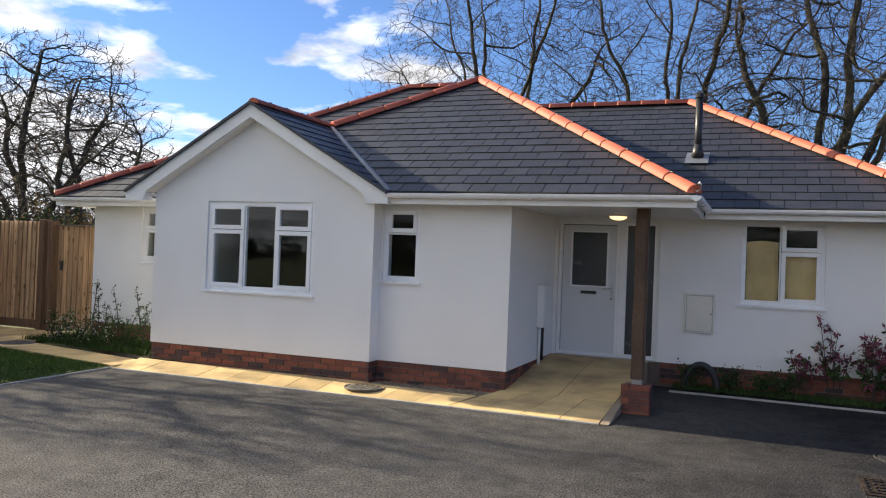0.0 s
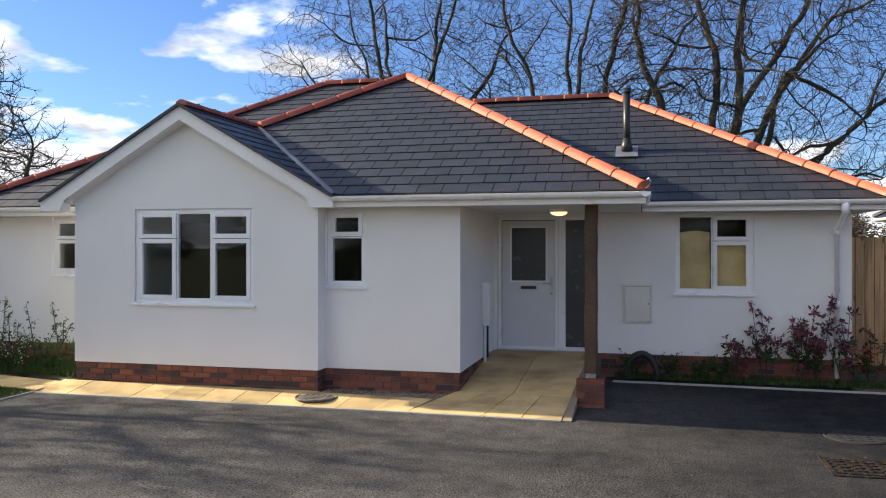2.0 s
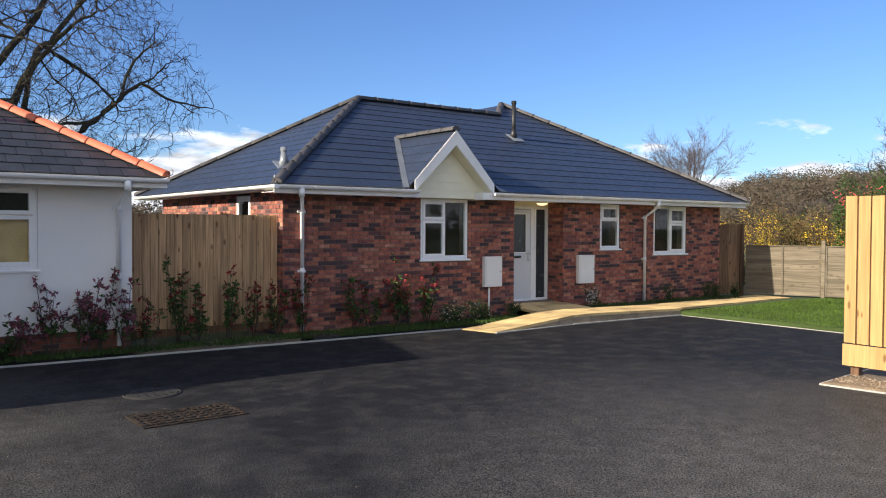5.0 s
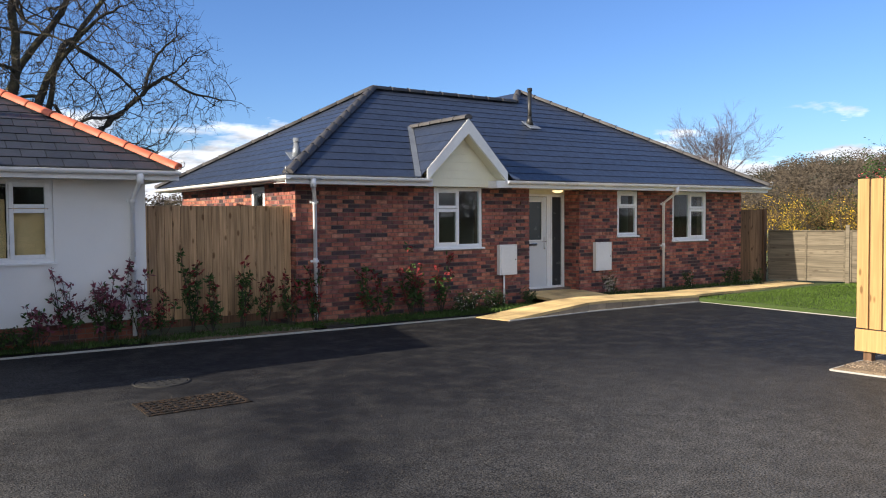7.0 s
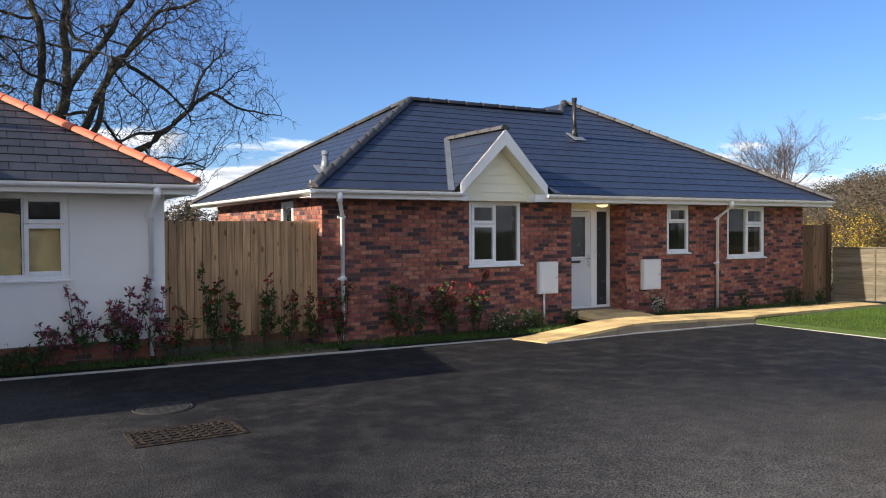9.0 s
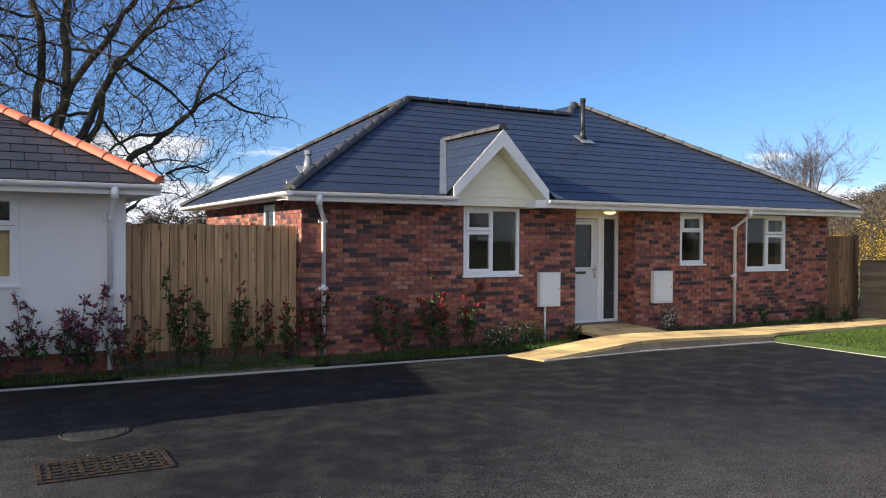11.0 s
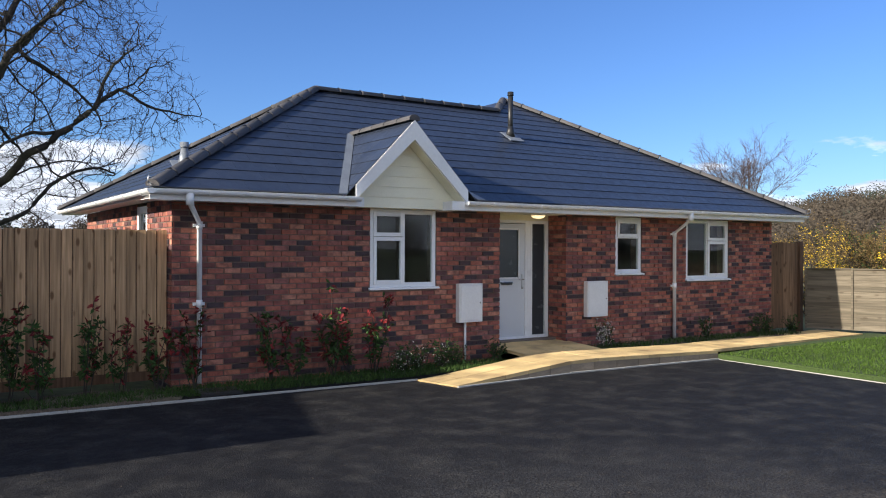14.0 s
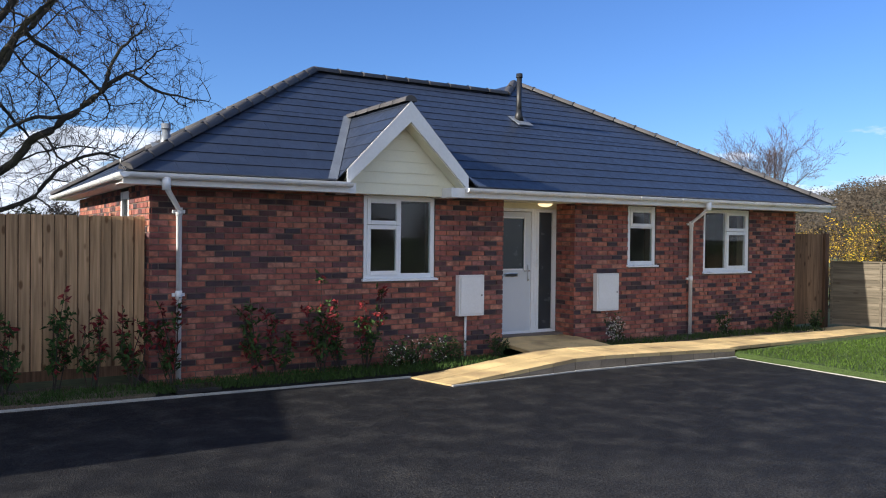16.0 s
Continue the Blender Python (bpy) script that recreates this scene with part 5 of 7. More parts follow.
# porch recess
DY = 12.60
rv = part("reveal", new_box(11.36 + M_IN, 11.60, BY + 0.29, DY + 0.1, -0.05, BTOP), MORTAR, brick_house, "brick porch reveal")
bricks(rv, 11.36 + M_IN, BY + 0.002, DY + 0.02, -0.02, BTOP, [], BRICK, BRICK_I, 60, (0, 99), axis="x", out=-1)
rv2 = part("reveal", new_box(9.70, 9.93 - M_IN, BY + 0.29, DY + 0.1, -0.05, BTOP), MORTAR, brick_house, "brick porch reveal")
bricks(rv2, 9.93 - M_IN, BY + 0.002, DY + 0.02, -0.02, BTOP, [], BRICK, BRICK_I, 60, (0, 99), axis="x", out=1)
door(brick_house, 10.02, 10.83, 11.355, 0.285, 2.25, DY, "pale grey glazed front door with dark side light")
part("door_panel", new_box(9.93, 11.36, DY + 0.01, DY + 0.1, 2.311, 2.409), CREAM, brick_house, "cream panel above the door")
part("soffit", new_box(9.93, 11.36, BY - 0.002, DY + 0.1, 2.402, 2.412), CREAM, brick_house)
window(brick_house, 7.55, 8.695, 1.235, 2.40, BY + 0.02, [(0, 0.5, 0, 0.66, True), (0, 0.5, 0.66, 1, True), (0.5, 1, 0, 1, False)], label="white window with opening lights in brickwork")
window(brick_house, 12.56, 13.22, 1.38, 2.395, BY + 0.02, [(0, 1, 0, 0.66, False), (0, 1, 0.66, 1, True)], label="narrow white window in brickwork")
window(brick_house, 14.455, 15.73, 1.235, 2.395, BY + 0.02, [(0, 0.5, 0, 1, False), (0.5, 1, 0, 0.66, True), (0.5, 1, 0.66, 1, True)], label="white window with opening lights in brickwork")
sw = part("window", new_box(4.692, 4.77, 13.47, 13.56, 1.45, 2.41, bevel=0.005), UPVC, brick_house, "small white side window")
part("frame", new_box(4.692, 4.77, 14.01, 14.10, 1.45, 2.41, bevel=0.005), UPVC, sw)
part("frame", new_box(4.702, 4.768, 13.561, 14.009, 2.31, 2.41), UPVC, sw)
part("frame", new_box(4.702, 4.768, 13.561, 14.009, 1.45, 1.54), UPVC, sw)
sp = part("pane", new_box(4.725, 4.731, 13.561, 14.009, 1.54, 2.31), GLASS, sw)
sp.visible_shadow = False
part("interior_floor", new_box(5.0, 16.85, 12.4, 18.1, 0.22, 0.26), INTERIOR_FLOOR, brick_house)
part("interior_ceiling", new_box(4.99, 16.86, 12.45, 18.1, 2.415, 2.43), INTERIOR, brick_house)
part("interior_wall", new_box(5.0, 16.85, 15.0, 15.1, 0.26, 2.41), INTERIOR, brick_house)
for x in (6.6, 9.6, 11.7, 14.0):
    part("interior_wall", new_box(x, x + 0.09, 12.75, 15.0, 0.26, 2.41), INTERIOR, brick_house)
# roof
broof = part("roof", new_box(9.0, 12.0, 14.6, 15.0, 2.46, 2.5), UNDERLAY, brick_house, "smooth dark grey tiled hip roof")
RX0, RX1, RY0, RY1 = 4.33, 17.55, 11.62, 19.2
DL = (RY1 - RY0) / 2
BA = Vector((RX0 + DL, RY0 + DL, EZ + T30 * DL))
DR = 4.52
BR = Vector((RX1 - DR, RY0 + DR, EZ + T30 * DR))
BV = Vector((BR.x - (DR - DL), RY0 + DL, EZ + T30 * DL))
BW = Vector((BR.x + (DR - DL), RY0 + DL, EZ + T30 * DL))
# gablet over the window
GBX, GBH, GBZ, GBY = 8.005, 1.14, 3.68, 11.66
GBW = 0.945
CLY = 11.93
GT = (GBZ - 2.50) / GBH
gback = RY0 + (GBZ - EZ) / T30
o = Vector((RX0, RY0, EZ))
lo = Vector((GBX - (GBZ - EZ) / GT, RY0, EZ))
hi = Vector((GBX + (GBZ - EZ) / GT, RY0, EZ))
gtop = Vector((GBX, gback, GBZ))
TG, TW = 0.30, 0.60
def beyond(p, q, z):
    """The point on the line p-q at height z."""
    p, q = Vector(p), Vector(q)
    return p + (q - p) * ((z - p.z) / (q.z - p.z))
lt = beyond((RX0, RY0, EZ), BA, GBZ)
rt = beyond((RX1, RY0, EZ), BR, GBZ)
used = tile_slope(brick_house, broof, o, E1, UPY, slope_uv(o, E1, UPY, [(RX0, RY0, EZ), lo, gtop, lt]), TG, TW, SLATE_B, SLATE_BI, 0.012, 80, "roof_tile", gap=0.0012, jitter=0.0003)
used += tile_slope(brick_house, broof, o, E1, UPY, slope_uv(o, E1, UPY, [hi, (RX1, RY0, EZ), rt, gtop]), TG, TW, SLATE_B, SLATE_BI, 0.012, 110, "roof_tile", gap=0.0012, jitter=0.0003)
o2 = o + UPY * ((GBZ - EZ) / (C30 * T30))
tile_slope(brick_house, broof, o2, E1, UPY, slope_uv(o2, E1, UPY, [lt, rt, BW, BA]), TG, TW, SLATE_B, SLATE_BI, 0.012, 300 - used, "roof_tile", gap=0.0012, jitter=0.0003)
o3 = o + UPY * (DL / C30)
tile_slope(brick_house, broof, o3, E1, UPY, slope_uv(o3, E1, UPY, [BV, BW, BR]), TG, TW, SLATE_B, SLATE_BI, 0.012, 0, "roof_tile", gap=0.0012, jitter=0.0003)
tile_slope(brick_house, broof, o, EY, UPX, slope_uv(o, EY, UPX, [(RX0, RY0, EZ), (RX0, RY1, EZ), BA]), TG, TW, SLATE_B, SLATE_BI, 0.012, 0, "roof_tile", gap=0.0012, jitter=0.0003)
bm = bmesh.new()
for q in ([(RX1, RY0, EZ), (RX1, RY0 + 2 * DR, EZ), BR + Vector((0, 3, 0)), BR], [(RX0, RY1, EZ), (BR.x - DR, RY1, EZ), BV, BA], [BV, BR, BR + Vector((0, 3, 0)), (BR.x - DR, RY1, EZ)], [(BR.x - DR, RY1, EZ), BR + Vector((0, 3, 0)), (RX1, RY0 + 2 * DR, EZ)]):
    bm.faces.new([bm.verts.new(v) for v in q])
part("roof_back", bm, SLATE_B, broof)
ridge_line(broof, Vector((RX0, RY0, EZ)) + up, BA + up, GREY_RIDGE, 0.09, 0.45)
ridge_line(broof, Vector((RX0, RY1, EZ)) + up, BA + up, GREY_RIDGE, 0.09, 0.45)
ridge_line(broof, BA + up, BV + up, GREY_RIDGE, 0.09, 0.45)
ridge_line(broof, BV + up, BR + up, GREY_RIDGE, 0.09, 0.45)
ridge_line(broof, Vector((RX1, RY0, EZ)) + up, BR + up, GREY_RIDGE, 0.09, 0.45)
hip_iron(broof, RX0 - 0.03, RY0 - 0.03, EZ + 0.02, -1, -1)
hip_iron(broof, RX1 + 0.03, RY0 - 0.03, EZ + 0.02, 1, -1)
# gablet: small steep roof, cladding, barge boards
for s in (-1, 1):
    edge = Vector((GBX + s * (GBH + 0.0), GBY, 2.50))
    vdir = Vector((-s * GBH, 0, GBZ - 2.50)).normalized()
    base_back = RY0 + (2.50 - EZ) / T30
    o = edge
    tile_slope(brick_house, broof, o, EY, vdir, slope_uv(o, EY, vdir, [edge, (edge.x, max(base_back, GBY + 0.01), 2.50), gtop, (GBX, GBY, GBZ)]), 0.26, 0.6, SLATE_B, SLATE_BI, 0.012, 0, "roof_tile", gap=0.0012, jitter=0.0003)
    bm = bmesh.new()
    xf = GBX + s * GBW
    prism(bm, [(GBX, GBZ - 0.005), (xf, GBZ - 0.005 - GBW * GT), (xf, 2.53), (xf - s * 0.035, 2.53), (GBX, GBZ - 0.285)], "y", GBY - 0.015, GBY + 0.012)
    part("barge_board", bm, FASCIA, brick_house, "white gablet barge board")
    bm = bmesh.new()
    prism(bm, [(GBX, GBZ - 0.285), (xf - s * 0.035, 2.53), (xf - s * 0.035, 2.515), (GBX, GBZ - 0.30)], "y", GBY + 0.013, CLY - 0.024)
    part("verge_soffit", bm, CREAM, brick_house)
    a, b = (lo if s < 0 else hi), gtop
    bm = bmesh.new()
    a, b = Vector(a), Vector(b)
    n = (b - a).cross(Vector((1, 0, 0))).normalized()
    w = Vector((s * 0.13, 0, 0))
    bm.faces.new([bm.verts.new(p + Vector((0, -0.01, 0.026))) for p in (a, a + w, b + w, b)])
    r = bmesh.ops.extrude_face_region(bm, geom=bm.faces[:])
    bmesh.ops.translate(bm, vec=(0, 0, -0.012), verts=[v for v in r["geom"] if isinstance(v, bmesh.types.BMVert)])
    part("flashing", bm, LEAD, broof, "lead flashing beside the gablet")
ridge_line(broof, Vector((GBX, GBY - 0.01, GBZ + 0.005)), gtop + Vector((0, 0.05, 0.005)), GREY_RIDGE, 0.09, 0.4)
nb = 8
for i in range(nb):
    z0, z1 = 2.405 + i * 0.155, 2.405 + (i + 1) * 0.155
    def half(z):
        return max(0.0, (GBZ - 0.12 - z) / GT)
    h0, h1 = min(half(z0), 0.88), min(half(z1), 0.88)
    if h0 < 0.03:
        continue
    z1 = min(z1, GBZ - 0.13)
    h1 = max(h1, 0.001)
    bm = bmesh.new()
    vs = [bm.verts.new(v) for v in ((GBX - h0, CLY - 0.022, z0), (GBX + h0, CLY - 0.022, z0), (GBX + h1, CLY - 0.010, z1 + 0.006), (GBX - h1, CLY - 0.010, z1 + 0.006))]
    ws = [bm.verts.new((v.co.x, BY + 0.02, v.co.z)) for v in vs]
    bm.faces.new(vs)
    for k in range(4):
        bm.faces.new((vs[k], ws[k], ws[(k + 1) % 4], vs[(k + 1) % 4]))
    bmesh.ops.recalc_face_normals(bm, faces=bm.faces[:])
    part("cladding_board", bm, CREAM, brick_house, "cream weatherboard")
# eaves
eaves_y(brick_house, RX0 - 0.02, GBX - GBW + 0.05, RY0, BY - 0.002)
eaves_y(brick_house, GBX + GBW - 0.05, RX1 + 0.02, RY0, BY - 0.002)
part("fascia", new_box(GBX + 0.66, GBX + GBW - 0.055, RY0 + 0.03, BY - 0.002, 2.39, 2.526), FASCIA, brick_house)
part("fascia", new_box(GBX - GBW + 0.055, GBX - 0.80, RY0 + 0.064, BY - 0.002, 2.39, 2.526), FASCIA, brick_house)
part("fascia", new_box(RX0 + 0.035, RX0 + 0.06, RY0 + 0.061, RY1, 2.445, EZ - 0.01), FASCIA, brick_house, "white side fascia")
part("soffit", new_box(RX0 + 0.061, BX0 - 0.002, RY0 + 0.061, RY1, 2.455, 2.463), SOFFIT, brick_house)
gutter(brick_house, (RX0 - 0.022, RY0 - 0.08, EZ - 0.025), (RX0 - 0.022, RY1, EZ - 0.025), (-1, 0, 0))
part("fascia", new_box(RX1 - 0.06, RX1 - 0.035, RY0 + 0.061, RY0 + 9, 2.395, EZ - 0.01), FASCIA, brick_house)
part("soffit", new_box(BX1 + 0.002, RX1 - 0.061, RY0 + 0.061, RY0 + 9, 2.405, 2.412), SOFFIT, brick_house)
downpipe(brick_house, 4.77, RY0 - 0.022, BY - 0.05, EZ - 0.08, 0.06, side=0.26)
downpipe(brick_house, 13.93, RY0 - 0.022, BY - 0.05, EZ - 0.08, 0.12, side=0.13)
bulkhead("porch_lamp", 10.85, 12.28, 2.402, "round glowing lamp over a recessed front door", "porch lamps")
flue("flue", 11.69, 14.14, EZ + T30 * (14.14 - RY0) + 0.02, 0.80, 0.05, "black pipe flue on a tiled roof", BLACK, "roof flues")
flue("flue", 5.02, 12.78, EZ + T30 * (5.02 - RX0) - 0.02, 0.26, 0.05, "short grey vent pipe near a roof hip", LEAD, "roof flues")
meter_box("meter_box", 9.06, 9.51, 0.655, 1.265, BY - 0.002, 0.10, BOX_WHITE, "white meter box on a brick wall above a pipe", stalk=(9.22, 0.06))
meter_box("meter_box", 11.77, 12.26, 0.625, 1.25, BY - 0.002, 0.10, BOX_WHITE, "white meter box on a brick wall")


# ---- fences ----
def board_fence(name, a, b, z0, z1, label, mat, width=0.125, rails=True, gravel_board=0.0, posts=(), mat_post=None, overlap=0.012, jitter=0.006, face=-1):
    """Upright feather-edge boards from a to b; face: the side on which the boards lie."""
    a, b = Vector((*a, 0)), Vector((*b, 0))
    d = b - a
    L = d.length
    ang = math.degrees(math.atan2(d.y, d.x))
    base = pose(a.x, a.y, 0, 0, 0, ang)
    t = thing(name, label, "fence", at=(a.x, a.y, 0))
    n = round(L / width)
    w = L / n
    bm = bmesh.new()
    prism(bm, [(0, face * 0.010), (w - 0.013, face * 0.030), (w - 0.013, face * 0.004), (0, face * 0.004)], "z", 0, z1 - z0 - gravel_board)
    me = finish(bm, "board", mat)
    for i in range(n):
        place("board", me, base @ pose(i * w, face * random.uniform(0, 0.004), z0 + gravel_board + random.uniform(-jitter, jitter), 0, random.uniform(-0.15, 0.15), 0), t)
    # added sheet in dark timber colour paints the shade between the boards
    part_local(t, "back_board", new_box(0, L, -face * 0.004, face * 0.003, z0 + gravel_board, z1 - 0.012), FENCE_DARK, base, "dark sheet painting the shade in the gaps")
    if rails:
        for zr in (z0 + 0.25, (z0 + z1) / 2, z1 - 0.25):
            part_local(t, "rail", new_box(0, L, -face * 0.06, -face * 0.005, zr - 0.03, zr + 0.03), mat_post or mat, base)
    if gravel_board:
        part_local(t, "gravel_board", new_box(0, L, face * 0.004, face * 0.03, z0, z0 + gravel_board), mat_post or mat, base)
    for p in posts:
        part_local(t, "post", new_box(p - 0.05, p + 0.05, -face * 0.10, -face * 0.002, -0.1, z1 + 0.04, bevel=0.006), mat_post or mat, base)
    return t


def part_local(owner, name, bm, mat, m, label=""):
    bmesh.ops.transform(bm, matrix=m, verts=bm.verts[:])
    return part(name, bm, mat, owner, label)


board_fence("fence", (2.19, 12.34), (4.68, 12.34), 0.12, 2.04, "brown vertical board fence between two bungalows", FENCE, gravel_board=0.12, mat_post=FENCE_DARK, jitter=0.002)
board_fence("fence", (-20.0, 11.72), (-12.86, 11.62), 0.05, 2.12, "brown vertical board fence", FENCE, posts=(1.0, 3.4, 5.8), gravel_board=0.16, mat_post=FENCE_DARK)
gate = board_fence("gate", (-12.46, 11.66), (-11.10, 11.70), 0.08, 2.05, "closed brown boarded garden gate", FENCE, rails=True, mat_post=FENCE_DARK)
tagged(gate, category="gate")
part("latch", new_box(-12.36, -12.32, 11.60, 11.64, 1.20, 1.38, bevel=0.004), BLACK, gate, "black iron latch")
part("capping", new_box(-12.46, -11.1, 11.60, 11.72, 2.055, 2.075), GREY_TIMBER, gate)
for x in (-12.80, -12.56):
    gp = thing("gate_post", "thick brown timber gate post", "post", at=(x, 11.62, 0))
    part("shaft", new_box(x - 0.07, x + 0.07, 11.54, 11.68, -0.1, 2.16 if x < -12.7 else 2.14, bevel=0.01), FENCE_DARK, gp)
g2 = board_fence("gate", (17.16, 12.25), (18.16, 12.22), 0.12, 1.97, "brown boarded side gate beside a brick wall", SHADED_GATE_TIMBER, mat_post=FENCE_DARK)
tagged(g2, category="gate")
gp = thing("gate_post", "brown timber gate post", "post", at=(18.23, 12.2, 0))
part("shaft", new_box(18.17, 18.29, 12.14, 12.26, -0.1, 1.99, bevel=0.01), FENCE_DARK, gp)


def lap_fence(a, d, n, z0, h, L=1.83):
    """Waney horizontal lap panels between posts, along the direction d."""
    d = Vector((*d, 0)).normalized()
    ang = math.degrees(math.atan2(d.y, d.x))
    for k in range(n):
        p = Vector((*a, 0)) + d * ((L + 0.1) * k)
        base = pose(p.x, p.y, z0, 0, 0, ang)
        t = thing("lap_fence", "weathered grey overlapping board fence panel", "fence", "lap fence panels", at=tuple(p))
        m = 11
        bm = bmesh.new()
        prism(bm, [(-0.012, 0), (-0.026, 0.0), (-0.014, h / m + 0.02), (-0.006, h / m + 0.02)], "x", 0.0, L)
        me = finish(bm, "slat", GREY_TIMBER)
        for i in range(m):
            place("slat", me, base @ pose(0, 0, i * h / m, 0, random.uniform(-0.12, 0.12), 0), t)
        for x in (0.0, L / 2 - 0.02, L - 0.04):
            part_local(t, "batten", new_box(x, x + 0.04, -0.045, -0.027, 0, h), GREY_TIMBER, base)
        part_local(t, "capping", new_box(0, L, -0.05, 0.01, h + 0.001, h + 0.025), GREY_TIMBER, base)
        q = p + d * (L + 0.05)
        fp = thing("fence_post", "square weathered timber fence post", "post", "lap fence posts", at=tuple(q))
        part_local(fp, "shaft", new_box(L + 0.005, L + 0.095, -0.07, 0.03, -0.25, h + 0.16, bevel=0.008), GREY_TIMBER, base)


lap_fence((18.12, 11.98), (0.40, -0.92), 4, 0.12, 1.28)

# two fences added out of view to cast shade on the left lawn and path
board_fence("fence", (-13.2, 3.6), (-13.2, 10.4), 0.05, 2.12, "unseen brown board fence added to shade a lawn", FENCE, posts=(1.0, 3.4, 5.8), gravel_board=0.16, mat_post=FENCE_DARK)
board_fence("fence", (-14.2, 10.2), (-14.2, 11.6), 0.05, 2.12, "short unseen board fence added to shade a path", FENCE, gravel_board=0.16, mat_post=FENCE_DARK)
nf = board_fence("fence", (8.86, 4.75), (8.86, 0.2), 0.42, 2.26, "new pale pine board fence beside gravel", NEW_TIMBER, width=0.165, mat_post=NEW_TIMBER, face=-1)
part("kick_board", new_box(8.815, 8.845, 0.2, 4.75, 0.14, 0.41, bevel=0.004), NEW_TIMBER, nf, "horizontal pine kick board")
for y in (4.62, 2.5, 0.5):
    part("post", new_box(8.87, 8.97, y - 0.05, y + 0.05, -0.1, 2.2, bevel=0.006), FENCE_DARK, nf)


# ---- trees and plants ----
def limb_mesh(rest, pts, radii, sides):
    n0 = len(rest.v)
    for i, p in enumerate(pts):
        d = (pts[min(i + 1, len(pts) - 1)] - pts[max(i - 1, 0)])
        d = d.normalized() if d.length > 1e-6 else Vector((0, 0, 1))
        a = d.orthogonal().normalized()
        b = d.cross(a)
        for k in range(sides):
            t = 2 * math.pi * k / sides
            q = p + (a * math.cos(t) + b * math.sin(t)) * radii[i]
            rest.v.append((q.x, q.y, q.z))
    for i in range(len(pts) - 1):
        for k in range(sides):
            rest.f.append((n0 + i * sides + k, n0 + i * sides + (k + 1) % sides, n0 + (i + 1) * sides + (k + 1) % sides, n0 + (i + 1) * sides + k))


def grow(rng, trunk, twigs, p, d, r, length, level, spec, tips):
    """One limb with its side limbs: a wandering, tapering line; spec: (count, length share, spread in degrees, wander, lift) for each level."""
    count, share, spread, wander, lift = spec[min(level, len(spec) - 1)]
    n = 7 if level < 2 else (5 if level < 4 else 3)
    pts, radii = [p.copy()], [r]
    d = d.normalized()
    for i in range(n):
        d = (d + Vector((rng.gauss(0, wander), rng.gauss(0, wander), rng.gauss(0, wander) + lift))).normalized()
        pts.append(pts[-1] + d * (length / n))
        radii.append(r * (1 - 0.72 * (i + 1) / n))
    limb_mesh(trunk if level < 3 else twigs, pts, radii, 9 if level == 0 else (7 if level == 1 else (5 if level < 4 else 3)))
    if level >= len(spec) - 1:
        tips.append(pts[-1])
        return
    for k in range(count):
        t = 0.28 + 0.72 * (k + rng.random()) / count if level else 0.62 + 0.38 * (k + 0.5) / count
        f = min(t * n, n - 0.001)
        i = int(f)
        q = pts[i].lerp(pts[i + 1], f - i)
        base = (pts[i + 1] - pts[i]).normalized()
        axis = base.orthogonal().normalized()
        axis = Matrix.Rotation(rng.uniform(0, 6.283), 3, base) @ axis
        nd = Matrix.Rotation(radians(spread * rng.uniform(0.6, 1.3)), 3, axis) @ base
        if nd.z < -0.35:
            nd.z *= 0.3
        rr = (radii[i] * (1 - f + i) + radii[i + 1] * (f - i)) * rng.uniform(0.5, 0.72)
        grow(rng, trunk, twigs, q, nd, max(rr, 0.006), length * share * rng.uniform(0.72, 1.2) * (1.15 - 0.4 * t), level + 1, spec, tips)


def bare_tree(name, x, y, seed, height, r, spec, label, bark=BARK, twig=TWIG, lean=(0, 0), trunk_share=0.3, group=""):
    rng = random.Random(seed)
    t = thing(name, label, "tree", group, at=(x, y, -0.1))
    a, b, tips = Rest(), Rest(), []
    grow(rng, a, b, Vector((x, y, -0.15)), Vector((lean[0], lean[1], 1)), r, height * trunk_share, 0, spec, tips)
    for rest, nm, mat in ((a, "trunk", bark), (b, "crown", twig)):
        if rest.v:
            me = bpy.data.meshes.new(nm)
            me.from_pydata(rest.v, [], rest.f)
            for p in me.polygons:
                p.use_smooth = True
            me.materials.append(mat)
            part(nm, me, mat, t)
    return t, tips


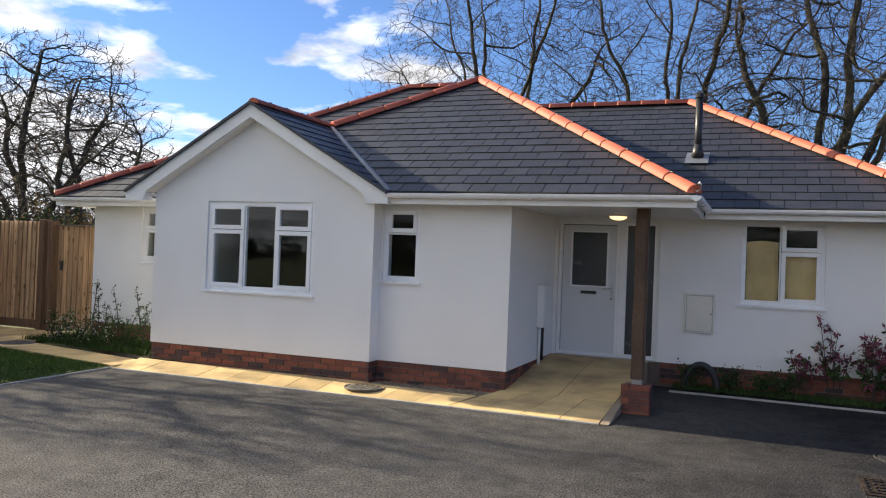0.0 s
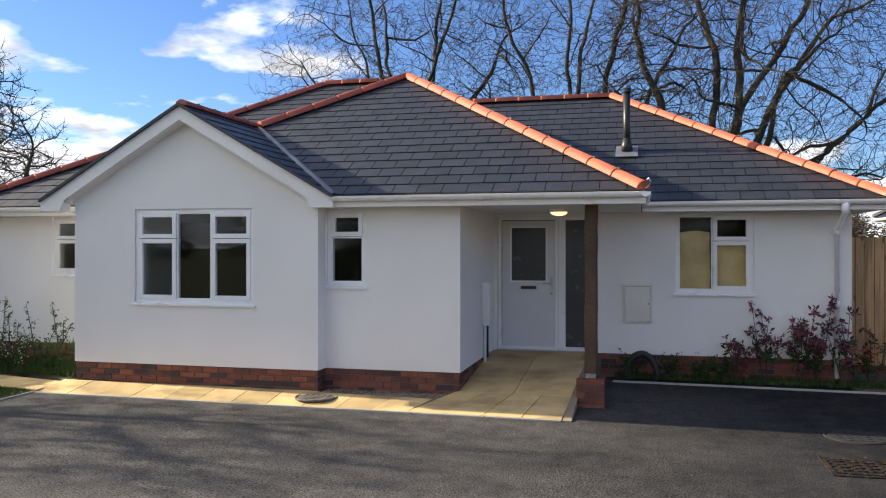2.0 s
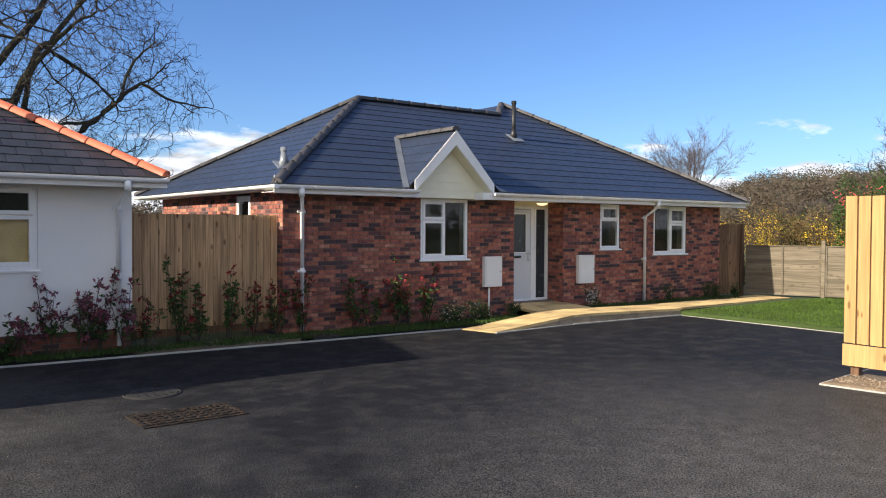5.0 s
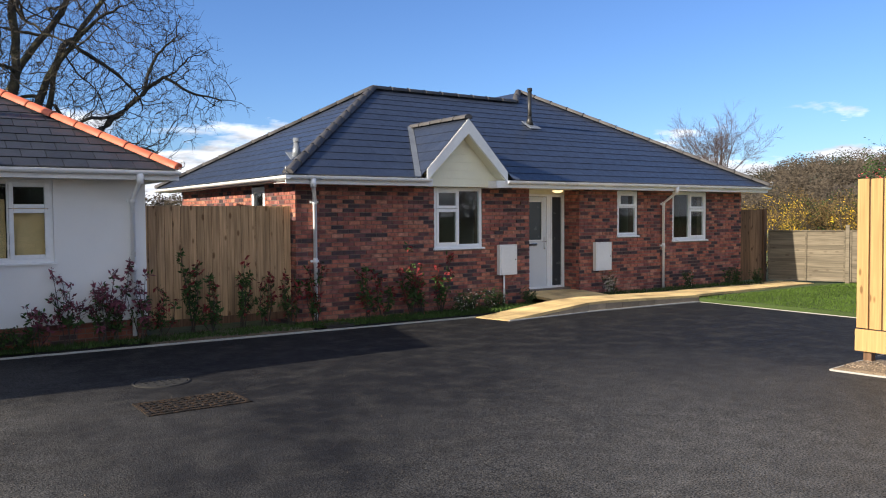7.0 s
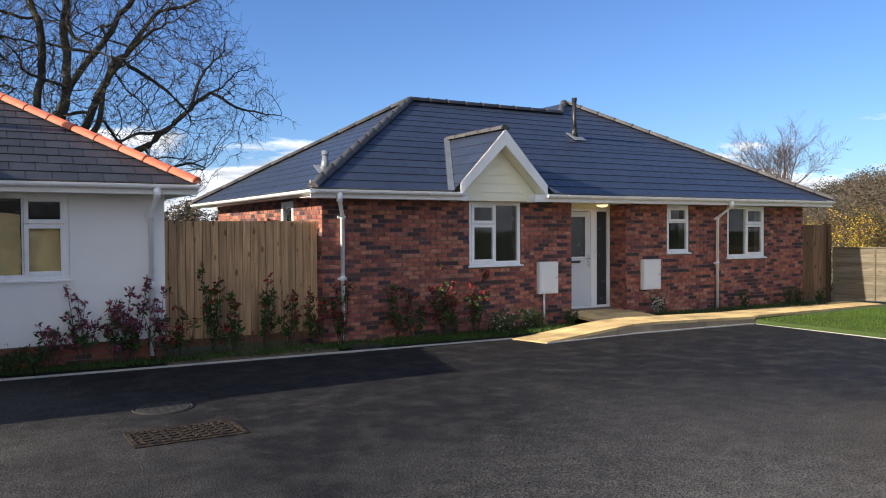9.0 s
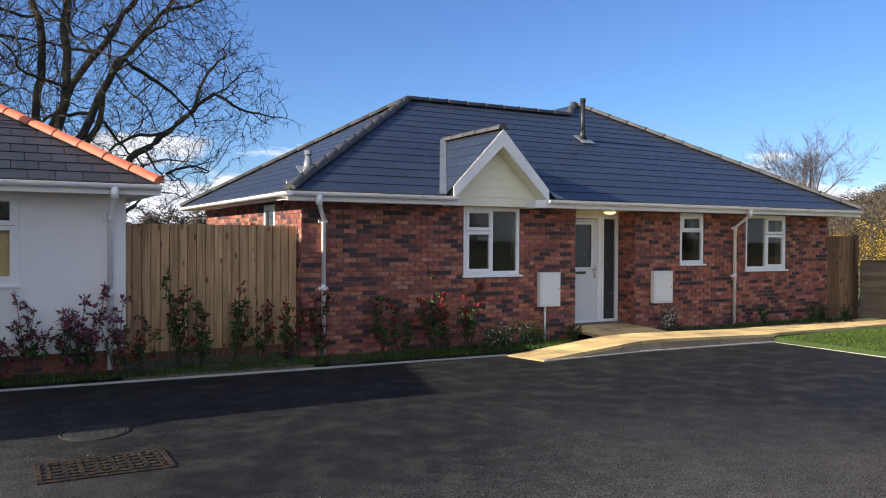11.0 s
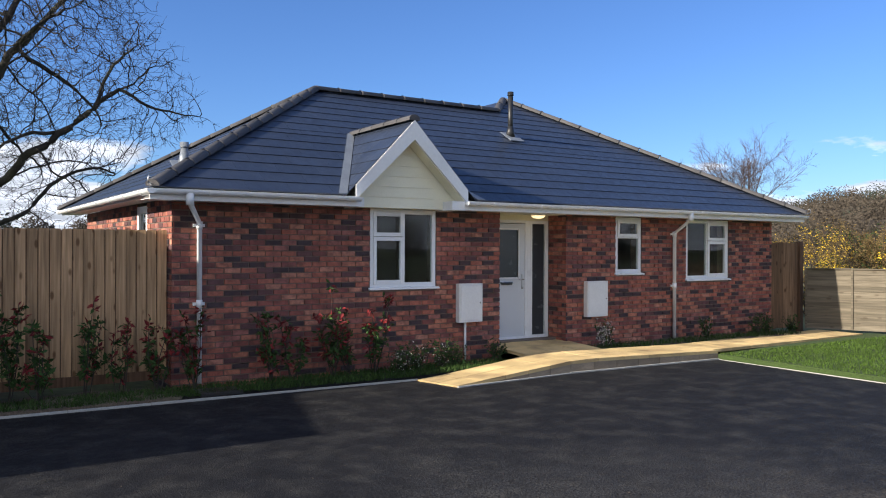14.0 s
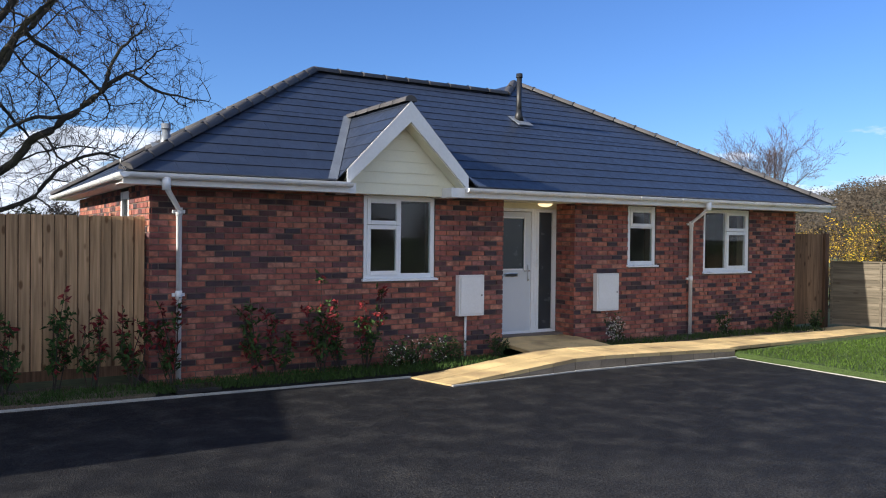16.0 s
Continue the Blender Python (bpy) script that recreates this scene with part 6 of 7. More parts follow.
def branching_tree(name, base, crown, reach, limbs, seed, label, n=9800, kill=0.33, step=0.25, tip=0.0080, power=2.12, twig_len=0.42, shell=0.27, side_twigs=0.65, bark=BARK, twig=TWIG, group=""):
    """A tree that grows towards many points of light inside its crown; every limb is as thick as the twigs that it feeds ask for.
    base: foot of the trunk; crown: middle of the crown; reach: its half sizes; limbs: first boughs as (x, y, z) shares of the reach."""
    rs = np.random.RandomState(seed)
    rng = random.Random(seed)
    base, crown, reach = np.array(base, float), np.array(crown, float), np.array(reach, float)
    light = rs.normal(size=(n, 3))
    light /= np.linalg.norm(light, axis=1)[:, None]
    bumps = np.array([noise.noise((v[0] * 1.9 + seed, v[1] * 1.9, v[2] * 1.9)) for v in light])
    light = crown + light * reach * (rs.random_sample(n) ** shell * (0.92 + 0.22 * bumps))[:, None]
    light = light[light[:, 2] > 1.2]
    pos, par = [base], [-1]

    def bough(start, goal, wander):
        cur = start
        p = pos[start]
        k = max(2, int(np.linalg.norm(goal - p) / step))
        q, drift = p.copy(), rs.normal(size=3) * 0.2
        for i in range(k):
            drift = drift * 0.8 + rs.normal(size=3) * wander
            d = (goal - q) / max(np.linalg.norm(goal - q), 1e-6) + drift
            q = q + d / np.linalg.norm(d) * step
            pos.append(q)
            par.append(cur)
            cur = len(pos) - 1
        return cur

    fork = bough(0, base * [1, 1, 0] + (crown - base) * [0.25, 0.25, 0] + [0, 0, max(1.6, (crown[2] - reach[2] * 0.55) * 0.75)], 0.12)
    for lx, ly, lz, where in limbs:
        first = len(pos)
        last = bough(max(1, int(fork * where)), crown + reach * [lx, ly, lz], 0.12)
        for share in (0.35, 0.5, 0.62, 0.75, 0.88):
            k = first + int((last - first) * share)
            way = rs.normal(size=3) * [1, 1, 0.6] + (pos[k] - crown) / reach * 0.6 + [0, 0, 0.15]
            bough(k, pos[k] + way / np.linalg.norm(way) * reach * rs.uniform(0.28, 0.5), 0.16)
    near = np.full(len(light), 1e9)
    who = np.zeros(len(light), int)
    done = 0
    for it in range(90):
        P = np.array(pos)
        for i in range(done, len(P), 200):
            C = P[i:min(i + 200, len(P))]
            d = (C ** 2).sum(1)[None, :] - 2 * light @ C.T
            j = d.argmin(1)
            m = np.linalg.norm(light - C[j], axis=1)
            hit = m < near
            near[hit], who[hit] = m[hit], j[hit] + i
        done = len(P)
        keep = near > kill
        light, near, who = light[keep], near[keep], who[keep]
        if not len(light):
            break
        pull = light - P[who]
        pull /= np.linalg.norm(pull, axis=1)[:, None]
        tot = np.zeros((len(P), 3))
        np.add.at(tot, who, pull)
        for i in np.unique(who):
            back = P[i] - P[par[i]] if par[i] >= 0 else np.array((0, 0, step))
            d = tot[i] / max(np.linalg.norm(tot[i]), 1e-6) + back / step * 0.35 + rs.normal(size=3) * 0.30
            pos.append(P[i] + d / np.linalg.norm(d) * step)
            par.append(int(i))
    kids = [[] for _ in pos]
    for i, p in enumerate(par):
        if p >= 0:
            kids[p].append(i)
    rad = np.zeros(len(pos))
    for i in range(len(pos) - 1, -1, -1):
        rad[i] = tip if not kids[i] else sum(rad[k] ** power for k in kids[i]) ** (1 / power)
    P = [Vector(p) for p in pos]
    thick, thin, tips = Rest(), Rest(), []
    starts = [(0, None)]
    while starts:
        i, before = starts.pop()
        line = [before] if before is not None else []
        while True:
            line.append(i)
            if not kids[i]:
                break
            order = sorted(kids[i], key=lambda k: -rad[k])
            starts += [(k, i) for k in order[1:]]
            i = order[0]
        rr = [rad[k] for k in line]
        if before is not None:
            rr[0] = rr[1]
        big = rr[0] > 0.05
        rr[-1] *= 0.5
        limb_mesh(thick if big else thin, [P[k] for k in line], rr, 8 if rr[0] > 0.15 else (5 if big else 3))
        end = line[-1]
        tips.append(P[end])
        ahead_ = (P[end] - P[line[-2]]).normalized() if len(line) > 1 else Vector((0, 0, 1))
        for k in [end] + [j for j in line if rad[j] < tip * 4.5 and rng.random() < side_twigs]:
            for _ in range(2 if k == end else 1):
                d = (ahead_ + Vector((rng.gauss(0, 0.6), rng.gauss(0, 0.6), rng.gauss(0.05, 0.6)))).normalized()
                e = P[k] + d * twig_len * rng.uniform(0.5, 1.2)
                limb_mesh(thin, [P[k], e], [tip * 0.85, tip * 0.4], 3)
    t = thing(name, label, "tree", group, at=tuple(base))
    for rest, nm, mat in ((thick, "trunk", bark), (thin, "crown", twig)):
        me = bpy.data.meshes.new(nm)
        me.from_pydata(rest.v, [], rest.f)
        for p in me.polygons:
            p.use_smooth = True
        me.materials.append(mat)
        part(nm, me, mat, t)
    return t, tips


OAKS = "bare oaks behind the bungalows"
branching_tree("oak_tree", (-9.3, 31.5, -0.15), (-10.0, 31.5, 8.8), (6.4, 4.0, 6.6), [(-0.75, 0, 0.2, 0.9), (-0.5, 0.3, 0.7, 1), (-0.15, -0.3, 0.85, 1), (0.15, 0.2, 0.9, 1), (0.45, -0.2, 0.75, 0.95), (-0.3, 0.4, 0.8, 0.8), (0.75, 0.1, 0.3, 0.9)], 11, "tall bare oak with dense upright boughs", tip=0.0080, group=OAKS)
branching_tree("oak_tree", (-2.4, 30.5, -0.15), (-2.6, 30.5, 9.2), (6.0, 4.4, 7.4), [(-0.8, 0.1, -0.1, 0.85), (-0.6, -0.3, 0.5, 1), (-0.2, 0.2, 0.8, 1), (0.3, -0.2, 0.75, 1), (0.75, 0.2, 0.4, 0.95), (0.1, 0.4, 0.9, 0.8)], 23, "tall bare oak with spreading limbs", n=6500, kill=0.38, side_twigs=0.45, group=OAKS)
branching_tree("oak_tree", (1.6, 30.0, -0.15), (3.1, 30.0, 8.3), (6.9, 5.0, 6.9), [(0.75, 0.1, -0.55, 0.75), (0.8, -0.2, -0.05, 0.85), (0.55, 0.2, 0.45, 1), (0.1, -0.3, 0.75, 1), (-0.3, 0.2, 0.7, 1), (-0.6, -0.2, 0.35, 0.9), (0.35, -0.5, 0.1, 0.9), (0.45, 0.4, 0.75, 1)], 37, "broad bare oak with dark gnarled limbs", n=12000, kill=0.32, tip=0.0088, group=OAKS)
SMALL = [(6, 1.3, 50, 0.14, 0.0), (6, 0.62, 50, 0.22, 0.03), (6, 0.55, 50, 0.26, 0.03), (6, 0.52, 48, 0.28, 0.02), (0, 0.5, 45, 0.3, 0.0)]
BIRCH = [(13, 0.95, 34, 0.05, 0.02), (8, 0.55, 36, 0.12, 0.06), (7, 0.55, 36, 0.16, 0.05), (5, 0.6, 34, 0.18, 0.04), (0, 0.5, 30, 0.2, 0.02)]


def scatter_leaves(rest, rng, centre, spread, n, size, flat=0.5):
    for _ in range(n):
        c = Vector((rng.gauss(0, spread[0]), rng.gauss(0, spread[1]), rng.gauss(0, spread[2]))) + centre
        a = Vector((rng.gauss(0, 1), rng.gauss(0, 1), rng.gauss(0, flat))).normalized()
        b = a.orthogonal().normalized()
        b = Matrix.Rotation(rng.uniform(0, 6.283), 3, a) @ b
        s = size * rng.uniform(0.6, 1.3)
        w = s * 0.42
        up_ = a.cross(b) * (w * 0.25)
        pts = [c, c + a * s * 0.5 + b * w * 0.5 + up_, c + a * s, c + a * s * 0.5 - b * w * 0.5 + up_]
        rest.add([tuple(p) for p in pts], [(0, 1, 2), (0, 2, 3)])


for i, (base, crown, reach, n, share) in enumerate((((-18.6, 17.6, -0.1), (-18.2, 17.6, 3.9), (3.2, 2.4, 3.1), 3600, 0.10), ((-23.0, 20.0, -0.1), (-22.6, 20.0, 4.9), (4.8, 2.6, 4.3), 5600, 0.16))):
    lt, tips = branching_tree("tree", base, crown, reach, [(0.7, 0, 0.3, 1), (-0.5, 0.2, 0.5, 1), (0.1, -0.2, 0.8, 0.9), (-0.8, 0, 0.0, 0.8), (0.6, 0.2, -0.3, 0.7)], 5 + i, "twisted half-bare tree behind a fence", n=n, kill=0.29, step=0.2, tip=0.0105, power=2.2, twig_len=0.32, shell=0.32, group="trees behind the left fence")
    rng = random.Random(6 + i)
    lv = Rest()
    for tp in tips:
        if rng.random() < share:
            scatter_leaves(lv, rng, tp, (0.14, 0.14, 0.14), 9, 0.075)
    lv.link("foliage", LEAF_GREEN, lt)
branching_tree("tree", (-19.5, 7.6, -0.1), (-19.5, 7.6, 5.0), (3.2, 2.2, 3.2), [(0.6, 0.2, 0.3, 1), (-0.6, -0.2, 0.4, 1), (0.1, 0.5, 0.6, 0.9), (0.0, -0.6, 0.2, 0.8)], 77, "bare garden tree beside the lawn", n=2600, kill=0.36, tip=0.013)
bare_tree("tree", -17.0, 31.0, 14, 8.5, 0.18, SMALL, "small bare tree behind a bungalow")
bare_tree("birch_tree", 38.0, 28.1, 3, 9.8, 0.16, BIRCH, "slender bare birch with reddish twigs", twig=TWIG_RED, bark=TWIG_RED, trunk_share=0.42)
bt, tips = bare_tree("tree", 37.5, 17.5, 19, 12.5, 0.2, SMALL, "bare tree beyond a hedge")


def hedge(name, x, y, rx, ry, z0, z1, n, size, mats, label, seed, category="hedge", stems=26):
    """A bush of many small leaves gathered in clumps on thin stems."""
    rng = random.Random(seed)
    t = thing(name, label, category, at=(x, y, z0))
    if stems:
        st = Rest()
        for _ in range(stems):
            q = Vector((x + rng.uniform(-0.6, 0.6) * rx, y + rng.uniform(-0.6, 0.6) * ry, z0 - 0.05))
            e = Vector((x + rng.uniform(-1, 1) * rx, y + rng.uniform(-1, 1) * ry, z1 * rng.uniform(0.75, 1.08)))
            m = q.lerp(e, 0.5) + Vector((rng.gauss(0, 0.12), rng.gauss(0, 0.12), 0.1))
            limb_mesh(st, [q, m, e], [0.022, 0.014, 0.005], 3)
        st.link("stem", TWIG, t)
    for mat, share in mats:
        lv = Rest()
        k = int(n * share / 14)
        for _ in range(k):
            a, u, w = rng.uniform(0, 6.283), math.sqrt(rng.random()), rng.random()
            top = z0 + (z1 - z0) * (0.62 + 0.38 * (0.5 + noise.noise((x + math.cos(a) * u * 2.1, y + math.sin(a) * u * 2.1, seed))))
            c = Vector((x + math.cos(a) * u * rx, y + math.sin(a) * u * ry, z0 + (top - z0) * (w ** 0.7)))
            scatter_leaves(lv, rng, c, (0.09, 0.09, 0.10), 14, size)
        lv.link("blossom" if "blossom" in mat.name else "foliage", mat, t)
    return t


hedge("forsythia_bush", 23.2, 15.2, 1.5, 0.9, 0.0, 2.6, 7000, 0.055, [(FLOWER_YELLOW, 0.32), (HEDGE_BROWN, 0.68)], "yellow flowering forsythia behind a fence", 51, "bush")
hedge("forsythia_bush", 25.4, 13.2, 1.3, 0.9, 0.0, 2.3, 4000, 0.065, [(FLOWER_YELLOW, 0.35), (HEDGE_BROWN, 0.65)], "sparse yellow flowering forsythia behind a fence", 52, "bush")
for i, (x, y, rx, ry, h) in enumerate(((27.5, 15.5, 2.6, 1.4, 2.7), (30.5, 14.0, 2.6, 1.4, 3.4), (26.0, 10.6, 1.7, 1.2, 3.0), (33.5, 12.5, 2.6, 1.5, 3.9), (23.0, 10.2, 1.4, 1.0, 2.6), (36, 16, 3, 1.6, 4.2))):
    hedge("hedge", x, y, rx, ry, 0.0, h, 24000, 0.075, [(HEDGE_BROWN, 0.78), (LEAF_GREEN, 0.22)], "brown and green winter hedge behind a fence", 60 + i, stems=110)
hedge("camellia_bush", 21.6, 10.2, 1.15, 1.0, 0.0, 3.5, 15000, 0.085, [(LEAF_GREEN, 0.94), (FLOWER_PINK, 0.06)], "tall camellia with pink-red flowers behind a fence", 71, "bush")
hedge("shrub", -13.3, 13.2, 1.8, 0.9, 0.0, 2.9, 4200, 0.09, [(LEAF_GREEN, 0.6), (HEDGE_BROWN, 0.4)], "dark shrub behind a garden gate", 72, "bush")
hedge("shrub", -17.5, 14.5, 2.2, 1.0, 0.0, 2.9, 4200, 0.10, [(LEAF_GREEN, 0.55), (HEDGE_BROWN, 0.45)], "dark shrub behind a board fence", 73, "bush")

# unseen hedge row added behind the camera so the panes reflect something dark
for i in range(7):
    hedge("hedge", -15.0 + i * 5.0, -16.5, 2.9, 1.1, 0.0, 4.6, 9000, 0.16, [(LEAF_GREEN, 0.75), (HEDGE_BROWN, 0.25)], "unseen tall hedge added to darken window reflections", 80 + i, stems=40)

# distant woods all round the place, rising over a low hill
def hill_z(az):
    a, c = min(1.0, max(0.0, (0.72 - az) / 0.24)), min(1.0, max(0.0, (az + 0.25) / 0.4))
    return 9.5 * a * a * (3 - 2 * a) * c * c * (3 - 2 * c)


canopy = bmesh.new()
rows = []
for dist in np.linspace(96, 200, 46):
    row = []
    for az in np.linspace(-0.3, 1.0, 520):
        cx, cy = 2 + math.cos(az) * dist, 6 + math.sin(az) * dist
        lump = 0.5 + 0.5 * noise.noise((cx * 0.16, cy * 0.16, 0)) + 0.35 * noise.noise((cx * 0.5, cy * 0.5, 4)) + 0.22 * noise.noise((cx * 1.4, cy * 1.4, 8))
        rise = min(1.0, (dist - 96) / 60)
        row.append(canopy.verts.new((cx, cy, -0.3 + hill_z(az) * rise + 2.6 * max(0.0, lump) * min(1.0, rise * 3))))
    rows.append(row)
for a, c in zip(rows, rows[1:]):
    for k in range(len(a) - 1):
        canopy.faces.new((a[k], a[k + 1], c[k + 1], c[k])).smooth = True
tagged(part("wooded_hill", canopy, CANOPY, None), "hazy brown wooded hill on the horizon", "woods", kind="stuff")
far = {WOODS.name: Rest(), WOODS_GREEN.name: Rest()}
rng = random.Random(90)
for i in range(760):
    ahead = i < 630
    az = (rng.uniform(0.05, 0.80) if i < 520 else rng.uniform(0.8, 2.5)) if ahead else rng.uniform(2.5, 2 * math.pi)
    dist = rng.uniform(100, 190)
    cx, cy = 2 + math.cos(az) * dist, 6 + math.sin(az) * dist
    ground_z = hill_z(az) * min(1.0, (dist - 96) / 60) if az < 1.0 else 0.0
    h = rng.uniform(2.6, 4.6) * (0.5 + dist / 240) * (1.7 if az > 0.85 else 1.0)
    rx = rng.uniform(1.6, 3.4)
    green = rng.random() < 0.25
    R = far[(WOODS_GREEN if green else WOODS).name]
    for _ in range(620 if az < 0.85 else (2200 if ahead else 120)):
        a, u, w = rng.uniform(0, 6.283), math.sqrt(rng.random()), rng.random()
        prof = math.sqrt(max(0.0, 1 - u * u)) if not green else 1 - u
        c = Vector((cx + math.cos(a) * u * rx, cy + math.sin(a) * u * rx, ground_z - 0.2 + h * w * (0.30 + 0.70 * prof)))
        scatter_leaves(R, rng, c, (0.3, 0.3, 0.2), 1, 0.42 if az < 0.85 else (0.55 if ahead else 1.4))
for key, mat in ((WOODS.name, WOODS), (WOODS_GREEN.name, WOODS_GREEN)):
    ob = far[key].link("distant_trees", mat, None)
    tagged(ob, "hazy brown winter woods on the horizon" if mat is WOODS else "dark evergreen trees on the horizon", "woods", kind="stuff")


def photinia(x, y, z, h, seed, red=0.5, stems=5, spread=0.20, old=LEAF_GREEN, young=LEAF_RED, label="photinia shrub with red young leaves", name="photinia_shrub", leaf=0.085):
    rng = random.Random(seed)
    t = thing(name, label, "shrub", "shrubs in the planting beds", at=(x, y, z))
    st, lo_, hi_ = Rest(), Rest(), Rest()
    for k in range(stems):
        a = rng.uniform(0, 6.283)
        e = Vector((x + math.cos(a) * spread * rng.uniform(0.4, 1.3), y + math.sin(a) * spread * 0.7, z + h * (1.0 if k == 0 else rng.uniform(0.45, 0.92))))
        q = Vector((x + rng.gauss(0, 0.03), y + rng.gauss(0, 0.03), z - 0.03))
        m = q.lerp(e, 0.5) + Vector((rng.gauss(0, 0.04), rng.gauss(0, 0.04), 0))
        pts = [q, q.lerp(m, 0.6), m, m.lerp(e, 0.6), e]
        limb_mesh(st, pts, [0.009, 0.008, 0.007, 0.005, 0.003], 4)
        ends = [(e, Vector((0, 0, 1)), 1.0)]
        for s in range(int(7 * h) + 3):
            f = 0.22 + 0.72 * rng.random()
            i = min(int(f * 4), 3)
            c = pts[i].lerp(pts[i + 1], f * 4 - i)
            b = rng.uniform(0, 6.283)
            d = Vector((math.cos(b), math.sin(b) * 0.8, rng.uniform(0.5, 1.3))).normalized()
            tip = c + d * rng.uniform(0.06, 0.15)
            limb_mesh(st, [c, tip], [0.004, 0.002], 3)
            ends.append((tip, d, f))
        for tip, d, f in ends:
            young_tip = rng.random() < (red * 1.5 if f > 0.6 else red * 0.5)
            for s in range(rng.randint(5, 8)):
                c = tip - d * rng.uniform(0, 0.10)
                scatter_leaves(hi_ if young_tip and rng.random() < 0.8 else lo_, rng, c + Vector((0, 0, rng.uniform(-0.01, 0.02))), (0.008, 0.008, 0.008), 1, leaf * rng.uniform(0.8, 1.15), 0.9)
    st.link("stem", TWIG, t)
    lo_.link("foliage", old, t)
    hi_.link("young_foliage", young, t, "red young leaves")
    return t


BED = ((0.62, 11.78, 0.62, 0.95, LEAF_PURPLE), (1.04, 11.75, 1.12, 0.8, LEAF_PURPLE), (1.50, 11.72, 1.02, 0.75, LEAF_PURPLE), (1.66, 11.80, 1.14, 0.75, LEAF_PURPLE), (2.02, 11.72, 0.98, 0.8, LEAF_PURPLE), (2.35, 11.85, 0.70, 0.5, LEAF_RED), (2.86, 11.95, 1.28, 0.22, LEAF_RED),
       (3.15, 11.9, 0.95, 0.35, LEAF_RED), (3.66, 11.92, 1.14, 0.4, LEAF_RED), (4.05, 11.9, 0.85, 0.45, LEAF_RED), (4.45, 11.85, 0.92, 0.5, LEAF_RED), (4.86, 11.75, 1.02, 0.5, LEAF_RED), (5.9, 11.8, 0.92, 0.35, LEAF_RED), (6.25, 11.85, 0.8, 0.3, LEAF_RED), (6.78, 11.78, 1.28, 0.4, LEAF_RED), (7.05, 11.86, 0.9, 0.3, LEAF_RED), (7.42, 11.78, 1.10, 0.35, LEAF_RED))
for i, (x, y, h, red, young) in enumerate(BED):
    photinia(x, y, 0.05, h, 300 + i, red, young=young, stems=5 if h > 0.9 else 4)


def low_shrub(x, y, z, h, r, seed, flower=None, label="low green shrub in a soil bed", n=260, leaf=0.055, share=0.25, base=LEAF_GREEN):
    rng = random.Random(seed)
    t = thing("low_shrub", label, "shrub", "low shrubs in the beds", at=(x, y, z))
    st, lv, fl = Rest(), Rest(), Rest()
    for k in range(14):
        a, u = rng.uniform(0, 6.283), rng.uniform(0.3, 1.0)
        e = Vector((x + math.cos(a) * r * u, y + math.sin(a) * r * u * 0.7, z + h * rng.uniform(0.6, 1.05)))
        q = Vector((x + rng.gauss(0, r * 0.2), y + rng.gauss(0, r * 0.15), z - 0.02))
        limb_mesh(st, [q, q.lerp(e, 0.55) + Vector((0, 0, 0.03)), e], [0.006, 0.005, 0.002], 3)
        for s in range(n // 14):
            f = 0.25 + 0.75 * rng.random()
            c = q.lerp(e, f)
            if flower and rng.random() < share:
                scatter_leaves(fl, rng, c, (0.03, 0.03, 0.03), 2, 0.032, 1.0)
            else:
                scatter_leaves(lv, rng, c, (0.03, 0.03, 0.03), 1, leaf, 0.8)
    st.link("stem", TWIG, t)
    lv.link("foliage", base, t)
    if fl.v:
        fl.link("blossom", flower, t, "small pale flowers")
    return t


LOW = ((7.80, 11.65, 0.36, 0.24), (8.15, 11.72, 0.42, 0.26), (8.5, 11.68, 0.40, 0.25), (8.78, 11.74, 0.34, 0.22), (9.62, 11.86, 0.32, 0.24), (14.7, 11.85, 0.42, 0.22), (16.2, 11.82, 0.46, 0.26), (16.55, 11.85, 0.4, 0.2), (17.2, 11.7, 0.38, 0.24))
for i, (x, y, h, r) in enumerate(LOW):
    low_shrub(x, y, 0.08 if x > 11 else 0.05, h, r, 400 + i, FLOWER_WHITE if i in (0, 1, 2, 5) else None, "low green shrub with small pale flowers" if i in (0, 1, 2, 5) else "low green shrub in a soil bed", share=0.12)
low_shrub(11.98, 11.80, 0.10, 0.52, 0.22, 420, FLOWER_WHITE, "white flowering shrub below a meter box", share=0.5)
for i, x in enumerate((-0.75, -0.25, 0.15, 0.45)):
    low_shrub(x, 11.72, 0.05, 0.34, 0.22, 430 + i, None, "dark green low shrub by a white wall")
for i, (x, y, h) in enumerate(((-10.9, 10.25, 0.55), (-10.2, 10.05, 0.6), (-9.6, 10.05, 0.62), (-9.0, 9.95, 0.55), (-8.55, 10.1, 0.5))):
    low_shrub(x, y, 0.06, h, 0.36, 440 + i, FLOWER_WHITE if i < 3 else None, "bushy shrub with faded pale flowers" if i < 3 else "bushy green shrub by a white wall", n=420, share=0.16)
for i, (x, y, h) in enumerate(((-10.25, 10.35, 1.05), (-9.55, 10.3, 0.98), (-9.2, 10.4, 1.0))):
    photinia(x, y, 0.06, h, 460 + i, 0.3, 3, 0.26, LEAF_GREEN, LEAF_GREEN, "lanky sparse green shrub", "tall_shrub", 0.05)


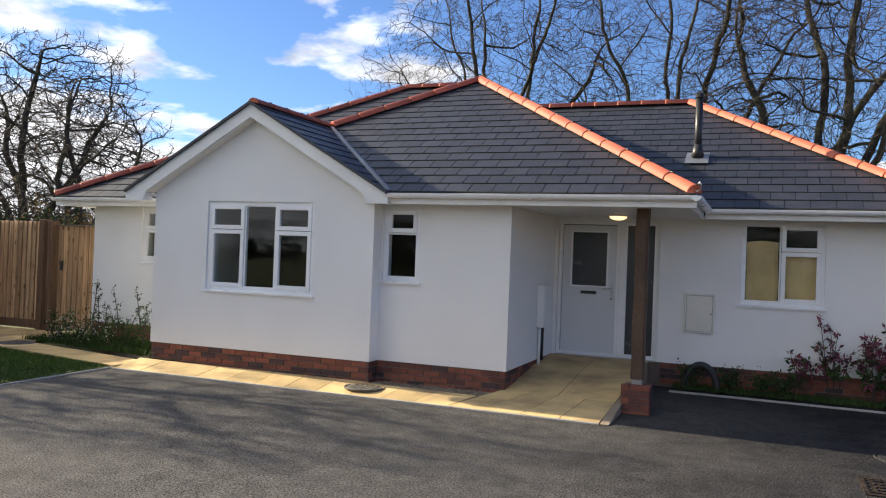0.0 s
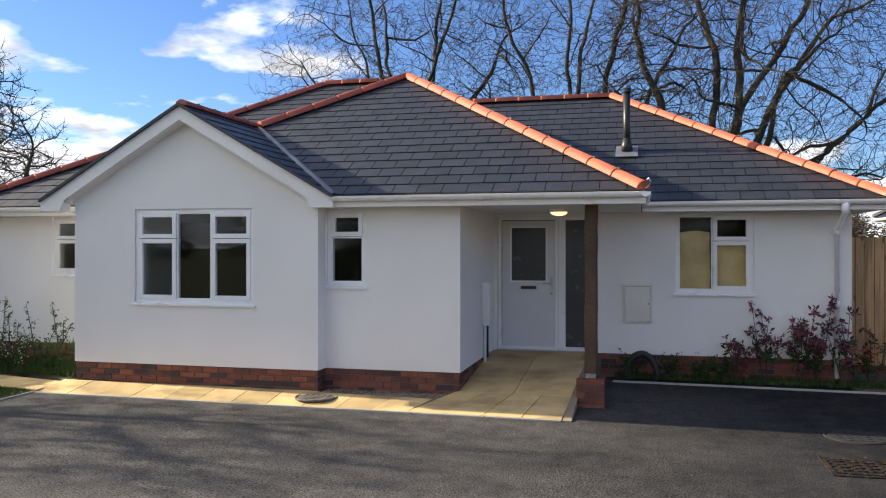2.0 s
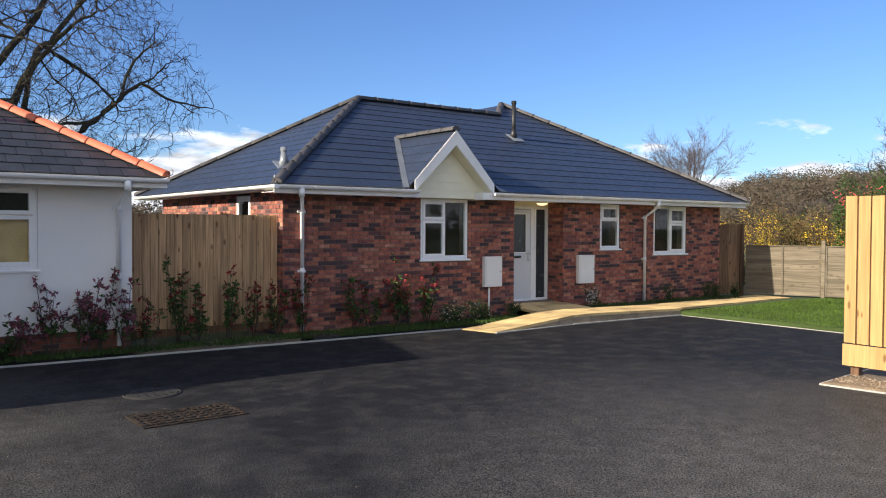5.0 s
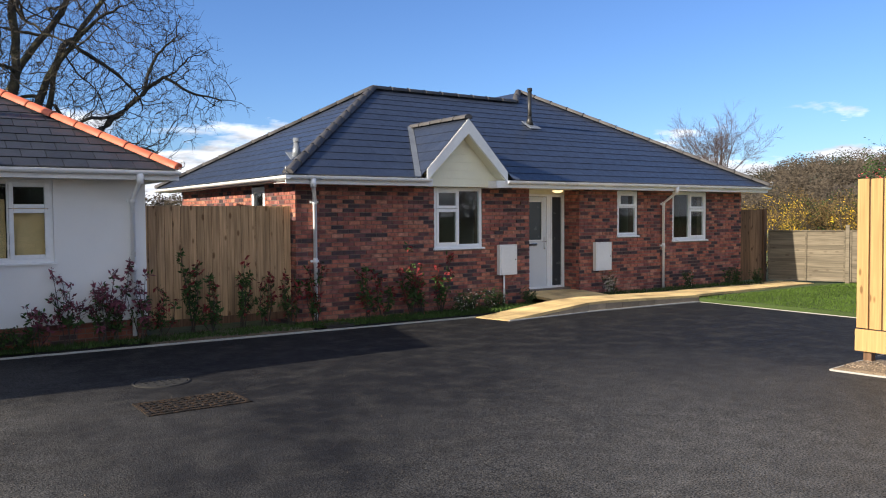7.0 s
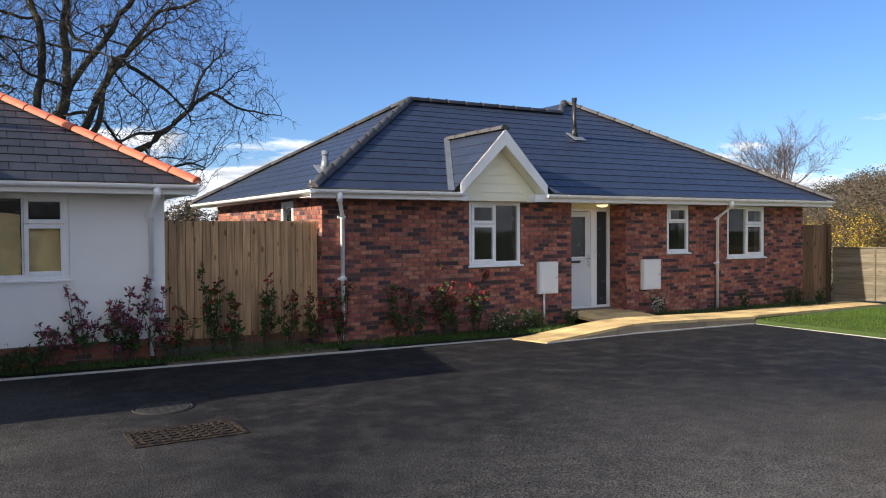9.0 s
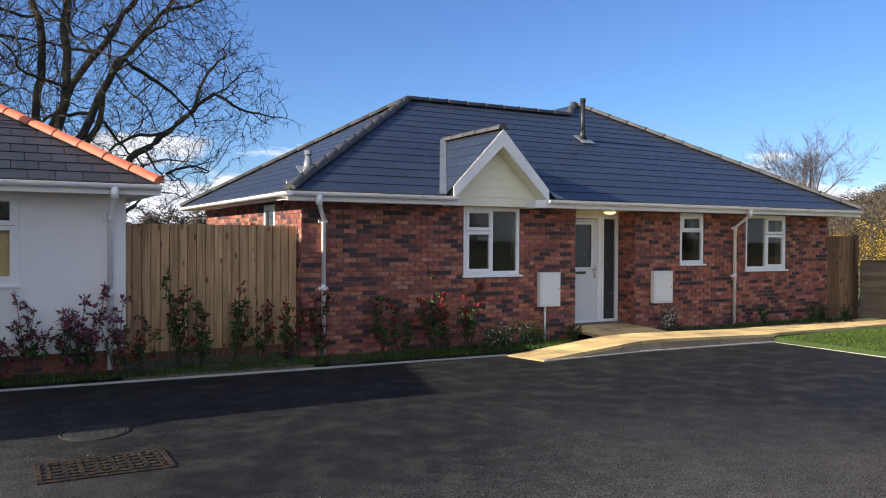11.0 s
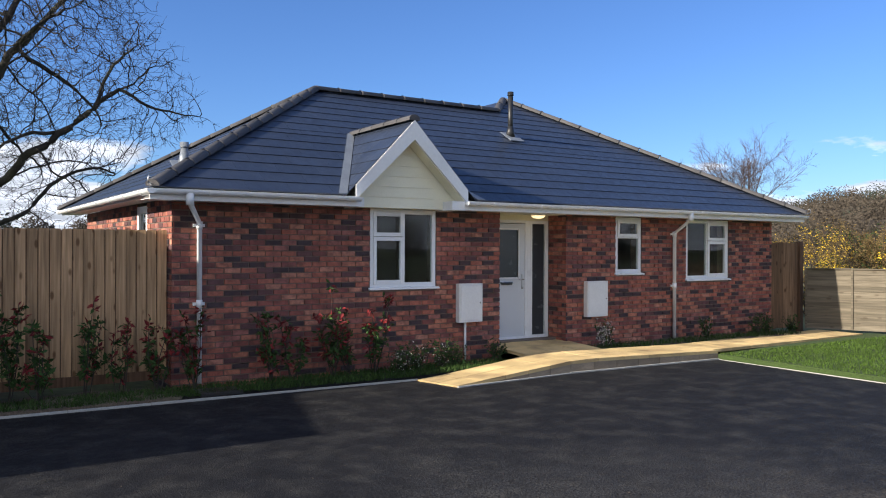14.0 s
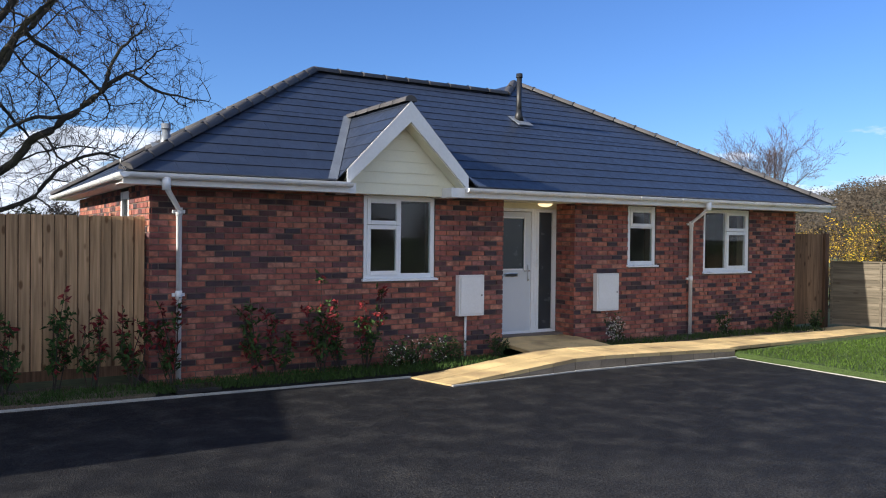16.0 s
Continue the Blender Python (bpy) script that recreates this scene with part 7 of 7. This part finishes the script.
# ---- small things on the ground ----
def round_cover(x, y, z, r, label, iron=None):
    iron = iron or IRON
    t = thing("manhole_cover", label, "manhole cover", "round covers", at=(x, y, z))
    bm = bmesh.new()
    bmesh.ops.create_cone(bm, cap_ends=True, segments=40, radius1=r, radius2=r - 0.006, depth=0.02, matrix=Matrix.Translation((x, y, z)))
    part("lid", bm, iron, t)
    bm = bmesh.new()
    pts = [(x + math.cos(a) * (r + 0.02), y + math.sin(a) * (r + 0.02), z) for a in np.linspace(0, 2 * math.pi, 41)]
    tube(bm, pts, 0.014, 6, caps=False)
    part("rim", bm, iron, t)
    for k in range(5):
        for s in range(5):
            px, py = x + (k - 2) * r * 0.32, y + (s - 2) * r * 0.32
            if math.hypot(px - x, py - y) < r * 0.85:
                part("stud", new_box(px - 0.02, px + 0.02, py - 0.02, py + 0.02, z + 0.009, z + 0.015), iron, t)
    return t


round_cover(-4.50, 9.12, 0.058, 0.235, "round iron inspection cover set in paving", COVER_IRON)
round_cover(1.47, 8.71, -0.006, 0.28, "round iron manhole cover set in tarmac", DARK_IRON)
round_cover(-11.35, 9.85, 0.036, 0.26, "round iron inspection cover set in paving", COVER_IRON)
mh = thing("inspection_cover", "black square inspection cover in a soil bed", "manhole cover", at=(5.07, 11.45, 0.06))
part("lid", new_box(4.85, 5.30, 11.30, 11.62, 0.055, 0.075, bevel=0.006), BLACK, mh)
rim_bm = bmesh.new()
for a in ((4.82, 5.33, 11.27, 11.298), (4.82, 5.33, 11.622, 11.65), (4.82, 4.848, 11.298, 11.622), (5.302, 5.33, 11.298, 11.622)):
    box(rim_bm, *a, 0.03, 0.07, 0.003)
part("rim", rim_bm, BLACK, mh)

gr = thing("drain_grate", "rusty cast iron drain grate set in tarmac", "drain", at=(1.42, 7.45, 0))
GX0, GX1, GY0, GY1 = 0.92, 1.93, 7.16, 7.76
# solid black slab stands in for the darkness below the bars
part("pit", new_box(GX0 + 0.03, GX1 - 0.03, GY0 + 0.03, GY1 - 0.03, -0.012, 0.002), BLACK, gr)
bm = bmesh.new()
for a in ((GX0, GX1, GY0, GY0 + 0.045), (GX0, GX1, GY1 - 0.045, GY1), (GX0, GX0 + 0.045, GY0 + 0.045, GY1 - 0.045), (GX1 - 0.045, GX1, GY0 + 0.045, GY1 - 0.045)):
    box(bm, *a, -0.03, 0.010, 0.004)
part("rim", bm, IRON, gr)
for j in range(5):
    y = GY0 + 0.1 + j * 0.1
    part("bar", new_box(GX0 + 0.045, GX1 - 0.045, y - 0.014, y + 0.014, -0.01, 0.009), IRON, gr)
me = finish(new_box(-0.016, 0.016, -0.032, 0.032, -0.01, 0.011), "tooth", IRON)
for i in range(15):
    for j in range(5):
        place("tooth", me, Matrix.Translation((GX0 + 0.09 + i * 0.0595, GY0 + 0.15 + j * 0.1 - (0.05 if i % 2 else 0), 0)), gr)

duct = thing("cable_duct", "black corrugated duct looping out of a soil bed", "duct", at=(-0.62, 11.68, 0))
bm = bmesh.new()
pts, rr = [], []
for i in range(41):
    a = math.pi * i / 40
    pts.append((-0.62 - math.cos(a) * 0.22, 11.70, 0.02 + math.sin(a) * 0.36))
    rr.append(0.052 if i % 2 else 0.045)
tube(bm, pts, rr, 10)
part("hose", bm, RUBBER, duct)

rng = random.Random(700)
st = Rest()
for _ in range(1500):
    if rng.random() < 0.75:
        x, y, z = rng.uniform(-4.55, -2.95), rng.uniform(9.32, 9.84), 0.07
    else:
        x, y, z = rng.uniform(8.25, 8.8), rng.uniform(3.4, 4.62), 0.03
    s = rng.uniform(0.008, 0.02)
    a = rng.uniform(0, 3)
    c, d = math.cos(a) * s, math.sin(a) * s
    st.add([(x - c, y - d, z), (x + d, y - c, z), (x + c, y + d, z), (x - d, y + c, z), (x, y, z + s * 0.8)], [(0, 1, 4), (1, 2, 4), (2, 3, 4), (3, 0, 4)])
tagged(st.link("gravel", STONE, None), "loose brown gravel stones", "gravel", kind="stuff")
st = Rest()
for _ in range(60):
    x, y = rng.uniform(-3, 7), rng.uniform(3.2, 8.5)
    s = rng.uniform(0.002, 0.005)
    st.add([(x - s, y, 0.002), (x, y - s, 0.002), (x + s, y, 0.002), (x, y + s, 0.002), (x, y, 0.004 + s)], [(0, 1, 4), (1, 2, 4), (2, 3, 4), (3, 0, 4)])
tagged(st.link("grit", STONE, None), "pale grit scattered on tarmac", "gravel", kind="stuff")
